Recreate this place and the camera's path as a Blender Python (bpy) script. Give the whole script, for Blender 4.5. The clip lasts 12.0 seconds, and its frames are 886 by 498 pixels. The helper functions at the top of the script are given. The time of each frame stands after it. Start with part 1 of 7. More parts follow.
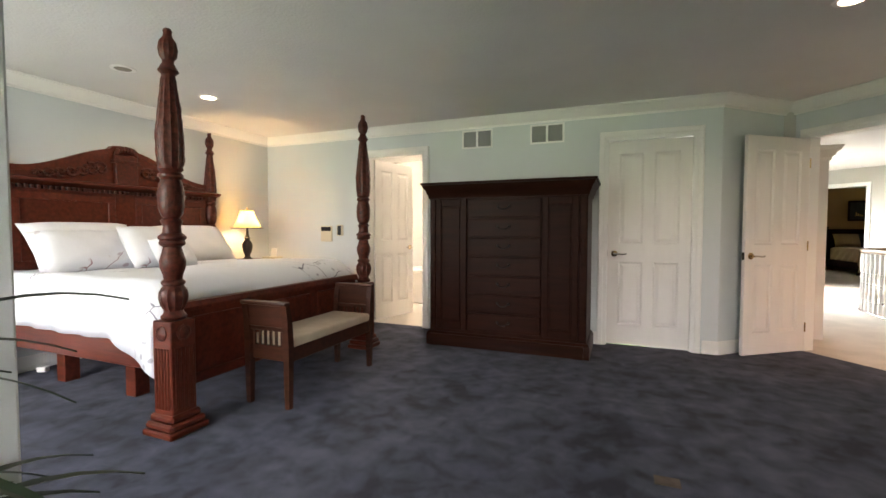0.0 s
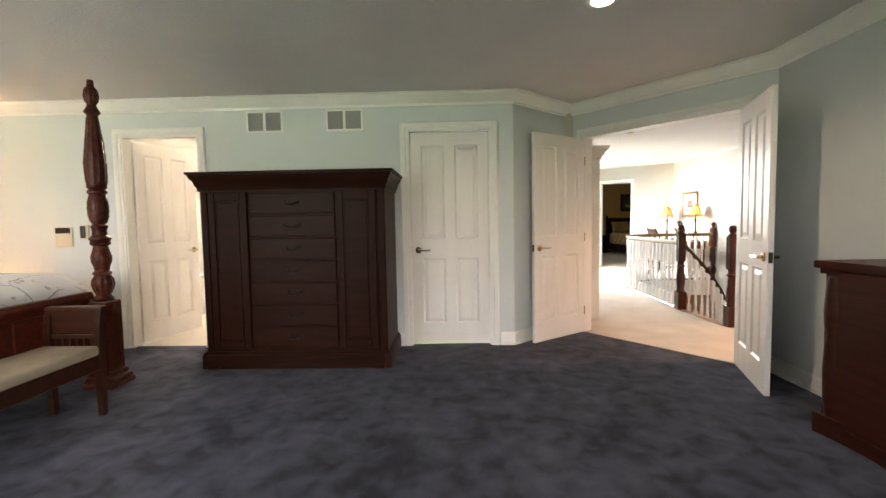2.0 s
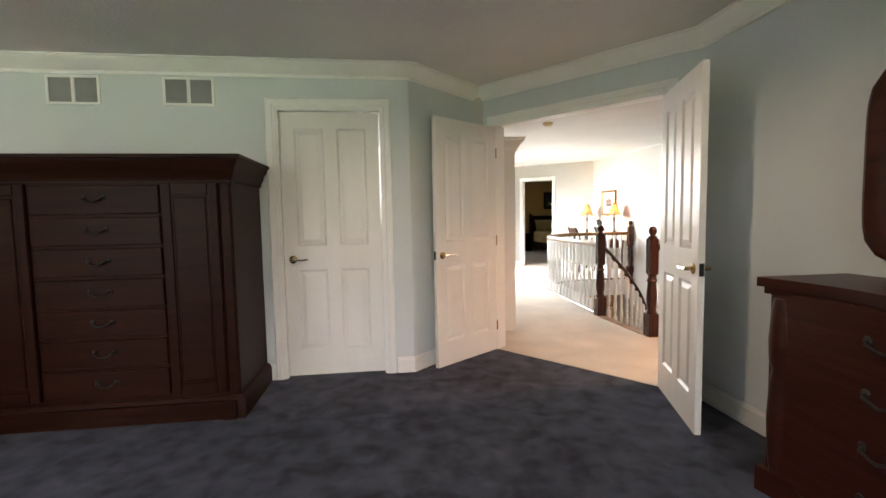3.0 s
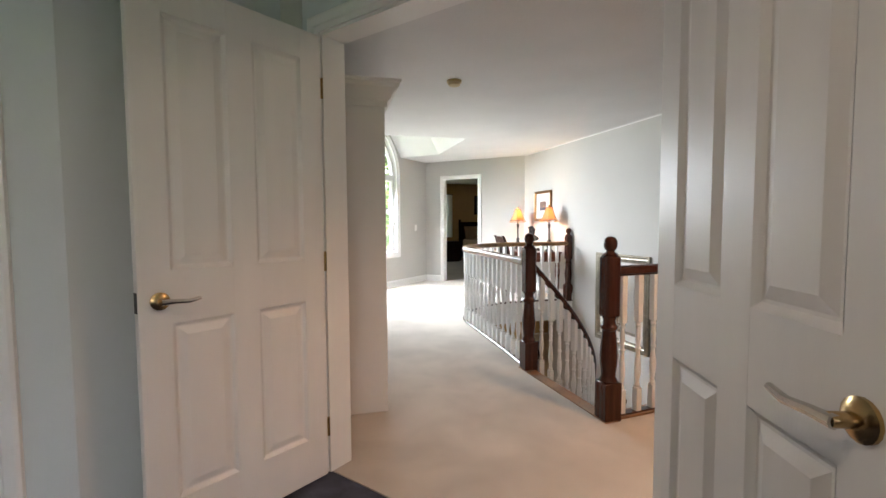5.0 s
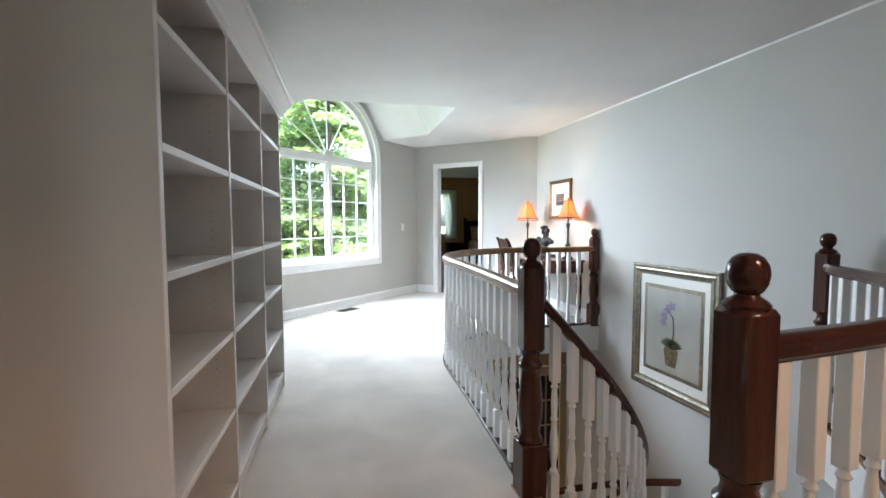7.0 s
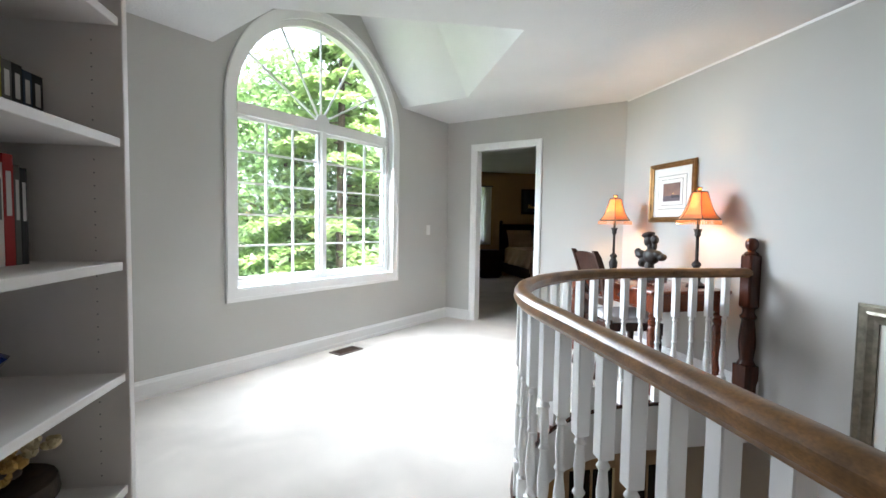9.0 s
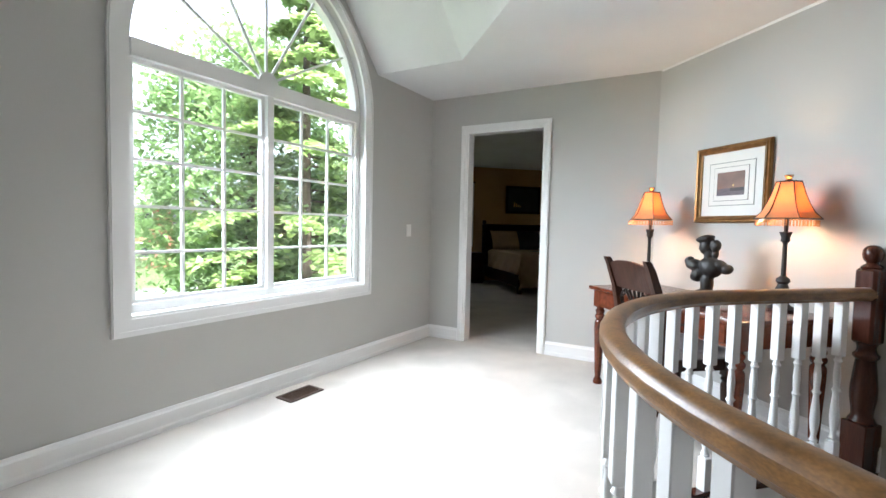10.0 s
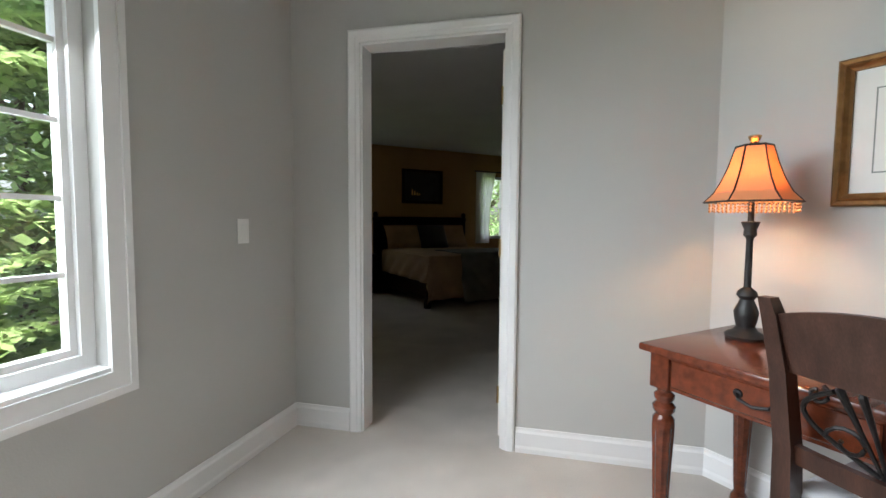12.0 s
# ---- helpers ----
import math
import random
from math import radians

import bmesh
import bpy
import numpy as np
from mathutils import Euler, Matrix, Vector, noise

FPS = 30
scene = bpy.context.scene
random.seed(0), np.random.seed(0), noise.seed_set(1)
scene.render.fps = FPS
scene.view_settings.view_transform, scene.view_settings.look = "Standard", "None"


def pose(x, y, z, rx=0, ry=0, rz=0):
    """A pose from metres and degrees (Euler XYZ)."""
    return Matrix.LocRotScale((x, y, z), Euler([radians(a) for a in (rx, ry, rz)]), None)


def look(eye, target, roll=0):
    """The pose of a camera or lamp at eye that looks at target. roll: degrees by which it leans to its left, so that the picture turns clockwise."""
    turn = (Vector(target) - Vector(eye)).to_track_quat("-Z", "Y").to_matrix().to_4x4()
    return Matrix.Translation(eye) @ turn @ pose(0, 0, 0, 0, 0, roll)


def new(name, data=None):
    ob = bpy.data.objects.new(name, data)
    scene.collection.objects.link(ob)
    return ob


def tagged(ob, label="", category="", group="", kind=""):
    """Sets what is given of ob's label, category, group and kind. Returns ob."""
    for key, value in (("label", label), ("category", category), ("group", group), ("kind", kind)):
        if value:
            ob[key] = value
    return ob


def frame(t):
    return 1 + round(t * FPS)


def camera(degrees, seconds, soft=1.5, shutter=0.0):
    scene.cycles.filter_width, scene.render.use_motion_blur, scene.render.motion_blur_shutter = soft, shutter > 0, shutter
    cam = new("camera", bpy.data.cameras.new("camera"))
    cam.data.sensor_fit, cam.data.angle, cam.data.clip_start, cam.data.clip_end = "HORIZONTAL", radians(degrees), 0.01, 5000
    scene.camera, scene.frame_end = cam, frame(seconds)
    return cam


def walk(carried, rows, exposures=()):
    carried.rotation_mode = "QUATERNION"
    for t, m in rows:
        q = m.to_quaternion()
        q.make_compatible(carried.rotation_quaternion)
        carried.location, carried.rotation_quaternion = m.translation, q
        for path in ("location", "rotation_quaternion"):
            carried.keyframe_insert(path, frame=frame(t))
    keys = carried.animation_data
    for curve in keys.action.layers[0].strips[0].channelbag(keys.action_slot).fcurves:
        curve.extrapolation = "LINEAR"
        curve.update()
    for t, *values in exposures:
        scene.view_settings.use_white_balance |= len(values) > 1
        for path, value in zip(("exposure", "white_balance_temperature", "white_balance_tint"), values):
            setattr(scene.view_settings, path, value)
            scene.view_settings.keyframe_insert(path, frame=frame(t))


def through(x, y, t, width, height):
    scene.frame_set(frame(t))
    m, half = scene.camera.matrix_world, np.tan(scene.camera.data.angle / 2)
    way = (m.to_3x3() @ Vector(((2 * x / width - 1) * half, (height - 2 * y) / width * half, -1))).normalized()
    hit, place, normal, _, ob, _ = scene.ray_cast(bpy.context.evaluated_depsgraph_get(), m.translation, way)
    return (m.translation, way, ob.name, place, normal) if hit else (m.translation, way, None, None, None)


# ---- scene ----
# ---------------------------------------------------------------- camera
cam = camera(90.3, 12.0)
PATH = [
    (0, (0.865, 1.176, 1.158), (0.119, 3.03, 1.075), 0.1),
    (0.5, (0.905, 1.217, 1.156), (0.291, 3.119, 1.068), -0.0),
    (1, (0.982, 1.309, 1.189), (0.513, 3.25, 1.083), -0.5),
    (1.5, (1.066, 1.479, 1.189), (0.787, 3.457, 1.077), -0.9),
    (2, (1.173, 1.703, 1.201), (1.113, 3.698, 1.077), -1.0),
    (2.5, (1.332, 2.044, 1.23), (1.453, 4.035, 1.09), -1.0),
    (3, (1.546, 2.445, 1.237), (1.789, 4.425, 1.093), -1.0),
    (3.2, (1.64, 2.625, 1.25), (1.922, 4.599, 1.099), -1.0),
    (5, (2.534, 4.268, 1.192), (3.038, 6.2, 1.075), -0.3),
    (5.5, (2.781, 4.673, 1.195), (3.273, 6.608, 1.073), -0.2),
    (6, (2.971, 5.044, 1.193), (3.455, 6.981, 1.065), 0.0),
    (6.5, (3.178, 5.435, 1.187), (3.637, 7.378, 1.063), -0.2),
    (7, (3.333, 5.785, 1.172), (3.763, 7.734, 1.054), -0.1),
    (7.2, (3.4, 5.943, 1.167), (3.804, 7.899, 1.057), -0.1),
    (8.8, (3.536, 7.542, 1.155), (3.87, 9.511, 1.049), 0.7),
    (9, (3.546, 7.743, 1.156), (3.878, 9.712, 1.052), 0.9),
    (9.5, (3.57, 8.258, 1.157), (3.928, 10.223, 1.052), 1.2),
    (10, (3.597, 8.753, 1.153), (4.054, 10.697, 1.05), 1.3),
    (10.5, (3.665, 9.251, 1.147), (4.233, 11.166, 1.044), 1.3),
    (11, (3.738, 9.743, 1.141), (4.445, 11.61, 1.036), 1.0),
    (11.5, (3.917, 10.218, 1.134), (4.743, 12.037, 1.026), 0.8),
    (12, (4.087, 10.7, 1.159), (5.035, 12.456, 1.032), 0.4),
]
EXPOSURES = [(0, 3.15, 6950, 15), (1.5, 3.37, 7050, 15), (3.0, 3.23, 6900, 16), (5.0, 2.56, 6300, 14), (5.5, 2.43, 5950, 12), (7.0, 2.29, 5700, 9),
             (9.0, 2.0, 5900, 12), (9.5, 1.9, 5950, 12), (10.5, 1.69, 5950, 13), (11.5, 1.38, 6100, 13), (12.0, 1.24, 6150, 13)]
walk(cam, [(t, look(eye, target, roll)) for t, eye, target, roll in PATH], EXPOSURES)

# ---------------------------------------------------------------- world and large lights
world = bpy.data.worlds.new("sky")
scene.world = world
world.use_nodes = True
wn = world.node_tree.nodes
sky = wn.new("ShaderNodeTexSky")
sky.sky_type, sky.sun_disc = "NISHITA", False
sky.sun_elevation, sky.sun_rotation = radians(58), radians(150)
sky.air_density, sky.dust_density, sky.ozone_density = 1.0, 5.0, 1.0
wn["Background"].inputs[1].default_value = 0.15
haze = wn.new("ShaderNodeHueSaturation")  # thin bright overcast
haze.inputs["Saturation"].default_value, haze.inputs["Value"].default_value = 0.4, 2.4
world.node_tree.links.new(sky.outputs[0], haze.inputs["Color"])
world.node_tree.links.new(haze.outputs[0], wn["Background"].inputs[0])


LAMPS = 0.34  # indoor lights against the daylight outside


def lamp(name, kind, m, power, color=(1, 1, 1), **more):
    data = bpy.data.lights.new(name, kind)
    data.energy, data.color = power * (1 if kind == "SUN" else LAMPS), color
    for key, value in more.items():
        if key == "size":
            data.shape, data.size, data.size_y = "RECTANGLE", value[0], value[1]
        elif key == "soft":
            data.shadow_soft_size = value
        elif key == "cone":
            data.spot_size, data.spot_blend = radians(value), 0.6
    ob = new(name, data)
    ob.matrix_basis = m
    return ob


sun = lamp("sun", "SUN", look((0, 0, 20), (-3.0, 5.2, 10.4)), 4.6, (1, 0.95, 0.87))
sun.data.angle = radians(0.53)
# daylight that comes in through the window openings; the alcove lamp is an added fill
daylight = lamp("hall_window_daylight", "AREA", look((3.12, 11.95, 1.70), (3.92, 11.15, 0.62)), 105, (0.90, 0.97, 1.0), size=(1.7, 1.3))
daylight.data.spread = radians(134)
daylight = lamp("bedroom_window_daylight", "AREA", look((-2.245, -0.86, 1.45), (-3.6, 2.0, 2.5)), 19, (0.96, 0.98, 1.0), size=(2.3, 1.8))
daylight.data.spread = radians(130)
lamp("alcove_window_daylight", "AREA", look((1.705, -0.86, 1.5), (2.4, 2.0, 0.6)), 0.5, (1.0, 0.96, 0.9), size=(1.6, 1.5))

# ---------------------------------------------------------------- materials


def principled(name):
    mat = bpy.data.materials.new(name)
    mat.use_nodes = True
    return mat, mat.node_tree.nodes, mat.node_tree.links, mat.node_tree.nodes["Principled BSDF"]


def surface(name, color, rough=0.5, vary=0.12, scale=6.0, bump=0.0, bump_scale=200.0, metal=0.0, coat=0.0,
            stretch=(1, 1, 1), fine=0.0, spec=0.5, piece=0.0):
    """Paint, plaster, cloth, wood: a base colour with broad and fine variation and fine relief."""
    mat, n, l, b = principled(name)
    co = n.new("ShaderNodeTexCoord")
    mp = n.new("ShaderNodeMapping")
    mp.inputs["Scale"].default_value = stretch
    l.new(co.outputs["Object"], mp.inputs["Vector"])
    broad = n.new("ShaderNodeTexNoise")
    broad.inputs["Scale"].default_value, broad.inputs["Detail"].default_value = scale, 4
    l.new(mp.outputs[0], broad.inputs["Vector"])
    ramp = n.new("ShaderNodeValToRGB")
    ramp.color_ramp.elements[0].position, ramp.color_ramp.elements[1].position = 0.3, 0.7
    for e, k in zip(ramp.color_ramp.elements, (1 - vary, 1 + vary)):
        e.color = (*[min(1, c * k) for c in color], 1)
    l.new(broad.outputs["Fac"], ramp.inputs[0])
    out = ramp.outputs[0]
    small = n.new("ShaderNodeTexNoise")
    small.inputs["Scale"].default_value, small.inputs["Detail"].default_value = bump_scale, 3
    l.new(mp.outputs[0], small.inputs["Vector"])
    if fine:
        mix = n.new("ShaderNodeMix")
        mix.data_type, mix.blend_type = "RGBA", "MULTIPLY"
        r2 = n.new("ShaderNodeMapRange")
        r2.inputs["From Min"].default_value, r2.inputs["From Max"].default_value = 0.3, 0.7
        r2.inputs["To Min"].default_value, r2.inputs["To Max"].default_value = 1 - fine, 1
        l.new(small.outputs["Fac"], r2.inputs[0])
        mix.inputs[0].default_value = 1
        l.new(out, mix.inputs[6])
        l.new(r2.outputs[0], mix.inputs[7])
        out = mix.outputs[2]
    if piece:
        info = n.new("ShaderNodeObjectInfo")
        mix = n.new("ShaderNodeHueSaturation")
        r3 = n.new("ShaderNodeMapRange")
        r3.inputs["To Min"].default_value, r3.inputs["To Max"].default_value = 1 - piece, 1 + piece
        l.new(info.outputs["Random"], r3.inputs[0])
        l.new(r3.outputs[0], mix.inputs["Value"])
        l.new(out, mix.inputs["Color"])
        out = mix.outputs[0]
    l.new(out, b.inputs["Base Color"])
    b.inputs["Roughness"].default_value, b.inputs["Metallic"].default_value = rough, metal
    b.inputs["Coat Weight"].default_value, b.inputs["Coat Roughness"].default_value = coat, 0.15
    b.inputs["Specular IOR Level"].default_value = spec
    if bump:
        bp = n.new("ShaderNodeBump")
        bp.inputs["Strength"].default_value, bp.inputs["Distance"].default_value = bump, 0.004
        l.new(small.outputs["Fac"], bp.inputs["Height"])
        l.new(bp.outputs[0], b.inputs["Normal"])
    return mat


def wood(name, color, rough=0.32, coat=0.12, grain=(1, 14, 14), vary=0.35, spec=0.25):
    return surface(name, color, rough, vary, 2.2, 0.06, 26, 0, coat, grain, 0.35, spec, 0.05)


def carpet(name, color, vary, scale):
    """Cut pile with broad brushed patches and a fine fibre grain."""
    mat, n, l, b = principled(name)
    co = n.new("ShaderNodeTexCoord")
    a = n.new("ShaderNodeTexNoise")
    a.inputs["Scale"].default_value, a.inputs["Detail"].default_value, a.inputs["Distortion"].default_value = scale, 6, 0.35
    f = n.new("ShaderNodeTexNoise")
    f.inputs["Scale"].default_value, f.inputs["Detail"].default_value = 420, 2
    for t in (a, f):
        l.new(co.outputs["Object"], t.inputs["Vector"])
    ramp = n.new("ShaderNodeValToRGB")
    ramp.color_ramp.elements[0].position, ramp.color_ramp.elements[1].position = 0.38, 0.64
    for e, k in zip(ramp.color_ramp.elements, (1 - vary, 1 + vary)):
        e.color = (*[min(1, c * k) for c in color], 1)
    wide = n.new("ShaderNodeTexNoise")
    wide.inputs["Scale"].default_value, wide.inputs["Detail"].default_value, wide.inputs["Distortion"].default_value = scale * 0.27, 4, 0.5
    l.new(co.outputs["Object"], wide.inputs["Vector"])
    both = n.new("ShaderNodeMix")
    both.inputs[0].default_value = 0.45
    l.new(a.outputs["Fac"], both.inputs[2])
    l.new(wide.outputs["Fac"], both.inputs[3])
    l.new(both.outputs[0], ramp.inputs[0])
    r2 = n.new("ShaderNodeMapRange")
    r2.inputs["From Min"].default_value, r2.inputs["From Max"].default_value = 0.3, 0.7
    r2.inputs["To Min"].default_value, r2.inputs["To Max"].default_value = 0.72, 1.15
    l.new(f.outputs["Fac"], r2.inputs[0])
    mix = n.new("ShaderNodeMix")
    mix.data_type, mix.blend_type = "RGBA", "MULTIPLY"
    mix.inputs[0].default_value = 1
    l.new(ramp.outputs[0], mix.inputs[6])
    l.new(r2.outputs[0], mix.inputs[7])
    l.new(mix.outputs[2], b.inputs["Base Color"])
    b.inputs["Roughness"].default_value = 1.0
    b.inputs["Specular IOR Level"].default_value = 0.1
    b.inputs["Sheen Weight"].default_value = 0.04
    add = n.new("ShaderNodeMath")
    add.operation = "ADD"
    l.new(a.outputs["Fac"], add.inputs[0])
    l.new(f.outputs["Fac"], add.inputs[1])
    bp = n.new("ShaderNodeBump")
    bp.inputs["Strength"].default_value, bp.inputs["Distance"].default_value = 0.5, 0.006
    l.new(add.outputs[0], bp.inputs["Height"])
    l.new(bp.outputs[0], b.inputs["Normal"])
    return mat


def glow(name, color, strength):
    mat, n, l, b = principled(name)
    b.inputs["Base Color"].default_value = (*color, 1)
    b.inputs["Emission Color"].default_value = (*color, 1)
    b.inputs["Emission Strength"].default_value = strength
    return mat


def shade_cloth(name, color, through):
    """Thin lampshade cloth: light from the bulb passes through it."""
    mat, n, l, b = principled(name)
    b.inputs["Base Color"].default_value = (*color, 1)
    b.inputs["Roughness"].default_value = 0.8
    tr = n.new("ShaderNodeBsdfTranslucent")
    tr.inputs[0].default_value = (*color, 1)
    mix = n.new("ShaderNodeMixShader")
    mix.inputs[0].default_value = through
    l.new(b.outputs[0], mix.inputs[1])
    l.new(tr.outputs[0], mix.inputs[2])
    l.new(mix.outputs[0], n["Material Output"].inputs[0])
    return mat


def glass(name, color=(1, 1, 1)):
    mat, n, l, b = principled(name)
    gl = n.new("ShaderNodeBsdfGlossy")
    gl.inputs["Roughness"].default_value = 0.02
    tr = n.new("ShaderNodeBsdfTransparent")
    tr.inputs[0].default_value = (*color, 1)
    mix = n.new("ShaderNodeMixShader")
    mix.inputs[0].default_value = 0.05
    l.new(tr.outputs[0], mix.inputs[1])
    l.new(gl.outputs[0], mix.inputs[2])
    l.new(mix.outputs[0], n["Material Output"].inputs[0])
    return mat


BLUE_WALL = surface("pale_blue_paint", (0.61, 0.645, 0.655), 0.75, 0.03, 1.2, 0.12, 160, spec=0.25)
GREIGE = surface("greige_paint", (0.50, 0.49, 0.46), 0.75, 0.03, 1.2, 0.12, 160, spec=0.25)
OCHRE = surface("ochre_paint", (0.46, 0.29, 0.125), 0.8, 0.05, 1.5, 0.1, 160, spec=0.2)
CEILING = surface("stippled_ceiling_paint", (0.70, 0.69, 0.68), 0.85, 0.03, 2.0, 0.9, 55, spec=0.2)
TRIM = surface("white_trim_paint", (0.80, 0.79, 0.77), 0.4, 0.02, 3.0, 0.04, 90)
DOOR_WHITE = surface("white_door_paint", (0.78, 0.75, 0.72), 0.38, 0.03, 3.0, 0.05, 60, stretch=(3, 3, 0.6))
SHELF_WHITE = surface("white_shelf_paint", (0.72, 0.69, 0.66), 0.5, 0.03, 3.0, 0.05, 60)
BLUE_CARPET = carpet("blue_grey_carpet", (0.060, 0.066, 0.094), 0.50, 7.5)
CREAM_CARPET = carpet("cream_carpet", (0.60, 0.545, 0.485), 0.125, 3.0)
TILE = surface("bathroom_tile", (0.55, 0.50, 0.44), 0.3, 0.06, 5, 0.05, 80)
CHERRY = wood("red_cherry_wood", (0.110, 0.022, 0.011))
CHERRY_CARVED = surface("carved_cherry_wood", (0.075, 0.016, 0.009), 0.4, 0.5, 38, 0.5, 60, 0, 0.05, (1, 1, 1), 0.3, 0.25)
MAHOGANY = wood("dark_mahogany_wood", (0.023, 0.0070, 0.0036), 0.40, 0.0, spec=0.07)
DRESSER_WOOD = wood("dark_red_dresser_wood", (0.050, 0.012, 0.007), 0.36, 0.03, spec=0.2)
# dark newels; on the landing and stair rails this colour holds their shade
NEWEL_AND_SHADED_RAIL = wood("dark_newel_wood", (0.060, 0.018, 0.010), 0.25, 0.25, (14, 14, 1))
# hall rail: the same rail wood with window light put into its colour
LIT_RAIL_WOOD = wood("oak_handrail_wood", (0.24, 0.115, 0.035), 0.33, 0.1, (5, 5, 12), 0.4, 0.35)
DESK_WOOD = wood("red_brown_desk_wood", (0.145, 0.034, 0.014), 0.22, 0.5)
CHAIR_WOOD = wood("dark_walnut_chair_wood", (0.045, 0.018, 0.011), 0.35, 0.2, (14, 14, 1))
OAK_FLOOR = wood("oak_nosing_wood", (0.30, 0.15, 0.065), 0.35, 0.3, (3, 3, 9))
BRASS = surface("aged_brass", (0.50, 0.34, 0.16), 0.25, 0.1, 20, 0, 60, 1.0)
CHROME = surface("bright_nickel", (0.65, 0.62, 0.58), 0.16, 0.03, 20, 0, 60, 1.0)
BLACK_IRON = surface("black_iron", (0.018, 0.016, 0.015), 0.45, 0.2, 30, 0.1, 120, 0.7)
BRONZE = surface("dark_bronze", (0.026, 0.024, 0.022), 0.48, 0.4, 14, 0.3, 60, 0.2)
SILVER = surface("antique_silver_leaf", (0.25, 0.23, 0.18), 0.35, 0.25, 25, 0.2, 90, 0.8)
GOLD = surface("antique_gold_frame", (0.25, 0.13, 0.045), 0.35, 0.25, 25, 0.2, 90, 0.7)
LINEN = surface("white_linen", (0.72, 0.73, 0.76), 0.9, 0.03, 4, 0.3, 300, spec=0.15)
CREAM_CLOTH = surface("taupe_upholstery", (0.42, 0.36, 0.29), 0.9, 0.08, 8, 0.4, 260, spec=0.15)
SEAT_CLOTH = surface("pale_seat_cloth", (0.62, 0.60, 0.60), 0.9, 0.05, 8, 0.3, 260, spec=0.15)
DARK_GLASS = surface("dark_panel", (0.02, 0.02, 0.022), 0.2, 0.1)
ALMOND = surface("almond_plastic", (0.62, 0.56, 0.42), 0.45, 0.03)
WHITE_PLASTIC = surface("white_plastic", (0.78, 0.77, 0.74), 0.45, 0.02)
BLACK_PLASTIC = surface("black_plastic", (0.02, 0.02, 0.02), 0.4, 0.1)
# grey with the shade of louvres and shelf pin holes put into it
GREY_VENT = surface("shadowed_duct_metal", (0.30, 0.30, 0.30), 0.6, 0.1)
BROWN_VENT = surface("brown_vent_metal", (0.06, 0.035, 0.022), 0.5, 0.2)
PAPER = surface("white_paper_mat", (0.74, 0.73, 0.68), 0.8, 0.03)
MIRROR = surface("mirror_silvering", (0.85, 0.85, 0.85), 0.02, 0.0, metal=1.0)
GLASS = glass("window_glass", (0.96, 0.98, 0.97))
BULB = glow("lamp_bulb_glow", (1.0, 0.72, 0.38), 6)
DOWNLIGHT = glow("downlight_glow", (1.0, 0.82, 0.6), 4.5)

# ---------------------------------------------------------------- mesh helpers


def part(name, bm, material, parent=None, label="", smooth=False):
    """Link a bmesh as one mesh object under a thing or a part."""
    bmesh.ops.recalc_face_normals(bm, faces=bm.faces[:])
    me = bpy.data.meshes.new(name)
    bm.to_mesh(me)
    bm.free()
    me.materials.append(material)
    if smooth:
        me.polygons.foreach_set("use_smooth", [True] * len(me.polygons))
        me.set_sharp_from_angle(angle=radians(38))
    ob = new(name, me)
    ob.parent = parent
    if label:
        ob["label"] = label
    return ob


def again(ob, m, parent=None, name=None):
    """One more piece on the same mesh."""
    o = new(name or ob.name.split(".")[0], ob.data)
    o.parent = parent if parent else ob.parent
    o.matrix_basis = m
    if "label" in ob:
        o["label"] = ob["label"]
    return o


def thing(name, m=None, label="", category="", group="", kind=""):
    ob = new(name)
    ob.empty_display_size = 0.1
    if m is not None:
        ob.matrix_basis = m
    return tagged(ob, label, category, group, kind)


def box(bm, x0, x1, y0, y1, z0, z1, bevel=0.0, m=None, segments=1):
    t = Matrix.Translation(((x0 + x1) / 2, (y0 + y1) / 2, (z0 + z1) / 2)) @ Matrix.Diagonal((abs(x1 - x0), abs(y1 - y0), abs(z1 - z0), 1))
    made = bmesh.ops.create_cube(bm, size=1, matrix=t)["verts"]
    if bevel:
        edges = list({e for v in made for e in v.link_edges})
        got = bmesh.ops.bevel(bm, geom=edges, offset=bevel, segments=segments, affect="EDGES", profile=0.5)
        made = list({v for f in got["faces"] for v in f.verts} | {v for v in made if v.is_valid})
    if m is not None:
        bmesh.ops.transform(bm, matrix=m, verts=[v for v in made if v.is_valid])
    return bm


def boxed(*a, **k):
    return box(bmesh.new(), *a, **k)


def lathe(profile, n=16, bm=None, m=None, twist=None):
    """Turned shape: profile rows of (radius, height)."""
    bm = bm or bmesh.new()
    m = m or Matrix()
    rings = []
    for r, z in profile:
        ring = []
        for i in range(n):
            a = 2 * math.pi * i / n
            rr = r * (twist(a, z) if twist else 1)
            ring.append(bm.verts.new(m @ Vector((rr * math.cos(a), rr * math.sin(a), z))))
        rings.append(ring)
    for a, b in zip(rings, rings[1:]):
        for i in range(n):
            bm.faces.new((a[i], a[(i + 1) % n], b[(i + 1) % n], b[i]))
    if profile[0][0] > 1e-4:
        bm.faces.new(rings[0][::-1])
    if profile[-1][0] > 1e-4:
        bm.faces.new(rings[-1])
    return bm


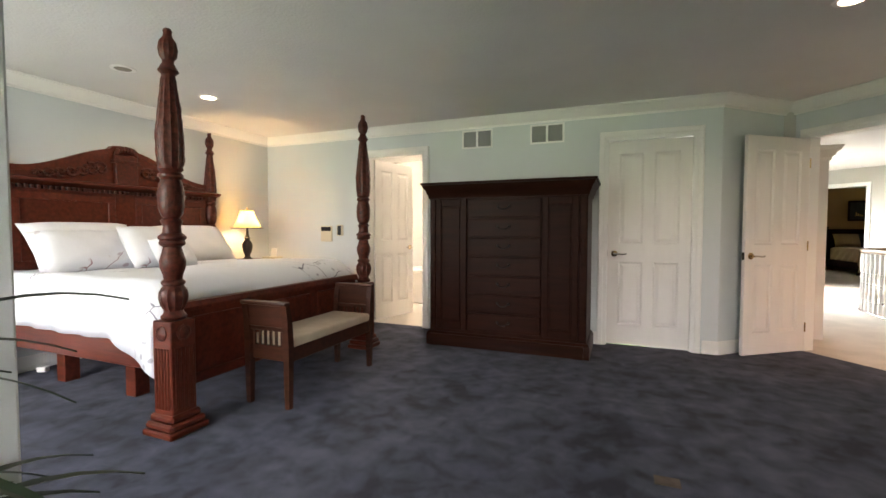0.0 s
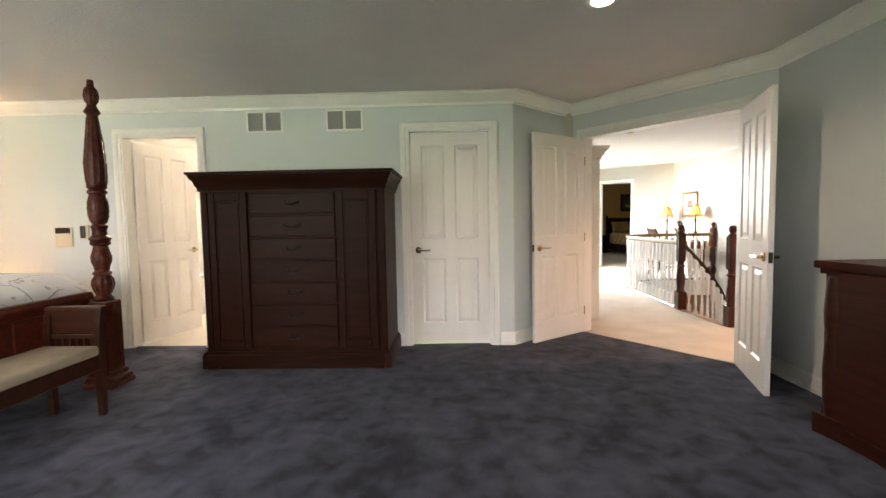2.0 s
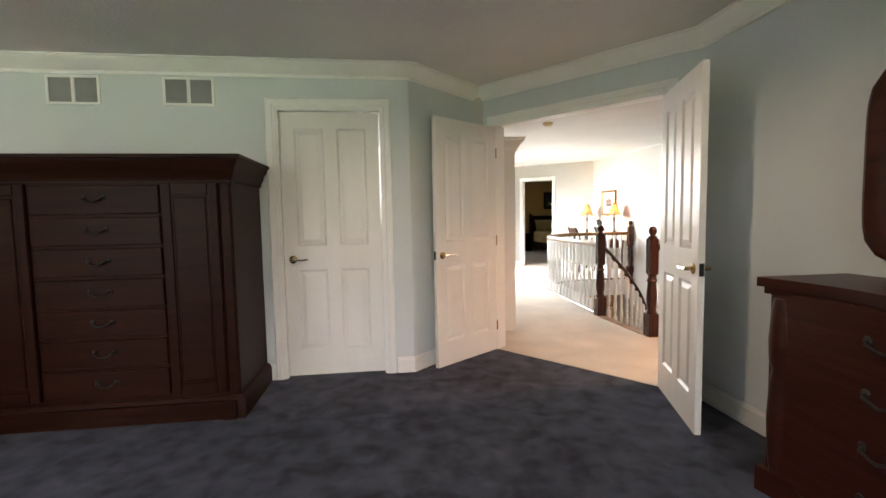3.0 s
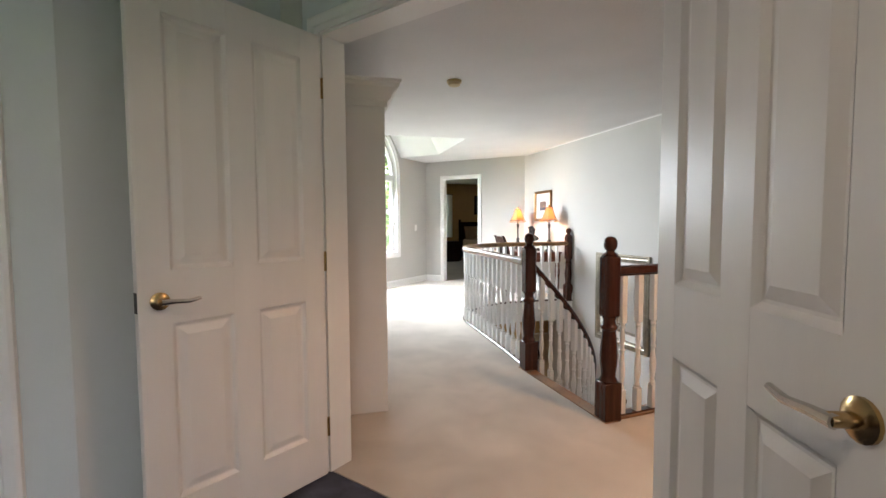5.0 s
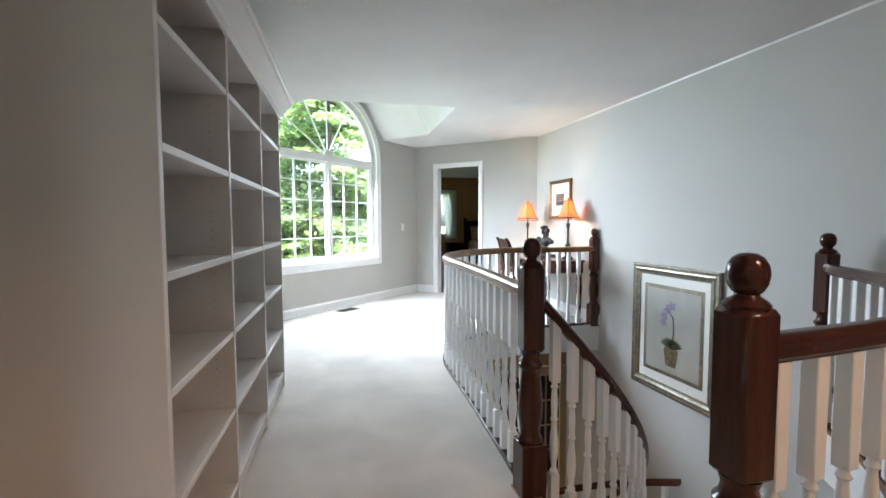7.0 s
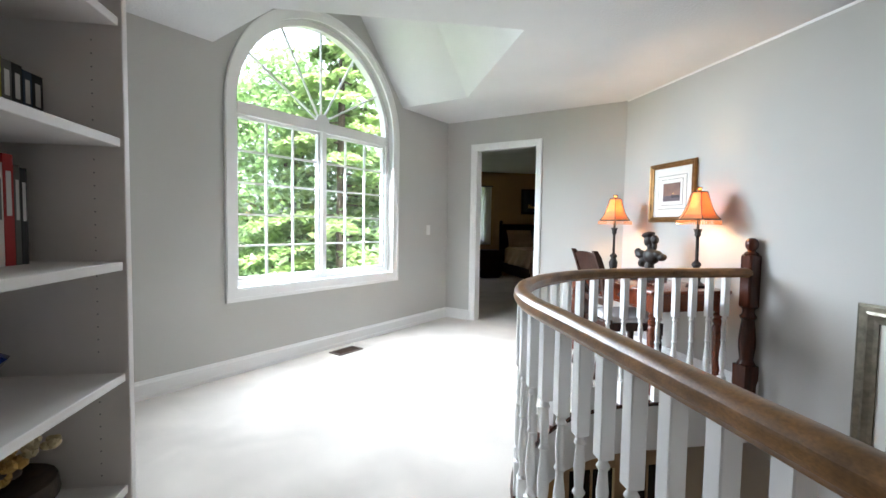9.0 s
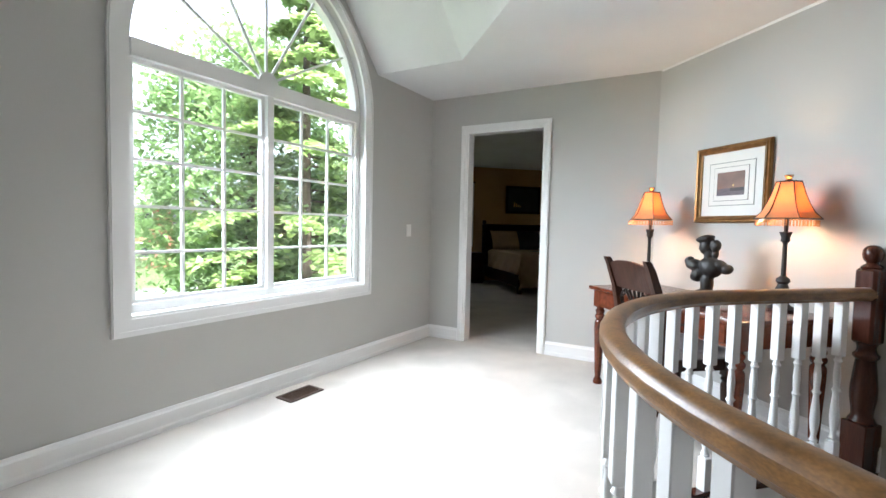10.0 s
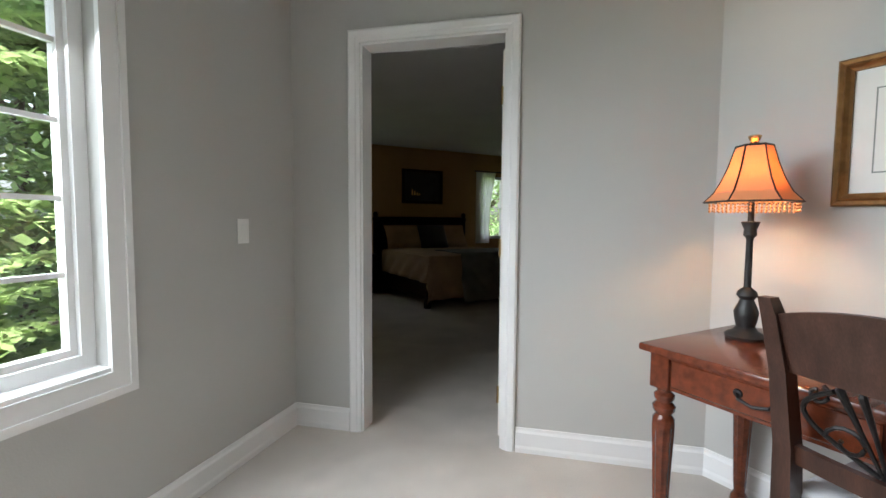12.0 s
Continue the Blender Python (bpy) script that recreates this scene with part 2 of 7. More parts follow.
def sweep(profile, path, closed=False, bm=None, caps=True):
    """A moulding: profile rows of (offset to the left of the path, height) along a path with mitred corners."""
    bm = bm or bmesh.new()
    pts = [Vector(p) if len(p) == 3 else Vector((*p, 0)) for p in path]
    n = len(pts)
    rows = []
    for i, p in enumerate(pts):
        a = (p - pts[i - 1]) if (i or closed) else (pts[1] - p)
        b = (pts[(i + 1) % n] - p) if (i < n - 1 or closed) else (p - pts[i - 1])
        na, nb = Vector((-a.y, a.x)).normalized(), Vector((-b.y, b.x)).normalized()
        mid = (na + nb)
        mid = mid / max(0.2, mid.dot(na)) if mid.length > 1e-6 else na
        rows.append([bm.verts.new((p.x + mid.x * o, p.y + mid.y * o, p.z + h)) for o, h in profile])
    k = len(profile)
    for i in range(n if closed else n - 1):
        u, v = rows[i], rows[(i + 1) % n]
        for j in range(k):
            bm.faces.new((u[j], u[(j + 1) % k], v[(j + 1) % k], v[j]))
    if caps and not closed:
        bm.faces.new(rows[0])
        bm.faces.new(rows[-1][::-1])
    return bm


def tube(path, r, n=8, bm=None):
    """A round bar along a 3D path."""
    bm = bm or bmesh.new()
    pts = [Vector(p) for p in path]
    rings = []
    for i, p in enumerate(pts):
        d = (pts[min(i + 1, len(pts) - 1)] - pts[max(i - 1, 0)]).normalized()
        s = d.cross(Vector((0, 0, 1)))
        s = s.normalized() if s.length > 0.05 else d.cross(Vector((0, 1, 0))).normalized()
        t = s.cross(d)
        rr = r[i] if isinstance(r, (list, tuple)) else r
        rings.append([bm.verts.new(p + rr * (s * math.cos(2 * math.pi * j / n) + t * math.sin(2 * math.pi * j / n))) for j in range(n)])
    for a, b in zip(rings, rings[1:]):
        for j in range(n):
            bm.faces.new((a[j], a[(j + 1) % n], b[(j + 1) % n], b[j]))
    bm.faces.new(rings[0][::-1])
    bm.faces.new(rings[-1])
    return bm


def slab(outline, z0, z1, holes=()):
    """A flat plate with holes, between two heights."""
    bm = bmesh.new()
    edges = []
    for loop in (outline, *holes):
        vs = [bm.verts.new((x, y, z0)) for x, y in loop]
        edges += [bm.edges.new((vs[i], vs[(i + 1) % len(vs)])) for i in range(len(vs))]
    bmesh.ops.triangle_fill(bm, edges=edges, use_beauty=True)
    got = bmesh.ops.extrude_face_region(bm, geom=bm.faces[:])
    bmesh.ops.translate(bm, vec=(0, 0, z1 - z0), verts=[v for v in got["geom"] if isinstance(v, bmesh.types.BMVert)])
    return bm


def along(p0, p1):
    """A frame at p0 whose x runs to p1 and whose y points to the left of it."""
    return pose(p0[0], p0[1], 0, 0, 0, math.degrees(math.atan2(p1[1] - p0[1], p1[0] - p0[0])))


def wall(name, p0, p1, material, label, holes=(), z0=0.0, z1=2.44, thick=0.12):
    """A wall whose inner face runs from p0 to p1 with the room on its left; holes: (from, to, bottom, top) along it."""
    bm = bmesh.new()
    length = math.hypot(p1[0] - p0[0], p1[1] - p0[1])
    s = 0.0
    for a, b, lo, hi in sorted(holes):
        box(bm, s, a, -thick, 0, z0, z1)
        if lo > z0:
            box(bm, a, b, -thick, 0, z0, lo)
        if hi < z1:
            box(bm, a, b, -thick, 0, hi, z1)
        s = b
    box(bm, s, length, -thick, 0, z0, z1)
    bmesh.ops.transform(bm, matrix=along(p0, p1), verts=bm.verts[:])
    return tagged(part(name, bm, material), label, "wall", "", "structure")


def casing(name, p0, p1, a, b, hi, parent=None, w=0.075, depth=0.12, lo=0.0, sill=False, both=True):
    """Door trim on the room side of a wall and the jamb lining inside the opening."""
    m = along(p0, p1)
    ob = thing(name, None, "white painted stepped door casing", "door casing", "", "structure")
    prof = [(0, 0), (0.012, 0), (0.014, w * 0.3), (0.02, w * 0.4), (0.022, w * 0.85), (0.016, w), (0, w)]
    for side in ((1, -1) if both else (1,)):
        bm = bmesh.new()
        rows = []
        for (s, z, ds, dz) in ((a, lo, -1, 0), (a, hi, -1, 1), (b, hi, 1, 1), (b, lo, 1, 0)):
            rows.append([bm.verts.new(m @ Vector((s + ds * o, (t + 0.0) if side > 0 else -depth - t, z + dz * o))) for t, o in prof])
        for u, v in zip(rows, rows[1:]):
            for j in range(len(prof)):
                bm.faces.new((u[j], u[(j + 1) % len(prof)], v[(j + 1) % len(prof)], v[j]))
        bm.faces.new(rows[0])
        bm.faces.new(rows[-1])
        part("casing_trim", bm, TRIM, ob)
    bm = bmesh.new()
    t = 0.012
    box(bm, a, a + t, -depth, 0.0, lo, hi - t, m=m)
    box(bm, b - t, b, -depth, 0.0, lo, hi - t, m=m)
    box(bm, a, b, -depth, 0.0, hi - t, hi, m=m)
    part("jamb", bm, TRIM, ob)
    return ob
# ---------------------------------------------------------------- bedroom shell
H = 2.435
HB = 2.405
BED_ROOM = [(-3.645, -0.8), (3.59, -0.8), (3.59, 5.12), (2.395, 6.55), (1.725, 5.93), (-3.645, 5.93)]
wall("wall_bedroom_south", (-3.645, -0.8), (3.59, -0.8), BLUE_WALL, "pale blue bedroom wall with two unseen window openings", [(0.25, 2.55, 0.5, 2.35), (4.55, 6.15, 0.7, 2.2)])
wall("wall_bedroom_east", (3.59, -0.8), (3.59, 5.12), BLUE_WALL, "pale blue painted bedroom wall behind the dresser")
DW0, DW1 = (3.59, 5.12), (2.395, 6.55)
wall("wall_bedroom_doorway", DW0, DW1, BLUE_WALL, "pale blue angled wall around the open double doors", [(0.235, 1.67, 0, 2.06)], thick=0.13)
wall("wall_bedroom_jog", (2.395, 6.55), (1.725, 5.93), BLUE_WALL, "short angled pale blue wall beside the double doors")
NW0, NW1 = (1.725, 5.93), (-3.645, 5.93)
wall("wall_bedroom_north", NW0, NW1, BLUE_WALL, "pale blue bedroom wall with two doorways", [(0.22, 0.995, 0, 2.07), (3.025, 3.78, 0, 2.07)])
wall("wall_bedroom_west", (-3.645, 5.93), (-3.645, -0.8), BLUE_WALL, "pale blue bedroom wall behind the headboard")
tagged(part("wall_partition", boxed(-0.575, -0.455, -0.8, 1.76, 0, H, 0.008), BLUE_WALL), "end of a pale blue partition wall", "wall", "", "structure")
tagged(part("floor_bedroom", slab([(-3.765, -0.92), (3.705, -0.92), (3.705, 4.99), (2.405, 6.55), (2.355, 6.58), (1.685, 5.99), (-3.765, 5.99)], -0.2, 0.0), BLUE_CARPET),
       "blue-grey cut-pile carpet with brushed marks", "carpet", "", "structure")
tagged(part("ceiling_bedroom", slab([(-3.765, -0.92), (3.705, -0.92), (3.705, 5.12), (2.445, 6.63), (2.355, 6.64), (1.675, 6.01), (-3.765, 6.01)], HB, HB + 0.12), CEILING),
       "stippled off-white bedroom ceiling", "ceiling", "", "structure")
CROWN = [(0, 0), (0.0, -0.11), (0.012, -0.11), (0.016, -0.09), (0.034, -0.078), (0.05, -0.05), (0.078, -0.028), (0.084, -0.012), (0.10, -0.008), (0.10, 0)]
tagged(part("crown_moulding_bedroom", sweep(CROWN, [(x, y, HB - 0.001) for x, y in BED_ROOM], True), TRIM, None, "", True), "white stepped crown moulding round the bedroom ceiling", "crown moulding", "", "structure")
BASE = [(0, 0), (0, 0.124), (0.006, 0.124), (0.009, 0.110), (0.015, 0.100), (0.015, 0.035), (0.019, 0.022), (0.019, 0)]


def baseboard(name, path):
    return tagged(part(name, sweep(BASE, path), TRIM), "white profiled baseboard", "baseboard", "", "structure")


baseboard("baseboard_east", [(3.59, -0.8), (3.59, 5.12), (3.525, 5.198)])
baseboard("baseboard_jog", [(2.475, 6.454), (2.395, 6.55), (1.725, 5.93), (1.595, 5.93)])
baseboard("baseboard_north", [(0.695, 5.93), (-1.195, 5.93)])
baseboard("baseboard_west", [(-2.095, 5.93), (-3.645, 5.93), (-3.645, -0.8)])
casing("door_casing_closet", NW0, NW1, 0.22, 0.995, 2.07)
casing("door_casing_bathroom", NW0, NW1, 3.025, 3.78, 2.07)
casing("door_casing_double", DW0, DW1, 0.235, 1.67, 2.06, depth=0.13)

# ---------------------------------------------------------------- closed spaces beyond
wall("wall_closet_back", (2.305, 6.9), (0.105, 6.9), BLUE_WALL, "plain closet back wall")
# bathroom
wall("wall_bathroom_north", (0.105, 8.6), (-4.095, 8.6), GREIGE, "plain bathroom wall behind the tub", z0=-0.2)
wall("wall_bathroom_west", (-4.095, 8.6), (-4.095, 6.05), GREIGE, "plain bathroom side wall", z0=-0.2)
wall("wall_bathroom_east", (0.105, 6.05), (0.105, 8.6), GREIGE, "plain bathroom side wall", z0=-0.2)
tagged(part("floor_bathroom", slab([(-4.195, 5.99), (0.205, 5.99), (0.205, 8.7), (-4.195, 8.7)], -0.2, -0.004), TILE), "pale tiled bathroom floor", "floor", "", "structure")
tagged(part("ceiling_bathroom", slab([(-4.195, 6.02), (1.625, 6.02), (1.625, 8.7), (-4.195, 8.7)], H + 0.002, H + 0.12), CEILING), "white bathroom ceiling", "ceiling", "", "structure")

# ---------------------------------------------------------------- hall shell
CX, CY, RO, RI = 4.25, 8.5, 1.98, 0.97
C1, C2, C0 = (4.52, 13.25), (6.09, 11.86), (0.54, 9.27)
HALL_Z = 0.0
well = [(4.10, 7.52), (4.16, 6.55)]
well += [(CX + (RO - 0.05) * math.cos(radians(a)), CY + (RO - 0.05) * math.sin(radians(a))) for a in range(-85, -19, 5)]
well += [(6.36, 7.9), (6.30, 10.335)]
ARC = [(5.295 + 1.16 * math.cos(radians(a)), 9.172 + 1.16 * math.sin(radians(a))) for a in range(90, 181, 6)]
LEAD = [(4.10, 7.52), (4.12, 8.0), (4.13, 8.4), (4.135, 8.8)]
well += ARC + LEAD[:0:-1]
hall_out = [(2.405, 6.56), (3.712, 4.996), (3.705, 4.1), (8.1, 4.1), (8.1, 7.67), (6.40, 7.67), (6.28, 11.95), (4.5, 13.35), (0.3, 9.2), (2.3, 9.2)]
tagged(part("floor_hall", slab(hall_out, -0.28, 0.0, [well]), CREAM_CARPET), "cream hall carpet round the stairwell", "carpet", "", "structure")
wall("wall_hall_bookcase", (2.44, 9.27), (2.44, 6.5), GREIGE, "greige wall behind the bookcase")
wall("wall_hall_niche", C0, (2.44, 9.27), GREIGE, "plain greige return wall")
wall("wall_hall_stair", (6.33, 7.55), C2, GREIGE, "tall greige stairwell wall with a framed picture", z0=-2.9, thick=0.14)
wall("wall_hall_end", C2, C1, GREIGE, "greige wall with an open doorway", [(0.93, 1.695, 0, 2.08)])
wall("wall_hall_side_door", (8.1, 7.55), (6.45, 7.55), GREIGE, "greige wall with a white door", [(0.72, 1.46, 0, 2.05)])
wall("wall_hall_east", (8.1, 4.1), (8.1, 7.55), GREIGE, "plain greige wall")
wall("wall_hall_south", (3.715, 4.1), (8.1, 4.1), GREIGE, "plain greige wall")

# window wall with the arched opening; s runs from the corner by the far door
WW = along(C1, C0)
WLEN = math.hypot(C1[0] - C0[0], C1[1] - C0[1])
WS, WHALF, WLO, WSPRING = 1.905, 0.875, 0.64, 2.06
bm = bmesh.new()
box(bm, 0, WS - WHALF, -0.16, 0, 0, 2.9)
box(bm, WS + WHALF, WLEN, -0.16, 0, 0, 2.44)
box(bm, WS - WHALF, WS + WHALF, -0.16, 0, 0, WLO)
box(bm, WS + WHALF, WS + WHALF + 0.4, -0.16, 0, 2.44, 2.9)
NA = 24
for y in (0, -0.16):
    ring = []
    for i in range(NA + 1):
        a = math.pi * i / NA
        p = (WS - WHALF * math.cos(a), WSPRING + WHALF * math.sin(a))
        ring.append((bm.verts.new((p[0], y, p[1])), bm.verts.new((p[0], y, 3.9))))
    for (a, b), (c, d) in zip(ring, ring[1:]):
        bm.faces.new((a, b, d, c))
    for s0, s1 in ((0.2, WS - WHALF), (WS + WHALF, WS + WHALF + 0.6)):
        q = [bm.verts.new((s, y, z)) for s, z in ((s0, 2.9), (s1, 2.9), (s1, 3.9), (s0, 3.9))]
        bm.faces.new(q)
    if y == 0:
        keep = ring
    else:
        for (a, _), (c, _), (e, _), (g, _) in zip(keep, keep[1:], ring, ring[1:]):
            bm.faces.new((a, c, g, e))
bmesh.ops.transform(bm, matrix=WW, verts=bm.verts[:])
tagged(part("wall_hall_window", bm, GREIGE), "greige wall with a tall arched window", "wall", "", "structure")


def wp(w, n, z=None):
    """Plan point: w along the window wall from the window's middle towards the far door, n into the hall."""
    v = WW @ Vector((WS - w, n, 0))
    return (v.x, v.y) if z is None else (v.x, v.y, z)


dormer = [wp(1.03, -0.02), wp(1.08, 0.80), wp(0.0, 1.92), wp(-1.08, 0.80), wp(-1.03, -0.02)]
ceil_out = [(2.465, 6.64), (3.715, 5.14), (3.715, 4.0), (8.2, 4.0), (8.2, 7.68), (6.4, 7.68), (6.4, 11.93)]
ceil_out += [wp(WS + 0.1, -0.1), wp(1.03, -0.06), wp(1.03, -0.02)] + dormer[1:4] + [wp(-1.03, -0.02), wp(-1.03, -0.06), wp(-3.8, -0.1), (2.33, 9.27), (2.33, 6.68)]
tagged(part("ceiling_hall", slab(ceil_out, H, H + 0.1), CEILING), "white stippled hall ceiling with a dormer recess", "ceiling", "", "structure")
bm = bmesh.new()
HT = 3.62
v = {k: bm.verts.new(p) for k, p in dict(b=wp(1.03, 0.0, H), a=wp(1.08, 0.8, H), c=wp(0, 1.92, H), a2=wp(-1.08, 0.8, H), b2=wp(-1.03, 0, H), p=wp(0, 0, HT), r=wp(0, 0.75, HT)).items()}
for f in ("b a r p", "a c r", "c a2 r", "a2 b2 p r"):
    bm.faces.new([v[k] for k in f.split()])
dm = part("ceiling_dormer", bm, CEILING)
dm.modifiers.new("thickness", "SOLIDIFY").thickness = 0.06
dm.modifiers["thickness"].offset = 1
tagged(dm, "white sloping dormer ceiling over the arched window", "ceiling", "", "structure")
baseboard("baseboard_window_wall", [(*wp(WS, 0),), (*wp(-3.5, 0),)])
EN = along(C2, C1)


def ep(s, n=0.0):
    v = EN @ Vector((s, n, 0))
    return (v.x, v.y)


baseboard("baseboard_hall_end", [(6.177, 10.3), C2, ep(0.862)])
baseboard("baseboard_hall_corner", [ep(1.763), C1])
baseboard("baseboard_side_door", [(6.57, 7.55), (6.33, 7.55), (6.311, 7.9)])
casing("door_casing_far_bedroom", C2, C1, 0.93, 1.695, 2.08, w=0.064)
casing("door_casing_side", (8.1, 7.55), (6.39, 7.55), 0.72, 1.46, 2.05, both=False)
tagged(part("ceiling_bead_hall", sweep([(0, 0), (0, -0.014), (0.008, -0.012), (0.013, 0)], [(6.328, 7.6, H), (6.095, 11.85, H)]), TRIM), "thin white bead between wall and ceiling", "trim", "", "structure")

# ---------------------------------------------------------------- lower floor seen down the stairwell
tagged(part("floor_lower", slab([(1.5, 4.0), (8.2, 4.0), (8.2, 13.2), (1.5, 13.2)], -2.95, -2.72), OAK_FLOOR), "polished wood floor of the lower hall", "floor", "", "structure")
wall("wall_lower_north", (6.25, 11.0), (1.5, 11.0), OCHRE, "tan lower wall with a glazed door", [(0.1, 1.2, -2.72, -0.68)], z0=-2.72, z1=-0.28)
wall("wall_lower_west", (1.5, 11.0), (1.5, 4.1), GREIGE, "plain lower hall wall", z0=-2.72, z1=-0.28)
wall("wall_lower_south", (1.5, 4.1), (6.25, 4.1), GREIGE, "plain lower hall wall", z0=-2.72, z1=-0.28)
wall("wall_lower_east", (6.25, 4.1), (6.25, 7.55), GREIGE, "plain lower hall wall", z0=-2.72, z1=-0.28)
tagged(part("ceiling_lower", slab([(1.4, 4.0), (3.9, 4.0), (3.9, 12.2), (1.4, 12.2)], -0.30, -0.285), CEILING), "lower hall ceiling", "ceiling", "", "structure")
# added fill without a fixture, keeps the lower hall dimly warm
lamp("lower_room_light", "AREA", look((3.0, 10.8, -0.4), (3.0, 10.8, -2)), 25, (1, 0.8, 0.55), size=(0.5, 0.5))

# ---------------------------------------------------------------- far bedroom
def fb(s, n):
    """Plan point in the far bedroom: s along the doorway wall, n beyond it."""
    return ep(s, -n)


FY = 17.85  # the far bedroom stands square to the house
wall("wall_far_bedroom_end", (10.2, FY), (4.7, FY), OCHRE, "ochre yellow wall behind the far bed", [(0.35, 1.47, 0.82, 2.02), (3.95, 4.95, 0.82, 2.02)])
wall("wall_far_bedroom_left", (4.7, FY), (4.7, 13.2), OCHRE, "ochre yellow bedroom wall", thick=0.1)
wall("wall_far_bedroom_near", (6.12, 12.0), (10.2, 12.0), OCHRE, "ochre yellow bedroom wall", thick=0.1)
wall("wall_far_bedroom_right", (10.2, 12.0), (10.2, FY), OCHRE, "ochre yellow bedroom wall")
tagged(part("floor_far_bedroom", slab([fb(-0.15, 0.06), (10.3, 11.92), (10.3, 17.95), (4.6, 17.95), fb(2.15, 0.06)], -0.28, -0.003), CREAM_CARPET), "cream carpet of the far bedroom", "carpet", "", "structure")
tagged(part("ceiling_far_bedroom", slab([fb(-0.15, 0.125), (10.3, 11.92), (10.3, 17.95), (4.6, 17.95), fb(2.15, 0.125)], H, H + 0.1), CEILING), "far bedroom ceiling", "ceiling", "", "structure")
# ---------------------------------------------------------------- doors


def door_leaf(name, m, width, label, flip=False, height=2.03, handle=True, hinges=True, back=True):
    """Four-panel door: hinged at x = 0, closing edge at x = width, thickness about y = 0."""
    ob = thing(name, m, label, "door", "", "structure")
    st, t, core = 0.105, 0.0175, 0.005
    bm = bmesh.new()
    mid = width / 2
    rails = [(0.012, 0.215), (0.845, 1.035), (height - 0.125, height)]
    box(bm, 0.002, width - 0.002, -core, core, 0.014, height - 0.002)
    for a, b in ((0, st), (width - st, width), (mid - 0.052, mid + 0.052)):
        box(bm, a, b, -t, t, 0.012, height, 0.0025)
    for z0, z1 in rails:
        box(bm, 0.01, width - 0.01, -t + 0.0004, t - 0.0004, z0, z1, 0.0025)
    part("door_frame", bm, DOOR_WHITE, ob)
    cells = [(st, mid - 0.052), (mid + 0.052, width - st)]
    for z0, z1 in ((0.215, 0.845), (1.035, height - 0.125)):
        for x0, x1 in cells:
            bm = bmesh.new()
            rings = []
            for sgn in (1, -1):
                for inset, d in ((0.0, t - 0.001), (0.005, t - 0.006), (0.012, core + 0.001), (0.019, core + 0.001), (0.046, t - 0.002)):
                    rings.append([bm.verts.new((x, sgn * d, z)) for x, z in ((x0 + inset, z0 + inset), (x1 - inset, z0 + inset), (x1 - inset, z1 - inset), (x0 + inset, z1 - inset))])
                for a, b in zip(rings[-5:], rings[-4:]):
                    for i in range(4):
                        bm.faces.new((a[i], a[(i + 1) % 4], b[(i + 1) % 4], b[i]))
                bm.faces.new(rings[-1])
            part("panel", bm, DOOR_WHITE, ob)
    if handle:
        for side in ((1, -1) if back else (1,)):
            bmh = side
            h = width - 0.065
            hd = part("door_handle", lathe([(0.0, 0), (0.031, 0.0), (0.031, 0.006), (0.022, 0.012), (0.011, 0.014), (0.011, 0.045), (0, 0.047)], 16,
                                           m=pose(h, side * t, 0.93, -90 * side)), BRASS, ob, "brass lever handle with a round rose", True)
            part("lever", tube([(h + 0.008, side * (t + 0.042), 0.93), (h - 0.03, side * (t + 0.046), 0.93), (h - 0.075, side * (t + 0.048), 0.926), (h - 0.115, side * (t + 0.045), 0.932)],
                               [0.011, 0.009, 0.008, 0.007], 8), CHROME, hd, "", True)
        part("latch_plate", boxed(width - 0.0005, width + 0.002, -0.012, 0.012, 0.895, 0.965), BLACK_IRON, ob)
    if hinges:
        for z in (0.24, 1.02, 1.80):
            part("hinge", lathe([(0.006, z - 0.045), (0.006, z + 0.045)], 8, m=Matrix.Translation((-0.004, t + 0.002, 0))), BLACK_IRON if name == "door_bathroom" else BRASS, ob)
    return ob


def leaf_at(hinge, free):
    return pose(hinge[0], hinge[1], 0, 0, 0, math.degrees(math.atan2(free[1] - hinge[1], free[0] - hinge[0])))


door_leaf("door_double_left", leaf_at((2.505, 6.375), (1.892, 5.922)), 0.74, "open white four-panel double-door leaf with lever handle")
door_leaf("door_double_right", leaf_at((3.432, 5.288), (3.208, 4.61)), 0.715, "open white four-panel double-door leaf with lever handle")
door_leaf("door_closet", pose(1.49, 5.972, 0, 0, 0, 180), 0.745, "closed white four-panel closet door with lever handle", height=2.05, back=False, hinges=False)
door_leaf("door_bathroom", leaf_at((-2.04, 6.055), (-1.855, 6.76)), 0.73, "white four-panel bathroom door standing open", height=2.05)
door_leaf("door_hall_side", pose(7.365, 7.60, 0, 0, 0, 180), 0.715, "closed white four-panel hall door", height=2.045, back=False, hinges=False)
fdm = EN @ pose(0.945, -0.105, 0, 0, 0, -97)
door_leaf("door_far_bedroom", fdm, 0.71, "white bedroom door swung open against the wall", hinges=True)

# ---------------------------------------------------------------- arched window
win = thing("window_arched", WW @ pose(WS, 0, 0), "tall white arched window with divided panes and a sunburst top", "window", "", "structure")


def arch_ring(r0, r1, y0, y1, n=28, z=WSPRING):
    bm = bmesh.new()
    rows = []
    for i in range(n + 1):
        a = math.pi * i / n
        c, s = math.cos(a), math.sin(a)
        rows.append([bm.verts.new((r * c, y, z + r * s)) for r, y in ((r0, y0), (r1, y0), (r1, y1), (r0, y1))])
    for a, b in zip(rows, rows[1:]):
        for j in range(4):
            bm.faces.new((a[j], a[(j + 1) % 4], b[(j + 1) % 4], b[j]))
    bm.faces.new(rows[0])
    bm.faces.new(rows[-1])
    return bm


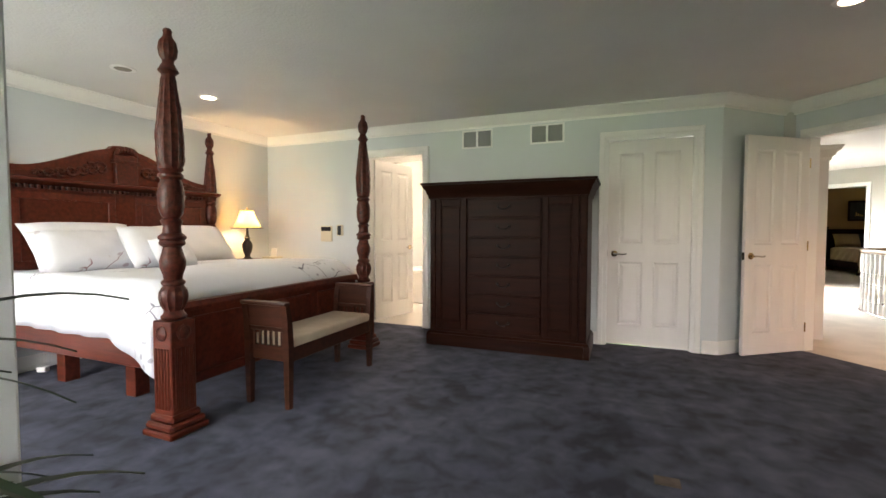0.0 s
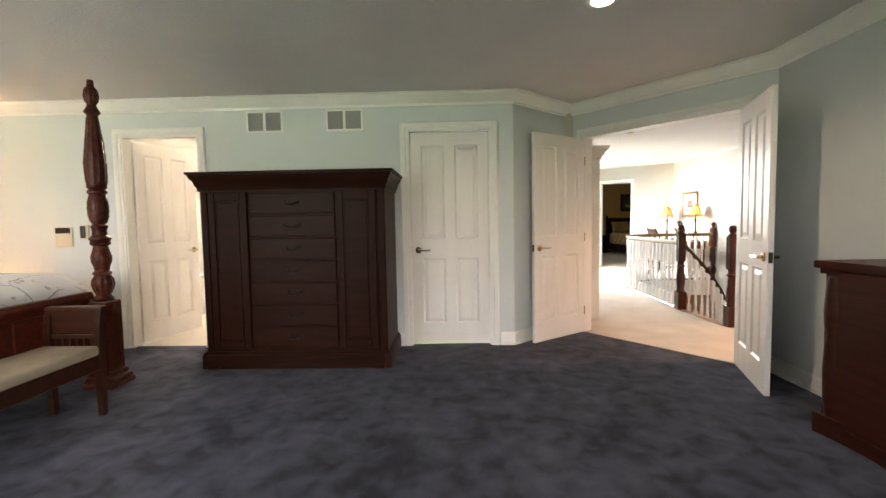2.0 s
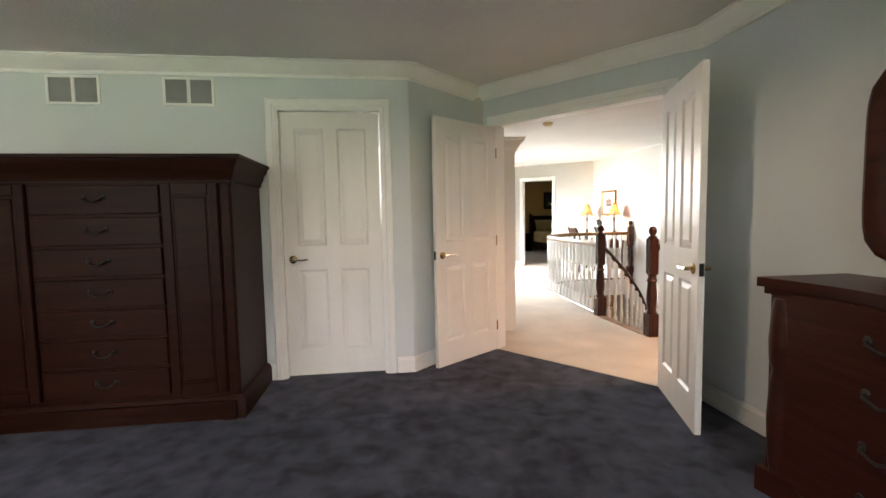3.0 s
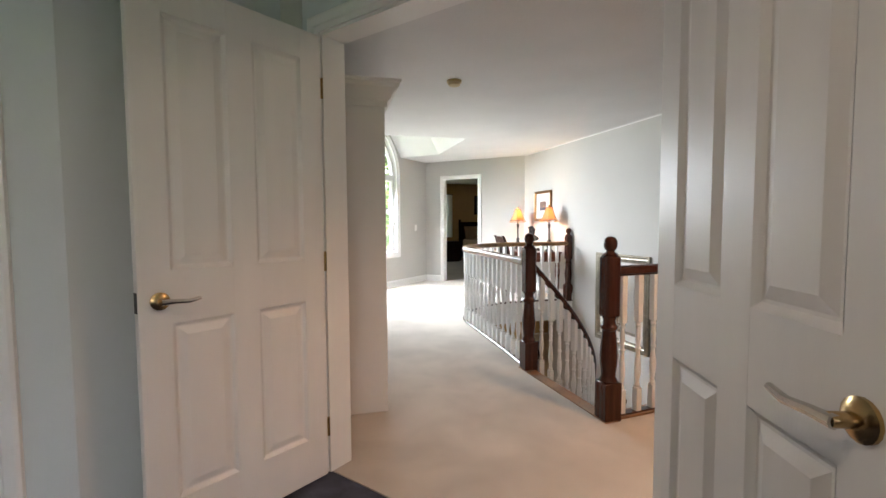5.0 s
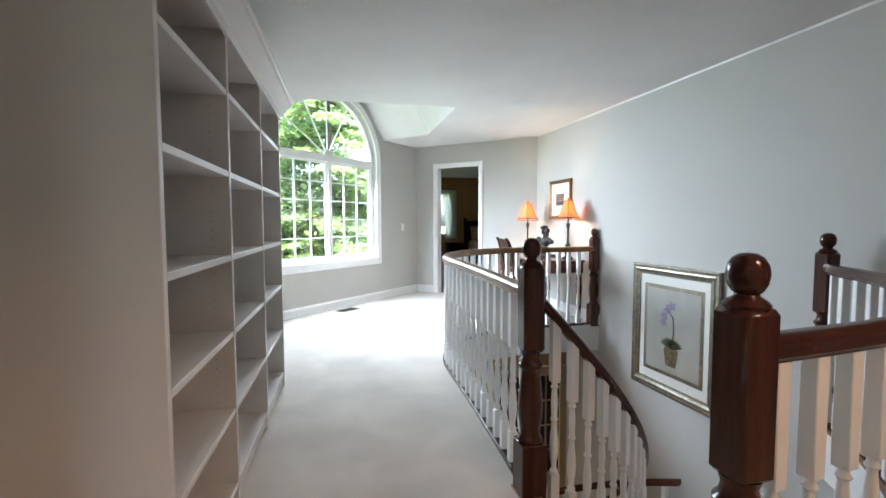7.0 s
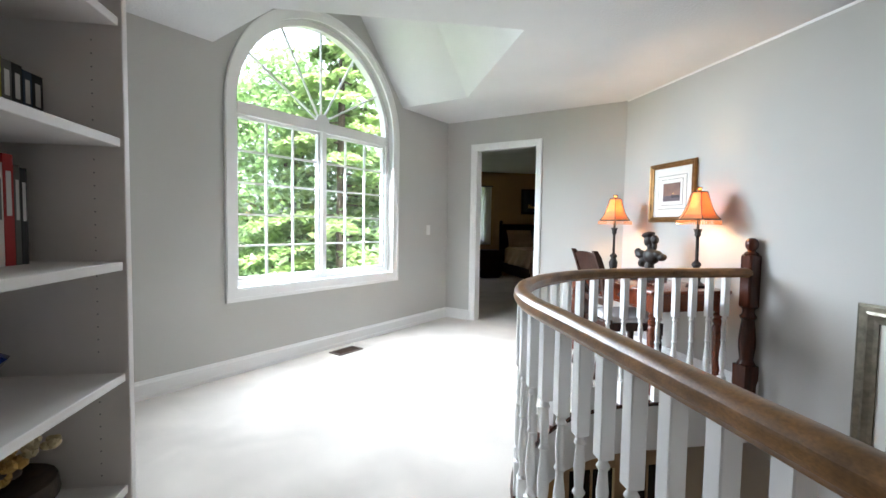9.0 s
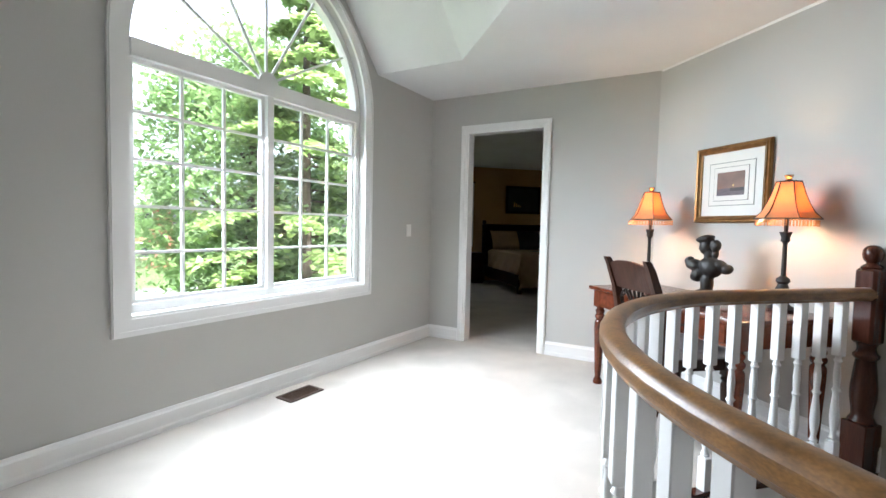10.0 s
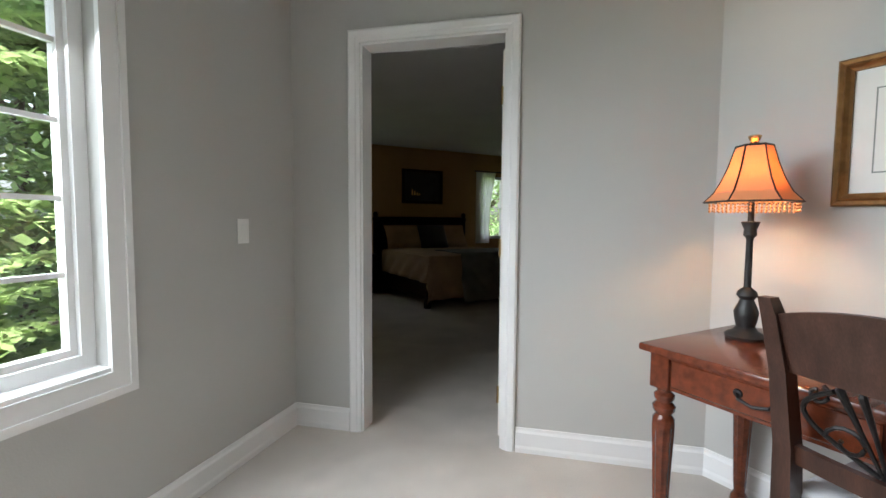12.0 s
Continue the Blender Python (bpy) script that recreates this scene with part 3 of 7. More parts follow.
W2 = WHALF
cw = 0.085
part("arch_casing", arch_ring(W2 - 0.004, W2 + cw, 0.0, 0.02), TRIM, win, "", True)
part("arch_casing_band", arch_ring(W2 + cw - 0.03, W2 + cw - 0.006, 0.019, 0.027), TRIM, win, "", True)
bm = bmesh.new()
box(bm, -W2 - cw, -W2 + 0.004, 0, 0.02, WLO, WSPRING)
box(bm, W2 - 0.004, W2 + cw, 0, 0.02, WLO, WSPRING)
box(bm, -W2 - cw, W2 + cw, 0.0005, 0.0205, WLO - cw, WLO + 0.004)
part("side_casing", bm, TRIM, win)
bm = bmesh.new()
box(bm, -W2 - cw + 0.006, -W2 - cw + 0.03, 0.019, 0.027, WLO - cw + 0.006, WSPRING)
box(bm, W2 + cw - 0.03, W2 + cw - 0.006, 0.019, 0.027, WLO - cw + 0.006, WSPRING)
box(bm, -W2 - cw + 0.03, W2 + cw - 0.03, 0.019, 0.027, WLO - cw + 0.006, WLO - cw + 0.03)
part("casing_band", bm, TRIM, win)
part("window_sill", boxed(-W2, W2, -0.15, 0.012, WLO, WLO + 0.02, 0.003), TRIM, win)
bm = bmesh.new()
fw = 0.045
box(bm, -W2, -W2 + fw, -0.13, -0.06, WLO + 0.02, WSPRING)
box(bm, W2 - fw, W2, -0.13, -0.06, WLO + 0.02, WSPRING)
box(bm, -W2 + fw, W2 - fw, -0.13, -0.06, WLO + 0.02, WLO + 0.065)
box(bm, -W2 + fw, W2 - fw, -0.135, -0.04, WSPRING - 0.07, WSPRING + 0.02)
box(bm, -0.024, 0.024, -0.135, -0.045, WLO + 0.065, WSPRING - 0.07)
part("window_frame", bm, TRIM, win)
part("arch_frame", arch_ring(W2 - fw, W2, -0.13, -0.06), TRIM, win, "", True)
part("sunburst_hub", lathe([(0.0, -0.02), (0.075, -0.02), (0.07, 0.02), (0, 0.022)], 20, m=pose(0, -0.085, WSPRING + 0.02, 90)), TRIM, win)
for k in range(1, 6):
    a = math.pi * k / 6
    bm = boxed(0.05, W2 - fw + 0.004, -0.105, -0.09, -0.008, 0.008)
    bmesh.ops.transform(bm, matrix=Matrix.Translation((0, 0, WSPRING + 0.02)) @ Matrix.Rotation(-a, 4, "Y"), verts=bm.verts[:])
    part("muntin", bm, TRIM, win)
zlo, zhi = WLO + 0.065, WSPRING - 0.07
for side in (-1, 1):
    x0, x1 = sorted((side * 0.024, side * (W2 - fw)))
    bm = bmesh.new()
    sw = 0.022
    box(bm, x0, x0 + sw, -0.12, -0.08, zlo, zhi)
    box(bm, x1 - sw, x1, -0.12, -0.08, zlo, zhi)
    box(bm, x0 + sw, x1 - sw, -0.12, -0.08, zlo, zlo + sw)
    box(bm, x0 + sw, x1 - sw, -0.12, -0.08, zhi - sw, zhi)
    sash = part("sash", bm, TRIM, win)
    gx = [x0 + sw + (x1 - x0 - 2 * sw) * k / 3 for k in range(4)]
    gz = [zlo + sw + (zhi - zlo - 2 * sw) * k / 5 for k in range(6)]
    for k in (1, 2):
        part("muntin", boxed(gx[k] - 0.008, gx[k] + 0.008, -0.11, -0.09, gz[0], gz[5]), TRIM, sash)
    for k in range(1, 5):
        part("muntin", boxed(gx[0], gx[3], -0.111, -0.089, gz[k] - 0.008, gz[k] + 0.008), TRIM, sash)
    for i in range(3):
        for j in range(5):
            p = part("pane", boxed(gx[i], gx[i + 1], -0.1015, -0.0985, gz[j], gz[j + 1]), GLASS, sash)
            p.visible_shadow = False
for k in range(6):
    bm = bmesh.new()
    r = W2 - fw
    c = [bm.verts.new((0, -0.1, WSPRING + 0.02))]
    c += [bm.verts.new((r * math.cos(math.pi * (k + i / 4) / 6), -0.1, WSPRING + 0.02 + r * 0.985 * math.sin(math.pi * (k + i / 4) / 6))) for i in range(5)]
    bm.faces.new(c)
    p = part("pane", bm, GLASS, win)
    p.visible_shadow = False

# plain windows of the bedroom, unseen behind the camera; the right one is added
for x0, x1, z0, z1 in ((-3.395, -1.095, 0.5, 2.35), (0.905, 2.505, 0.7, 2.2)):
    w = thing("window_bedroom", None, "white framed bedroom window, out of view", "window", "", "structure")
    bm = bmesh.new()
    box(bm, x0, x0 + 0.05, -0.91, -0.82, z0, z1)
    box(bm, x1 - 0.05, x1, -0.91, -0.82, z0, z1)
    box(bm, x0 + 0.05, x1 - 0.05, -0.91, -0.82, z0, z0 + 0.05)
    box(bm, x0 + 0.05, x1 - 0.05, -0.91, -0.82, z1 - 0.05, z1)
    box(bm, (x0 + x1) / 2 - 0.03, (x0 + x1) / 2 + 0.03, -0.9, -0.83, z0 + 0.05, z1 - 0.05)
    part("window_frame", bm, TRIM, w)

# ---------------------------------------------------------------- stair railings
BAL = [(0.012, 0.17), (0.019, 0.178), (0.013, 0.19), (0.011, 0.205), (0.0185, 0.25), (0.0205, 0.28), (0.018, 0.33), (0.0125, 0.385), (0.012, 0.40), (0.019, 0.412),
       (0.0125, 0.424), (0.014, 0.45), (0.016, 0.49), (0.012, 0.535), (0.011, 0.545), (0.018, 0.556), (0.012, 0.567), (0.0135, 0.58)]


def baluster_mesh(top, low=0.0):
    """Turned spindle: square block at the foot, turned middle, long square head."""
    bm = bmesh.new()
    box(bm, -0.02, 0.02, -0.02, 0.02, low, 0.165, 0.002)
    lathe([(0.0185, 0.163)] + BAL, 10, bm)
    box(bm, -0.02, 0.02, -0.02, 0.02, 0.578, top, 0.003)
    return bm


NEWEL = [(0.050, 0.23), (0.055, 0.24), (0.048, 0.255), (0.042, 0.265), (0.045, 0.30), (0.052, 0.35), (0.053, 0.40), (0.047, 0.47), (0.041, 0.53), (0.040, 0.545), (0.051, 0.558),
         (0.052, 0.570), (0.040, 0.584), (0.036, 0.605), (0.043, 0.628)]
BALL = [(0.042, 0.992), (0.046, 1.000), (0.037, 1.010), (0.025, 1.017), (0.023, 1.022), (0.031, 1.030), (0.038, 1.044), (0.041, 1.064), (0.038, 1.085), (0.029, 1.099), (0.017, 1.107), (0, 1.109)]


def newel(parent, x, y, z=0.0, turn=0.0):
    bm = bmesh.new()
    box(bm, -0.056, 0.056, -0.056, 0.056, -0.02, 0.232, 0.004)
    lathe(NEWEL, 20, bm)
    box(bm, -0.047, 0.047, -0.047, 0.047, 0.625, 0.994, 0.012)
    ob = part("newel_post", bm, NEWEL_AND_SHADED_RAIL, parent, "dark turned newel post with a square head", True)
    ob.matrix_basis = pose(x, y, z, 0, 0, turn)
    part("ball_finial", lathe(BALL, 20), NEWEL_AND_SHADED_RAIL, ob, "", True)
    return ob


RAILP = [(-0.022, 0.834), (0.022, 0.834), (0.026, 0.844), (0.032, 0.848), (0.034, 0.860), (0.031, 0.868), (0.033, 0.876), (0.026, 0.888), (0.012, 0.895), (-0.012, 0.895),
         (-0.026, 0.888), (-0.033, 0.876), (-0.031, 0.868), (-0.034, 0.860), (-0.032, 0.848), (-0.026, 0.844)]
SHOE = [(-0.03, 0.0), (0.03, 0.0), (0.03, 0.012), (0.022, 0.02), (-0.022, 0.02), (-0.03, 0.012)]


def spread(path, step):
    """Points every step along a plan path, with the heading at each."""
    out, left = [], step * 0.8
    for a, b in zip(path, path[1:]):
        a, b = Vector(a), Vector(b)
        d = (b - a).length
        while left < d:
            p = a + (b - a) * (left / d)
            out.append((p, math.degrees(math.atan2(b.y - a.y, b.x - a.x))))
            left += step
        left -= d
    return out


def guard(path, label, posts, wood_mat, lift=0.0, step=0.125):
    ob = thing("stair_railing", None, label, "railing", "railings round the stairwell")
    part("handrail", sweep([(x, z + lift) for x, z in RAILP], path), wood_mat, ob, "brown stained wooden handrail", True)
    part("bottom_rail", sweep(SHOE, path), NEWEL_AND_SHADED_RAIL, ob)
    first = None
    for p, a in spread([(x, y) for x, y in path], step):
        if min(math.hypot(p.x - q[0], p.y - q[1]) for q in posts) < 0.09:
            continue
        m = pose(p.x, p.y, 0.0, 0, 0, a)
        if first is None:
            first = part("baluster", baluster_mesh(0.838 + lift, 0.015), TRIM, ob, "white painted turned baluster", True)
            first.matrix_basis = m
        else:
            again(first, m, ob)
    for x, y in posts:
        newel(ob, x, y)
    return ob


G1 = LEAD + ARC[::-1] + [(5.7, 10.336), (6.10, 10.345)]
RG = RO - 0.05
G2 = [(4.16, 6.55)] + [(CX + RG * math.cos(radians(a)), CY + RG * math.sin(radians(a))) for a in range(-85, -22, 5)] + [(6.13, 7.83)]
# one rail wood, coloured lit along the hall and shaded round the landing
guard(G1, "white spindle railing with brown handrail along the hall", [(4.10, 7.52), (6.127, 10.36)], LIT_RAIL_WOOD, 0.008)
guard(G2, "white spindle railing with brown handrail curving round the landing", [(4.16, 6.55), (6.15, 7.86)], NEWEL_AND_SHADED_RAIL, 0.036)
edge_path = [(4.164, 6.49), (4.096, 7.58)]
tagged(part("stair_nosing", sweep([(-0.03, -0.05), (0.06, -0.05), (0.06, 0.006), (-0.03, 0.006)], edge_path), OAK_FLOOR), "oak nosing at the top of the stairs", "stair nosing", "", "structure")
bm = sweep([(-0.004, -0.30), (-0.022, -0.30), (-0.022, 0.003), (-0.004, 0.003)], LEAD + ARC[::-1] + [(6.25, 10.335)])
tagged(part("stairwell_fascia", bm, TRIM), "white fascia along the stairwell edge", "fascia", "", "structure")
bm = sweep([(0.0, -0.30), (0.018, -0.30), (0.018, 0.003), (0.0, 0.003)], G2)
tagged(part("stairwell_fascia", bm, TRIM), "white curved fascia along the landing edge", "fascia", "", "structure")
bm = sweep([(-0.045, 0.0005), (0.05, 0.0005), (0.05, 0.014), (-0.045, 0.014)], G2)
tagged(part("landing_nosing", bm, OAK_FLOOR), "oak strip under the landing railing", "nosing", "", "structure")

# curved stair going down
stair = thing("curved_staircase", None, "curved carpeted stair going down round the well", "staircase")
NSTEP, RISE, SWEEP0, DA = 15, 0.1813, -96.0, 10.6
RX = 0.89  # the inner rail is a little flatter than a circle
for k in range(NSTEP - 1):
    a0, a1 = SWEEP0 + k * DA, SWEEP0 + (k + 1) * DA
    z = -(k + 1) * RISE
    lo, hi = RX - 0.03, RO - 0.07
    pts = [(CX + r * math.cos(radians(a)), CY + r * math.sin(radians(a))) for r, a in ((lo, a0 - 1), (lo, a1), (hi, a1), (hi, (a0 + a1) / 2), (hi, a0 - 1))]
    part("tread", slab(pts, z - 0.045, z), CREAM_CARPET, stair, "cream carpeted tread")
    pts = [(CX + r * math.cos(radians(a)), CY + r * math.sin(radians(a))) for r, a in ((lo, a0), (lo, a0 + 0.8), (hi, a0 + 0.8), (hi, a0))]
    part("riser", slab(pts, z - RISE * 0 - 0.0, z + RISE - 0.045), TRIM, stair)
for r, z0, z1, nm in ((RX - 0.035, -0.30, 0.02, "inner_stringer"), (RO - 0.06, -0.34, 0.06, "outer_stringer")):
    path = [(CX + r * math.cos(radians(a)), CY + r * math.sin(radians(a)), -(a - SWEEP0) / DA * RISE) for a in range(-94, 54, 4)]
    part(nm, sweep([(-0.015, z0), (0.015, z0), (0.015, z1), (-0.015, z1)], path), TRIM, stair)
rail = thing("stair_handrail", None, "descending brown handrail with white turned balusters", "railing", "railings round the stairwell")
inner = [(CX + RX * math.cos(radians(a)), CY + RI * math.sin(radians(a)), -max(0.0, (a + 98) / DA) * RISE) for a in range(-98, 54, 3)]
part("handrail", sweep(RAILP, inner), NEWEL_AND_SHADED_RAIL, rail, "", True)
first = None
for k in range(26):
    a = -92 + k * 5.6
    m = pose(CX + RX * math.cos(radians(a)), CY + RI * math.sin(radians(a)), -((a + 98) / DA) * RISE, 0, 0, a)
    if first is None:
        first = part("baluster", baluster_mesh(0.85, -0.10), TRIM, rail, "white painted turned baluster", True)
        first.matrix_basis = m
    else:
        again(first, m, rail)
rail2 = thing("stair_handrail", None, "lower outer brown handrail with white balusters", "railing", "railings round the stairwell")
outer = [(CX + (RO - 0.08) * math.cos(radians(a)), CY + (RO - 0.08) * math.sin(radians(a)), -0.06 - ((a + 96) / DA) * RISE) for a in range(13, 60, 4)]
part("handrail", sweep(RAILP, outer), NEWEL_AND_SHADED_RAIL, rail2, "", True)
for k in range(7):
    a = 17 + k * 6
    again(first, pose(CX + (RO - 0.08) * math.cos(radians(a)), CY + (RO - 0.08) * math.sin(radians(a)), -0.06 - ((a + 96) / DA) * RISE, 0, 0, a), rail2)

# glazed door on the lower floor
fr = thing("door_lower_glazed", pose(6.15, 11.0, -2.72, 0, 0, 180), "tan framed glazed door on the lower floor", "door", "", "structure")
TAN = surface("tan_door_paint", (0.45, 0.33, 0.20), 0.5, 0.05)
bm = bmesh.new()
for x0, x1 in ((0, 0.1), (0.50, 0.60), (1.0, 1.1)):
    box(bm, x0, x1, -0.02, 0.03, 0, 2.03)
for z0, z1 in ((0, 0.25), (1.92, 2.03)):
    box(bm, 0.1, 0.5, -0.018, 0.028, z0, z1)
    box(bm, 0.6, 1.0, -0.018, 0.028, z0, z1)
part("door_frame", bm, TAN, fr)
for x in (0.1, 0.6):
    for i in range(2):
        for j in range(5):
            part("pane", boxed(x + i * 0.2 + 0.008, x + i * 0.2 + 0.192, 0.0, 0.006, 0.258 + j * 0.333, 0.258 + j * 0.333 + 0.317), DARK_GLASS, fr)
    part("muntin", boxed(x + 0.192, x + 0.208, -0.01, 0.02, 0.25, 1.92), TAN, fr)
    for j in range(1, 5):
        part("muntin", boxed(x, x + 0.4, -0.009, 0.019, 0.243 + j * 0.333, 0.257 + j * 0.333), TAN, fr)
# ---------------------------------------------------------------- bed
def soft(bm, levels=2):
    bmesh.ops.subdivide_edges(bm, edges=bm.edges[:], cuts=levels, use_grid_fill=True)
    return bm


def pillow(name, w, h, t, m, material, label, parent=None, seed=0):
    """A stuffed cushion: thick in the middle, thin pinched edges, slightly creased."""
    bm = bmesh.new()
    n = 18
    top, bot = [], []
    for side, store in ((1, top), (-1, bot)):
        for i in range(n + 1):
            row = []
            for j in range(n + 1):
                u, v = 2 * i / n - 1, 2 * j / n - 1
                k = max(0.0, (1 - u ** 4) * (1 - v ** 4)) ** 0.55
                pinch = 1 - 0.05 * (1 - abs(u) ** 2) * abs(v) ** 6 - 0.05 * (1 - abs(v) ** 2) * abs(u) ** 6
                d = noise.noise(Vector((u * 2.2 + seed, v * 2.2, side))) * 0.018
                row.append(bm.verts.new((u * w / 2 * pinch, v * h / 2 * pinch, side * (t / 2 * k + d * k))))
            store.append(row)
    for store, flip in ((top, False), (bot, True)):
        for i in range(n):
            for j in range(n):
                q = (store[i][j], store[i + 1][j], store[i + 1][j + 1], store[i][j + 1])
                bm.faces.new(q[::-1] if flip else q)
    bmesh.ops.remove_doubles(bm, verts=bm.verts[:], dist=0.004)
    ob = part(name, bm, material, parent, "", True)
    ob.matrix_basis = m
    return tagged(ob, label, "pillow", "pillows on the bed") if parent is None else ob


def branch_print(name, ground, ink):
    """White cotton with a scattered printed twig and blossom pattern."""
    mat, n, l, b = principled(name)
    co = n.new("ShaderNodeTexCoord")
    warp = n.new("ShaderNodeTexNoise")
    warp.inputs["Scale"].default_value, warp.inputs["Detail"].default_value = 2.5, 3
    l.new(co.outputs["Object"], warp.inputs["Vector"])
    mixv = n.new("ShaderNodeMix")
    mixv.data_type = "RGBA"
    mixv.inputs[0].default_value = 0.22
    l.new(co.outputs["Object"], mixv.inputs[6])
    l.new(warp.outputs["Color"], mixv.inputs[7])
    vor = n.new("ShaderNodeTexVoronoi")
    vor.feature = "DISTANCE_TO_EDGE"
    vor.inputs["Scale"].default_value = 3.4
    l.new(mixv.outputs[2], vor.inputs["Vector"])
    thin = n.new("ShaderNodeMapRange")
    thin.inputs["From Min"].default_value, thin.inputs["From Max"].default_value = 0.006, 0.014
    thin.inputs["To Min"].default_value, thin.inputs["To Max"].default_value = 1.0, 0.0
    l.new(vor.outputs["Distance"], thin.inputs[0])
    where = n.new("ShaderNodeTexNoise")
    where.inputs["Scale"].default_value = 1.7
    l.new(co.outputs["Object"], where.inputs["Vector"])
    gate = n.new("ShaderNodeMapRange")
    gate.inputs["From Min"].default_value, gate.inputs["From Max"].default_value = 0.53, 0.57
    l.new(where.outputs["Fac"], gate.inputs[0])
    spots = n.new("ShaderNodeTexVoronoi")
    spots.inputs["Scale"].default_value = 16.0
    l.new(mixv.outputs[2], spots.inputs["Vector"])
    dot = n.new("ShaderNodeMapRange")
    dot.inputs["From Min"].default_value, dot.inputs["From Max"].default_value = 0.16, 0.26
    dot.inputs["To Min"].default_value, dot.inputs["To Max"].default_value = 0.6, 0.0
    l.new(spots.outputs["Distance"], dot.inputs[0])
    mx = n.new("ShaderNodeMath")
    mx.operation = "MAXIMUM"
    l.new(thin.outputs[0], mx.inputs[0])
    l.new(dot.outputs[0], mx.inputs[1])
    mu = n.new("ShaderNodeMath")
    mu.operation = "MULTIPLY"
    l.new(mx.outputs[0], mu.inputs[0])
    l.new(gate.outputs[0], mu.inputs[1])
    col = n.new("ShaderNodeMix")
    col.data_type = "RGBA"
    col.inputs[6].default_value, col.inputs[7].default_value = (*ground, 1), (*ink, 1)
    l.new(mu.outputs[0], col.inputs[0])
    l.new(col.outputs[2], b.inputs["Base Color"])
    b.inputs["Roughness"].default_value = 0.9
    b.inputs["Specular IOR Level"].default_value = 0.15
    wv = n.new("ShaderNodeTexNoise")
    wv.inputs["Scale"].default_value, wv.inputs["Detail"].default_value = 9, 4
    l.new(co.outputs["Object"], wv.inputs["Vector"])
    bp = n.new("ShaderNodeBump")
    bp.inputs["Strength"].default_value, bp.inputs["Distance"].default_value = 0.35, 0.02
    l.new(wv.outputs["Fac"], bp.inputs["Height"])
    l.new(bp.outputs[0], b.inputs["Normal"])
    return mat


DUVET = branch_print("branch_print_cotton", (0.72, 0.74, 0.78), (0.22, 0.22, 0.27))
PRINT2 = branch_print("blossom_print_cotton", (0.70, 0.71, 0.74), (0.35, 0.24, 0.26))
BED_AT = pose(0.02, -0.06, 0) @ Matrix.Diagonal((1.0, 1.042, 1.053, 1.0))
BX0, BX1, BY0, BY1 = -3.62, -1.55, 2.88, 4.80
bed = thing("four_poster_bed", BED_AT, "red cherry four-poster bed with carved posts and arched headboard", "bed")
POST = [(0.060, 0.62), (0.066, 0.635), (0.052, 0.65), (0.045, 0.665), (0.062, 0.70), (0.070, 0.735), (0.066, 0.77), (0.050, 0.80), (0.060, 0.812), (0.060, 0.822), (0.046, 0.835), (0.050, 0.86),
        (0.064, 0.90), (0.066, 0.935), (0.054, 0.975), (0.044, 1.01), (0.062, 1.02), (0.066, 1.032), (0.060, 1.045), (0.070, 1.055), (0.070, 1.067), (0.048, 1.085), (0.044, 1.12),
        (0.056, 1.15), (0.040, 1.165), (0.052, 1.18), (0.063, 1.22), (0.066, 1.28), (0.062, 1.33), (0.050, 1.37), (0.062, 1.385), (0.062, 1.397), (0.050, 1.41), (0.064, 1.425), (0.060, 1.44),
        (0.066, 1.50), (0.067, 1.58), (0.060, 1.68), (0.050, 1.78), (0.040, 1.86), (0.036, 1.90), (0.034, 1.925), (0.052, 1.945), (0.044, 1.96), (0.030, 1.985), (0.028, 2.0), (0.040, 2.02),
        (0.046, 2.06), (0.040, 2.10), (0.026, 2.12), (0.022, 2.13), (0.020, 2.145), (0.024, 2.155), (0.016, 2.168), (0, 2.17)]


def flute(a, z):
    if 1.44 < z < 1.91:
        return 1 + 0.05 * math.cos(12 * a) + 0.07 * max(0.0, math.cos(a - z * 22)) ** 6 + 0.02 * math.cos(5 * a + z * 90)
    if 1.19 < z < 1.36:
        return 1 + 0.05 * math.cos(9 * a) * math.cos(z * 150)
    if 0.66 < z < 0.79 or 2.01 < z < 2.11:
        return 1 + 0.06 * math.cos(12 * a)
    return 1.0


def fine_profile(rows, step=0.012):
    out = []
    for (r0, z0), (r1, z1) in zip(rows, rows[1:]):
        k = max(1, int((z1 - z0) / step))
        out += [(r0 + (r1 - r0) * i / k, z0 + (z1 - z0) * i / k) for i in range(k)]
    return out + [rows[-1]]


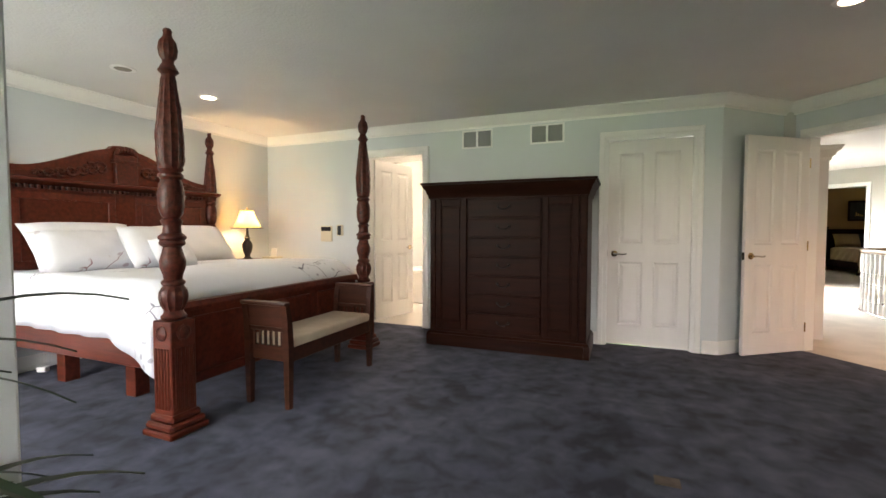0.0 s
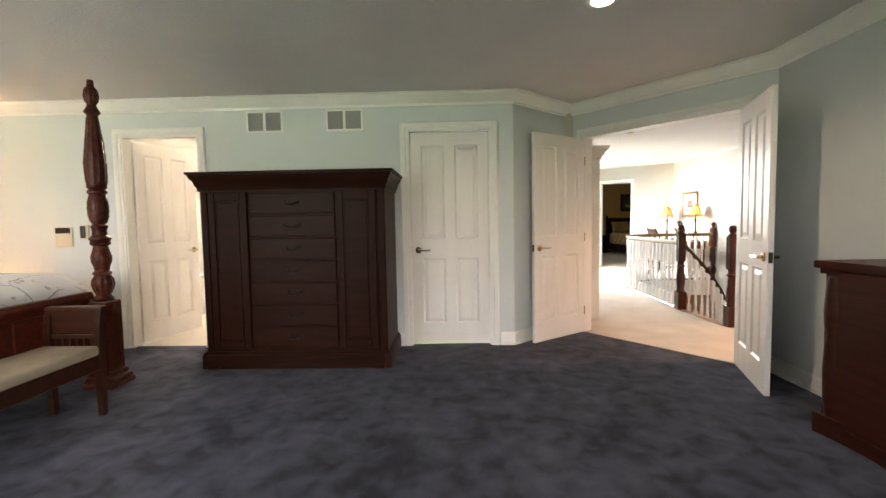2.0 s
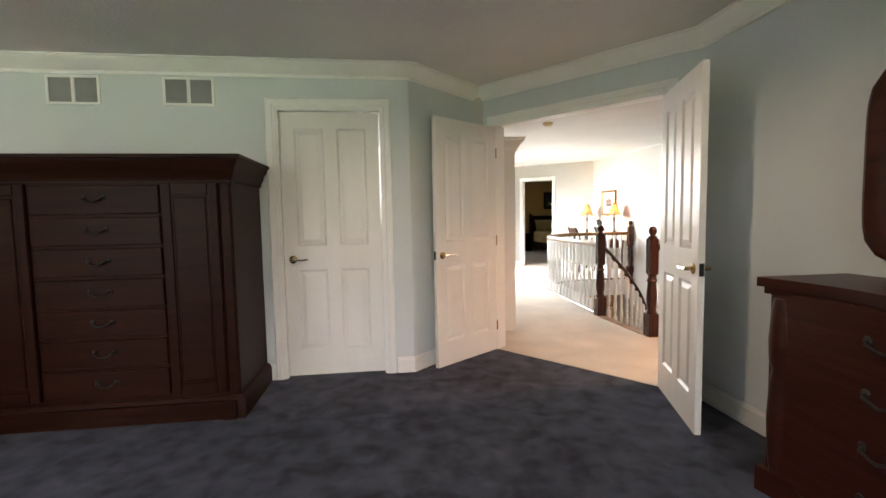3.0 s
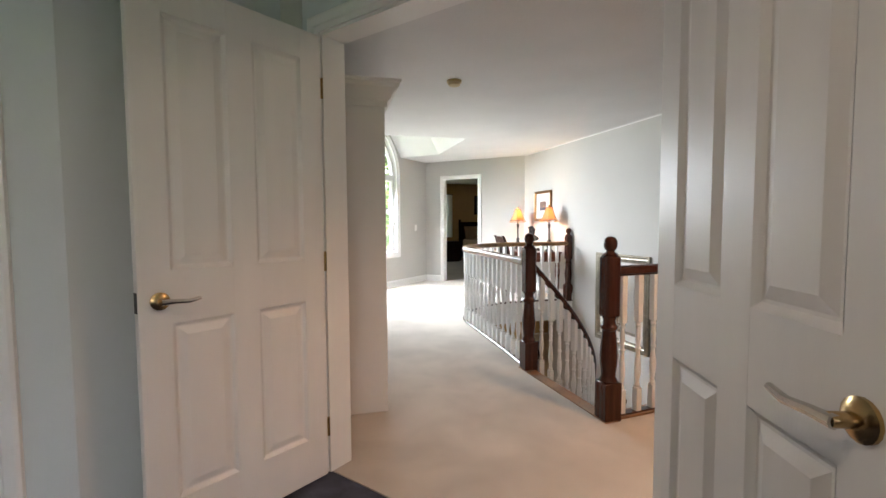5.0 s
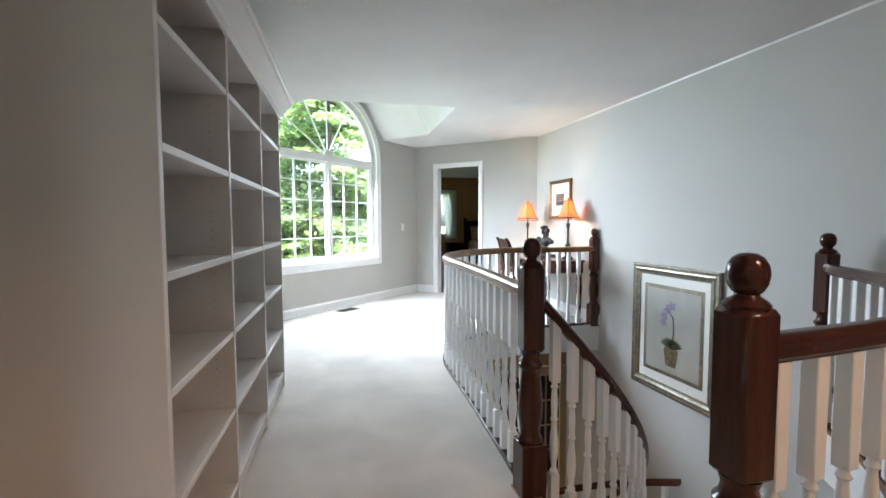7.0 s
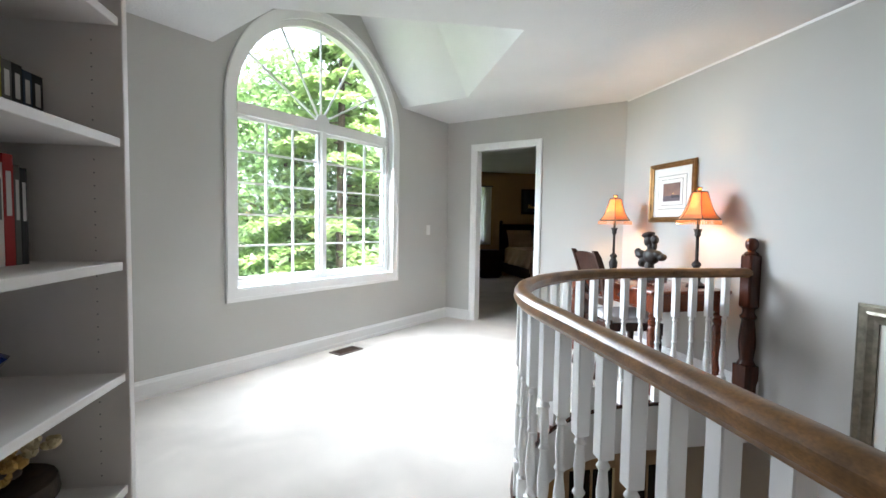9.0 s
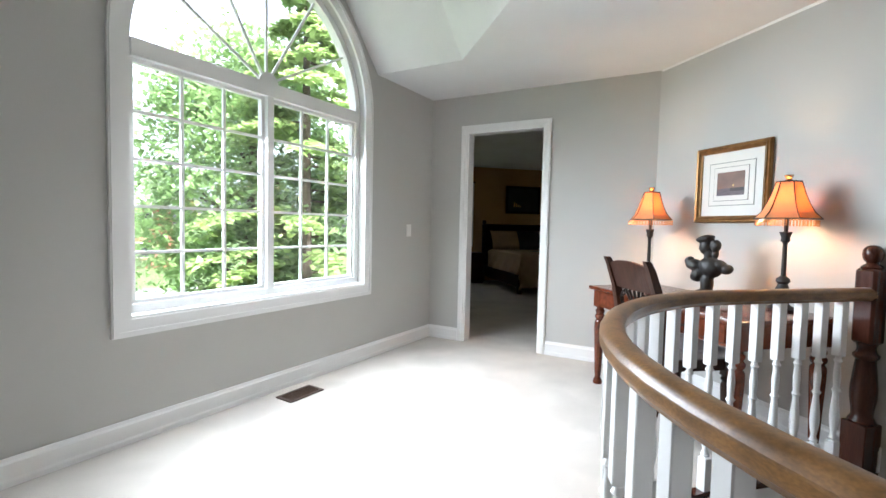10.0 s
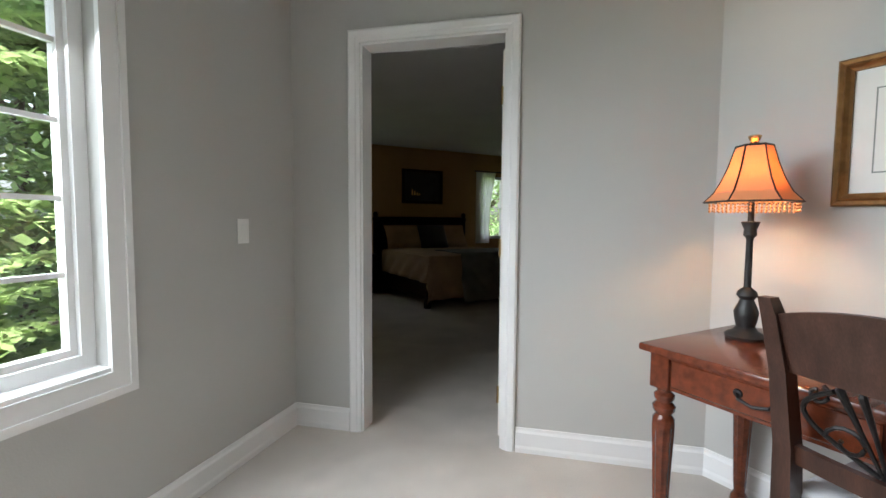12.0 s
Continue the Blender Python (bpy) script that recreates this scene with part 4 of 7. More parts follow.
def bed_post(x, y, slim=1.0):
    bm = bmesh.new()
    w = 0.074 * slim
    box(bm, -w, w, -w, w, 0.10, 0.615, 0.006)
    ob = part("bed_post", bm, CHERRY, bed, "fluted square lower bed post")
    ob.matrix_basis = pose(x, y, 0)
    for w, z0, z1, bv in ((0.118, 0.0, 0.035, 0.008), (0.108, 0.035, 0.075, 0.012), (0.092, 0.075, 0.115, 0.012)):
        part("plinth_step", boxed(-w * slim, w * slim, -w * slim, w * slim, z0, z1, bv), CHERRY, ob)
    rib = None
    for k in range(4):
        for i in (-2, -1, 0, 1, 2):
            m = Matrix.Rotation(math.pi / 2 * k, 4, "Z") @ pose(i * 0.024 * slim, 0.0765 * slim, 0)
            if rib is None:
                rib = part("flute", boxed(-0.007 * slim, 0.007 * slim, -0.004, 0.004, 0.14, 0.47, 0.003), CHERRY, ob)
                rib.matrix_basis = m
            else:
                again(rib, m, ob)
    part("turned_shaft", lathe([(r * slim, z) for r, z in fine_profile(POST)], 36, twist=flute), CHERRY_CARVED, ob, "carved and turned dark cherry shaft", True)
    for k in range(4):
        m = Matrix.Rotation(math.pi / 2 * k, 4, "Z") @ pose(0, 0.074 * slim, 0.55, -90)
        part("rosette", lathe([(0.042, 0), (0.042, 0.006), (0.034, 0.010), (0.030, 0.006), (0.012, 0.012), (0, 0.014)], 16, m=m), CHERRY_CARVED, ob, "", True)


bed_post(-1.525, 2.87)
bed_post(-1.515, 4.79)
bed_post(-3.60, 2.90, 0.92)
bed_post(-3.60, 4.81, 0.92)
for y in (2.885, 4.80):
    bm = boxed(BX0, BX1 - 0.05, y - 0.022, y + 0.022, 0.31, 0.50, 0.006)
    box(bm, BX0, BX1 - 0.05, y - 0.028, y + 0.028, 0.485, 0.505, 0.006)
    part("side_rail", bm, CHERRY, bed)
bm = boxed(-1.62, -1.575, 2.93, 4.74, 0.20, 0.64, 0.006)
part("footboard", bm, CHERRY, bed, "low dark cherry footboard")
part("footboard_cap", sweep([(-0.045, 0.0), (0.045, 0.0), (0.05, 0.02), (0.035, 0.05), (-0.035, 0.05), (-0.05, 0.02)], [(-1.597, 2.93, 0.64), (-1.597, 4.74, 0.64)]), CHERRY, bed, "", True)
for y in (3.25, 3.83, 4.41):
    part("footboard_panel", boxed(-1.577, -1.566, y - 0.24, y + 0.24, 0.26, 0.60, 0.008), CHERRY, bed)
for x in (-2.3, -3.1):
    part("centre_leg", boxed(x - 0.05, x + 0.05, 3.1, 3.2, 0, 0.31, 0.004), CHERRY, bed)
# arched headboard
HY0, HY1, HC = 2.96, 4.82, 3.89


def head_top(y):
    u = abs(y - HC) / 0.93
    return 1.56 + 0.24 * (0.5 + 0.5 * math.cos(math.pi * min(1, u * 1.12))) + (0.025 if u < 0.12 else 0)


ys = [HY0 + (HY1 - HY0) * i / 60 for i in range(61)]
bm = bmesh.new()
rows = [[bm.verts.new(p) for p in ((-3.66, y, 0.3), (-3.60, y, 0.3), (-3.60, y, head_top(y)), (-3.66, y, head_top(y)))] for y in ys]
for a, b in zip(rows, rows[1:]):
    for j in range(4):
        bm.faces.new((a[j], a[(j + 1) % 4], b[(j + 1) % 4], b[j]))
bm.faces.new(rows[0])
bm.faces.new(rows[-1])
part("headboard", bm, CHERRY, bed, "tall arched carved cherry headboard")
part("headboard_crest", sweep([(-0.04, -0.01), (0.05, -0.01), (0.06, 0.012), (0.045, 0.035), (-0.04, 0.035)], [(-3.63, y, head_top(y)) for y in ys]), CHERRY, bed, "", True)
part("headboard_cornice", sweep([(0.0, 0), (0.09, 0.03), (0.10, 0.05), (0.06, 0.06), (0.0, 0.065)], [(-3.60, HY1 + 0.05, 1.45), (-3.60, HY0 - 0.05, 1.45)][::-1][::-1]), CHERRY, bed, "", True)
bm = bmesh.new()
for i in range(46):
    y = HY0 + 0.02 + i * 0.0405
    box(bm, -3.60, -3.565, y - 0.012, y + 0.012, 1.425, 1.452, 0.003)
part("dentil_band", bm, CHERRY_CARVED, bed)
for y0, y1 in ((3.05, 3.80), (3.98, 4.73)):
    bm = bmesh.new()
    box(bm, -3.602, -3.585, y0, y1, 0.80, 0.86, 0.004)
    box(bm, -3.602, -3.585, y0, y1, 1.34, 1.40, 0.004)
    box(bm, -3.602, -3.586, y0, y0 + 0.06, 0.86, 1.34, 0.004)
    box(bm, -3.602, -3.586, y1 - 0.06, y1, 0.86, 1.34, 0.004)
    part("headboard_panel", bm, CHERRY, bed)
bm = boxed(-3.60, -3.55, HC - 0.10, HC + 0.10, 1.50, 1.78, 0.01)
box(bm, -3.60, -3.54, HC - 0.12, HC + 0.12, 1.70, 1.73, 0.005)
for k in range(9):
    a = math.pi * (k + 0.5) / 9
    lathe([(0.0, -0.03), (0.02, -0.01), (0.016, 0.02), (0, 0.03)], 8, bm, pose(-3.56, HC + 0.085 * math.cos(a), 1.78 + 0.05 * math.sin(a), math.degrees(0), 0, 0))
part("carved_keystone", bm, CHERRY_CARVED, bed, "", True)
for sgn in (-1, 1):
    for k in range(7):
        y = HC + sgn * (0.20 + 0.075 * k)
        z = 1.50 + (head_top(y) - 1.50) * 0.5
        r = 0.062 - 0.005 * k
        path = [(-3.595, y + sgn * r * (1 - i / 16) * math.cos(i * 0.62 + k), z + r * (1 - i / 16) * math.sin(i * 0.62 + k)) for i in range(14)]
        part("carved_scroll", tube(path, [0.016 - 0.0006 * i for i in range(14)], 6), CHERRY_CARVED, bed, "", True)
mattress = pillow("mattress", 2.02, 1.86, 0.34, pose(-2.60, 3.84, 0.58), LINEN, "", bed)

# duvet: top, sides hanging, rounded edges and folds
bm = bmesh.new()
NX, NY = 46, 60
grid = []
for i in range(NX + 1):
    row = []
    for j in range(NY + 1):
        u, v = i / NX, j / NY
        x = -3.50 + u * 1.86
        y = 2.76 + v * 2.16
        fold = noise.noise(Vector((x * 1.6, y * 1.6, 3.1))) * 0.022 + noise.noise(Vector((x * 5, y * 3, 0.4))) * 0.007
        z = 0.80 + fold + 0.03 * math.exp(-((u - 0.75) / 0.25) ** 2)
        dy = max(0.0, 0.14 - min(y - 2.76, 4.92 - y)) / 0.14
        drop = 0.0
        if y < 2.92 or y > 4.76:
            k = (2.92 - y) / 0.16 if y < 2.92 else (y - 4.76) / 0.16
            low = 0.47 + 0.025 * noise.noise(Vector((x * 1.3, 1.5, 0))) - (0.20 * max(0, (u - 0.78) / 0.22) if y < 2.92 else 0)
            zz = z - (z - low) * min(1, k) ** 1.2
            yy = 2.86 - 0.02 * k - 0.03 * math.sin(k * 3.1) + 0.012 * math.sin(x * 23) * k if y < 2.92 else 4.83 + 0.01 * k
            y = y + (yy - y) * min(1, k * 1.6)
            z = zz
        eu = max(0.0, u - 0.90) / 0.10
        z -= 0.12 * eu ** 2 if z > 0.6 else 0
        row.append(bm.verts.new((x + 0.03 * eu * (1 if z > 0.6 else 0), y, z)))
    grid.append(row)
for i in range(NX):
    for j in range(NY):
        bm.faces.new((grid[i][j], grid[i + 1][j], grid[i + 1][j + 1], grid[i][j + 1]))
duvet = part("duvet", bm, DUVET, None, "", True)
duvet.matrix_basis = BED_AT
sol = duvet.modifiers.new("thickness", "SOLIDIFY")
sol.thickness, sol.offset = 0.03, -1
tagged(duvet, "white duvet with a grey printed branch pattern on the bed", "duvet")
for y, mat, sc, x, lean, lab, sd in ((3.40, LINEN, (0.82, 0.48, 0.2), -3.28, 50, "large white pillow against the headboard", 1), (4.36, LINEN, (0.82, 0.46, 0.2), -3.30, 50, "large white pillow against the headboard", 2),
                                     (3.36, PRINT2, (0.78, 0.42, 0.18), -3.12, 46, "white pillow with printed blossom ends", 5),
                                     (3.70, PRINT2, (0.46, 0.42, 0.16), -2.94, 55, "square blossom-print cushion on the bed", 3), (3.76, LINEN, (0.34, 0.30, 0.13), -2.76, 52, "small white cushion on the bed", 4)):
    m = pose(x + 0.02, 1.042 * y - 0.06, 0.842 + sc[1] * 0.5 * math.sin(radians(lean)), 0, 0, 0) @ pose(0, 0, 0, 0, 0, 90) @ pose(0, 0, 0, lean + 0, 0, 0)
    pillow("pillow", *sc, m, mat, lab, None, sd)

# ---------------------------------------------------------------- bench at the foot of the bed
bench = thing("upholstered_bench", pose(0.06, 0.045, 0), "dark wooden bench with scrolled arms and taupe seat", "bench")
X0, X1, Y0, Y1 = -1.52, -1.15, 3.35, 4.38
BENCHW = wood("brown_bench_wood", (0.050, 0.016, 0.008), 0.36, 0.05, (1, 14, 14))
for x in (X0 + 0.022, X1 - 0.022):
    for y in (Y0 + 0.022, Y1 - 0.022):
        out = 1 if y > 3.8 else -1
        bm = bmesh.new()
        rows = []
        for z, w, o in ((0, 0.017, 0.0), (0.2, 0.021, 0.0), (0.42, 0.024, 0.0), (0.58, 0.022, 0.008), (0.69, 0.020, 0.03)):
            rows.append([bm.verts.new((x + sx * w, y + sy * w + out * o, z)) for sx, sy in ((-1, -1), (1, -1), (1, 1), (-1, 1))])
        for a, b in zip(rows, rows[1:]):
            for j in range(4):
                bm.faces.new((a[j], a[(j + 1) % 4], b[(j + 1) % 4], b[j]))
        bm.faces.new(rows[-1])
        bm.faces.new(rows[0][::-1])
        part("leg", bm, BENCHW, bench)
bm = boxed(X0 + 0.01, X1 - 0.01, Y0 + 0.03, Y1 - 0.03, 0.30, 0.40, 0.004)
part("seat_frame", bm, BENCHW, bench)
part("seat", boxed(X0 + 0.005, X1 + 0.004, Y0 + 0.045, Y1 - 0.045, 0.395, 0.46, 0.02, segments=3), CREAM_CLOTH, bench, "taupe upholstered seat", True)
for y, out in ((Y0 + 0.02, -1), (Y1 - 0.02, 1)):
    part("arm_rail", boxed(X0, X1, y - 0.028 + out * 0.03, y + 0.028 + out * 0.03, 0.675, 0.70, 0.008, segments=2), BENCHW, bench, "", True)
    part("arm_panel", boxed(X0 + 0.03, X1 - 0.03, y - 0.008 + out * 0.014, y + 0.008 + out * 0.014, 0.53, 0.68, 0.003), BENCHW, bench)
    part("arm_stretcher", boxed(X0 + 0.03, X1 - 0.03, y - 0.012, y + 0.012, 0.50, 0.525, 0.003), BENCHW, bench)
    for k in range(6):
        x = X0 + 0.07 + k * 0.046
        part("arm_spindle", boxed(x - 0.007, x + 0.007, y - 0.007, y + 0.007, 0.40, 0.50), BENCHW, bench)

# ---------------------------------------------------------------- armoire
arm = thing("armoire", pose(-0.17, 5.60, 0), "wide dark mahogany armoire with seven drawers and side doors", "armoire")
AW, AF, AB = 0.765, -0.30, 0.31
bm = boxed(-AW, AW, AF, AB, 0.10, 1.54, 0.004)
part("body", bm, MAHOGANY, arm)
ap = [(-AW, AB), (-AW, AF), (AW, AF), (AW, AB)]
part("cornice", sweep([(0, 1.48), (-0.012, 1.48), (-0.016, 1.51), (-0.030, 1.53), (-0.036, 1.56), (-0.058, 1.585), (-0.064, 1.61), (-0.078, 1.615), (-0.078, 1.635), (0, 1.635)], ap), MAHOGANY, arm, "stepped cornice", True)
part("cornice_top", boxed(-AW - 0.002, AW + 0.002, AF - 0.002, AB, 1.62, 1.634), MAHOGANY, arm)
part("plinth", sweep([(0.005, 0.0), (-0.03, 0.0), (-0.03, 0.11), (-0.022, 0.125), (-0.012, 0.14), (0.005, 0.14)], ap), MAHOGANY, arm, "", True)
bm = bmesh.new()
n = 40
rows = []
for i in range(n + 1):
    x = -AW + 0.02 + (2 * AW - 0.04) * i / n
    u = abs(x) / AW
    z = 0.03 + 0.035 * max(0, math.cos(u * 5.2)) * (u < 0.86) if u < 0.86 else 0.0
    rows.append([bm.verts.new(p) for p in ((x, AF - 0.045, z), (x, AF - 0.045, 0.12), (x, AF - 0.028, 0.12), (x, AF - 0.028, z))])
for a, b in zip(rows, rows[1:]):
    for j in range(4):
        bm.faces.new((a[j], a[(j + 1) % 4], b[(j + 1) % 4], b[j]))
bm.faces.new(rows[0])
bm.faces.new(rows[-1])
part("scalloped_apron", bm, MAHOGANY, arm)
for sx in (-1, 1):
    x0, x1 = sorted((sx * 0.37, sx * 0.69))
    bm = boxed(x0, x1, AF - 0.014, AF + 0.002, 0.17, 1.47, 0.003)
    d = part("cabinet_door", bm, MAHOGANY, arm)
    bm = bmesh.new()
    for a in ((x0, x0 + 0.055, 0.17, 1.47), (x1 - 0.055, x1, 0.17, 1.47)):
        box(bm, a[0], a[1], AF - 0.024, AF - 0.012, a[2], a[3], 0.004)
    for a in ((0.17, 0.24), (1.40, 1.47)):
        box(bm, x0 + 0.055, x1 - 0.055, AF - 0.0235, AF - 0.012, a[0], a[1], 0.004)
    part("door_stile", bm, MAHOGANY, d)
    part("door_bead", boxed(x0 + 0.068, x1 - 0.068, AF - 0.018, AF - 0.012, 0.255, 1.385, 0.005), MAHOGANY, d)
    part("corner_pilaster", boxed(sx * 0.73 - 0.028, sx * 0.73 + 0.028, AF - 0.012, AF + 0.002, 0.16, 1.47, 0.005), MAHOGANY, arm)
zs = [0.17, 0.355, 0.54, 0.725, 0.91, 1.095, 1.28, 1.47]
for z0, z1 in zip(zs, zs[1:]):
    d = part("drawer_front", boxed(-0.355, 0.355, AF - 0.018, AF + 0.002, z0 + 0.009, z1 - 0.009, 0.006, segments=2), MAHOGANY, arm)
    zc = (z0 + z1) / 2 + 0.012
    bm = tube([(-0.055, AF - 0.020, zc), (-0.05, AF - 0.04, zc - 0.006), (-0.02, AF - 0.044, zc - 0.024), (0.02, AF - 0.044, zc - 0.024), (0.05, AF - 0.04, zc - 0.006), (0.055, AF - 0.020, zc)], 0.006, 8)
    for x in (-0.055, 0.055):
        lathe([(0.016, 0), (0.014, 0.006), (0.006, 0.008)], 10, bm, pose(x, AF - 0.018, zc, 90))
    part("drawer_pull", bm, BLACK_IRON, d, "dark bail drawer pull", True)

# ---------------------------------------------------------------- dresser and mirror
dr = thing("dresser", pose(3.40, 3.32, 0, 0, 0, -90), "dark red wooden dresser with bowed drawer fronts", "dresser")
DWD, DF, DB = 0.82, -0.225, 0.185


def bow(x):
    return 0.035 * math.cos(x / DWD * math.pi * 1.5)


def bowed_block(x0, x1, z0, z1, out, depth=0.05, n=24, bulge=0.0):
    bm = bmesh.new()
    rows = []
    for i in range(n + 1):
        x = x0 + (x1 - x0) * i / n
        f = DF - out - bow(x)
        m = (z0 + z1) / 2
        prof = [(DF + depth, z0), (f, z0), (f - bulge, z0 + (z1 - z0) * 0.25), (f - bulge, z0 + (z1 - z0) * 0.75), (f, z1), (DF + depth, z1)]
        rows.append([bm.verts.new((x, y, z)) for y, z in prof])
    for a, b in zip(rows, rows[1:]):
        for j in range(len(prof)):
            bm.faces.new((a[j], a[(j + 1) % len(prof)], b[(j + 1) % len(prof)], b[j]))
    bm.faces.new(rows[0])
    bm.faces.new(rows[-1])
    return bm


part("body", boxed(-DWD, DWD, DF + 0.0, DB, 0.08, 0.90, 0.004), DRESSER_WOOD, dr)
bm = bowed_block(-DWD - 0.03, DWD + 0.03, 0.915, 0.955, 0.035, 0.41)
part("top", bm, DRESSER_WOOD, dr, "polished top with moulded edge", True)
part("top_moulding", bowed_block(-DWD - 0.012, DWD + 0.012, 0.885, 0.915, 0.018, 0.405), DRESSER_WOOD, dr, "", True)
part("plinth", bowed_block(-DWD - 0.02, DWD + 0.02, 0.0, 0.11, 0.025, 0.405), DRESSER_WOOD, dr, "", True)
for sx in (-1, 1):
    x = sx * (DWD - 0.045)
    bm = lathe([(0.035, 0.11), (0.045, 0.2), (0.050, 0.35), (0.044, 0.5), (0.036, 0.56), (0.048, 0.60), (0.052, 0.68), (0.046, 0.8), (0.036, 0.87)], 16, m=Matrix.Translation((x, DF - bow(x) + 0.015, 0)))
    part("corner_column", bm, DRESSER_WOOD, dr, "", True)
for z0, z1 in ((0.12, 0.30), (0.31, 0.49), (0.50, 0.68), (0.69, 0.865)):
    for x0, x1 in ((-0.72, -0.01), (0.01, 0.72)):
        d = part("drawer_front", bowed_block(x0, x1, z0, z1, 0.004, 0.02, 14, 0.012), DRESSER_WOOD, dr, "", True)
        xc, zc = (x0 + x1) / 2, (z0 + z1) / 2
        f = DF - bow(xc) - 0.016
        bm = tube([(xc - 0.06, f, zc + 0.01), (xc - 0.055, f - 0.022, zc), (xc, f - 0.026, zc - 0.02), (xc + 0.055, f - 0.022, zc), (xc + 0.06, f, zc + 0.01)], 0.006, 8)
        for x in (-0.06, 0.06):
            lathe([(0.018, 0), (0.015, 0.006), (0.006, 0.008)], 10, bm, pose(xc + x, f, zc + 0.01, 90))
        # the shade on the dresser front is put into the pull's dark colour
        part("drawer_pull", bm, BRONZE, d, "drawer pull coloured dark for the shade on the dresser", True)
mir = thing("dresser_mirror", pose(3.563, 3.28, 0.956, 0, 0, -90), "dark red wooden framed mirror above the dresser", "mirror")
MO = []
for i in range(60):
    a = 2 * math.pi * i / 60
    c, s = math.cos(a), math.sin(a)
    k = 1 / (abs(c) ** 6 + abs(s) ** 6) ** (1 / 6)
    notch = 1 - 0.05 * math.exp(-((abs(abs(c * k) - 0.8) / 0.1) ** 2)) * (abs(s * k) > 0.8)
    MO.append((0.80 * c * k * notch, 0.47 + 0.45 * s * k * (1 + 0.06 * math.cos(c * k * 2.2) * (s > 0))))
bm = bmesh.new()
rows = []
for off, y in ((0.0, 0.0), (0.0, -0.035), (0.02, -0.05), (0.07, -0.045), (0.10, -0.02), (0.10, 0.0)):
    rows.append([bm.verts.new((x * (1 - off / 0.8), y, 0.47 + (z - 0.47) * (1 - off / 0.45))) for x, z in MO])
for a, b in zip(rows, rows[1:] + rows[:1]):
    for j in range(60):
        bm.faces.new((a[j], a[(j + 1) % 60], b[(j + 1) % 60], b[j]))
part("mirror_frame", bm, DRESSER_WOOD, mir, "", True)
bm = bmesh.new()
bm.faces.new([bm.verts.new((x * 0.90, -0.012, 0.47 + (z - 0.47) * 0.82)) for x, z in MO])
part("mirror_glass", bm, MIRROR, mir, "mirror glass")
part("mirror_back", boxed(-0.6, 0.6, 0.0, 0.012, 0.0, 0.75), DRESSER_WOOD, mir)

# ---------------------------------------------------------------- nightstand, lamp and clutter
ns = thing("nightstand", pose(-3.165, 5.33, 0), "red cherry nightstand beside the bed", "nightstand")
part("body", boxed(-0.41, 0.40, -0.23, 0.25, 0.08, 0.765, 0.004), CHERRY, ns)
part("top", boxed(-0.44, 0.45, -0.26, 0.26, 0.765, 0.80, 0.010, segments=2), CHERRY, ns, "", True)
part("plinth", boxed(-0.43, 0.42, -0.25, 0.255, 0, 0.09, 0.006), CHERRY, ns)
for z0, z1 in ((0.12, 0.42), (0.44, 0.74)):
    d = part("drawer_front", boxed(-0.38, 0.37, -0.245, -0.228, z0, z1, 0.005), CHERRY, ns)
    part("drawer_pull", lathe([(0.0, 0), (0.012, 0.0), (0.009, 0.012), (0.016, 0.022), (0, 0.028)], 12, m=pose(0, -0.245, (z0 + z1) / 2, 90)), BRASS, d, "", True)


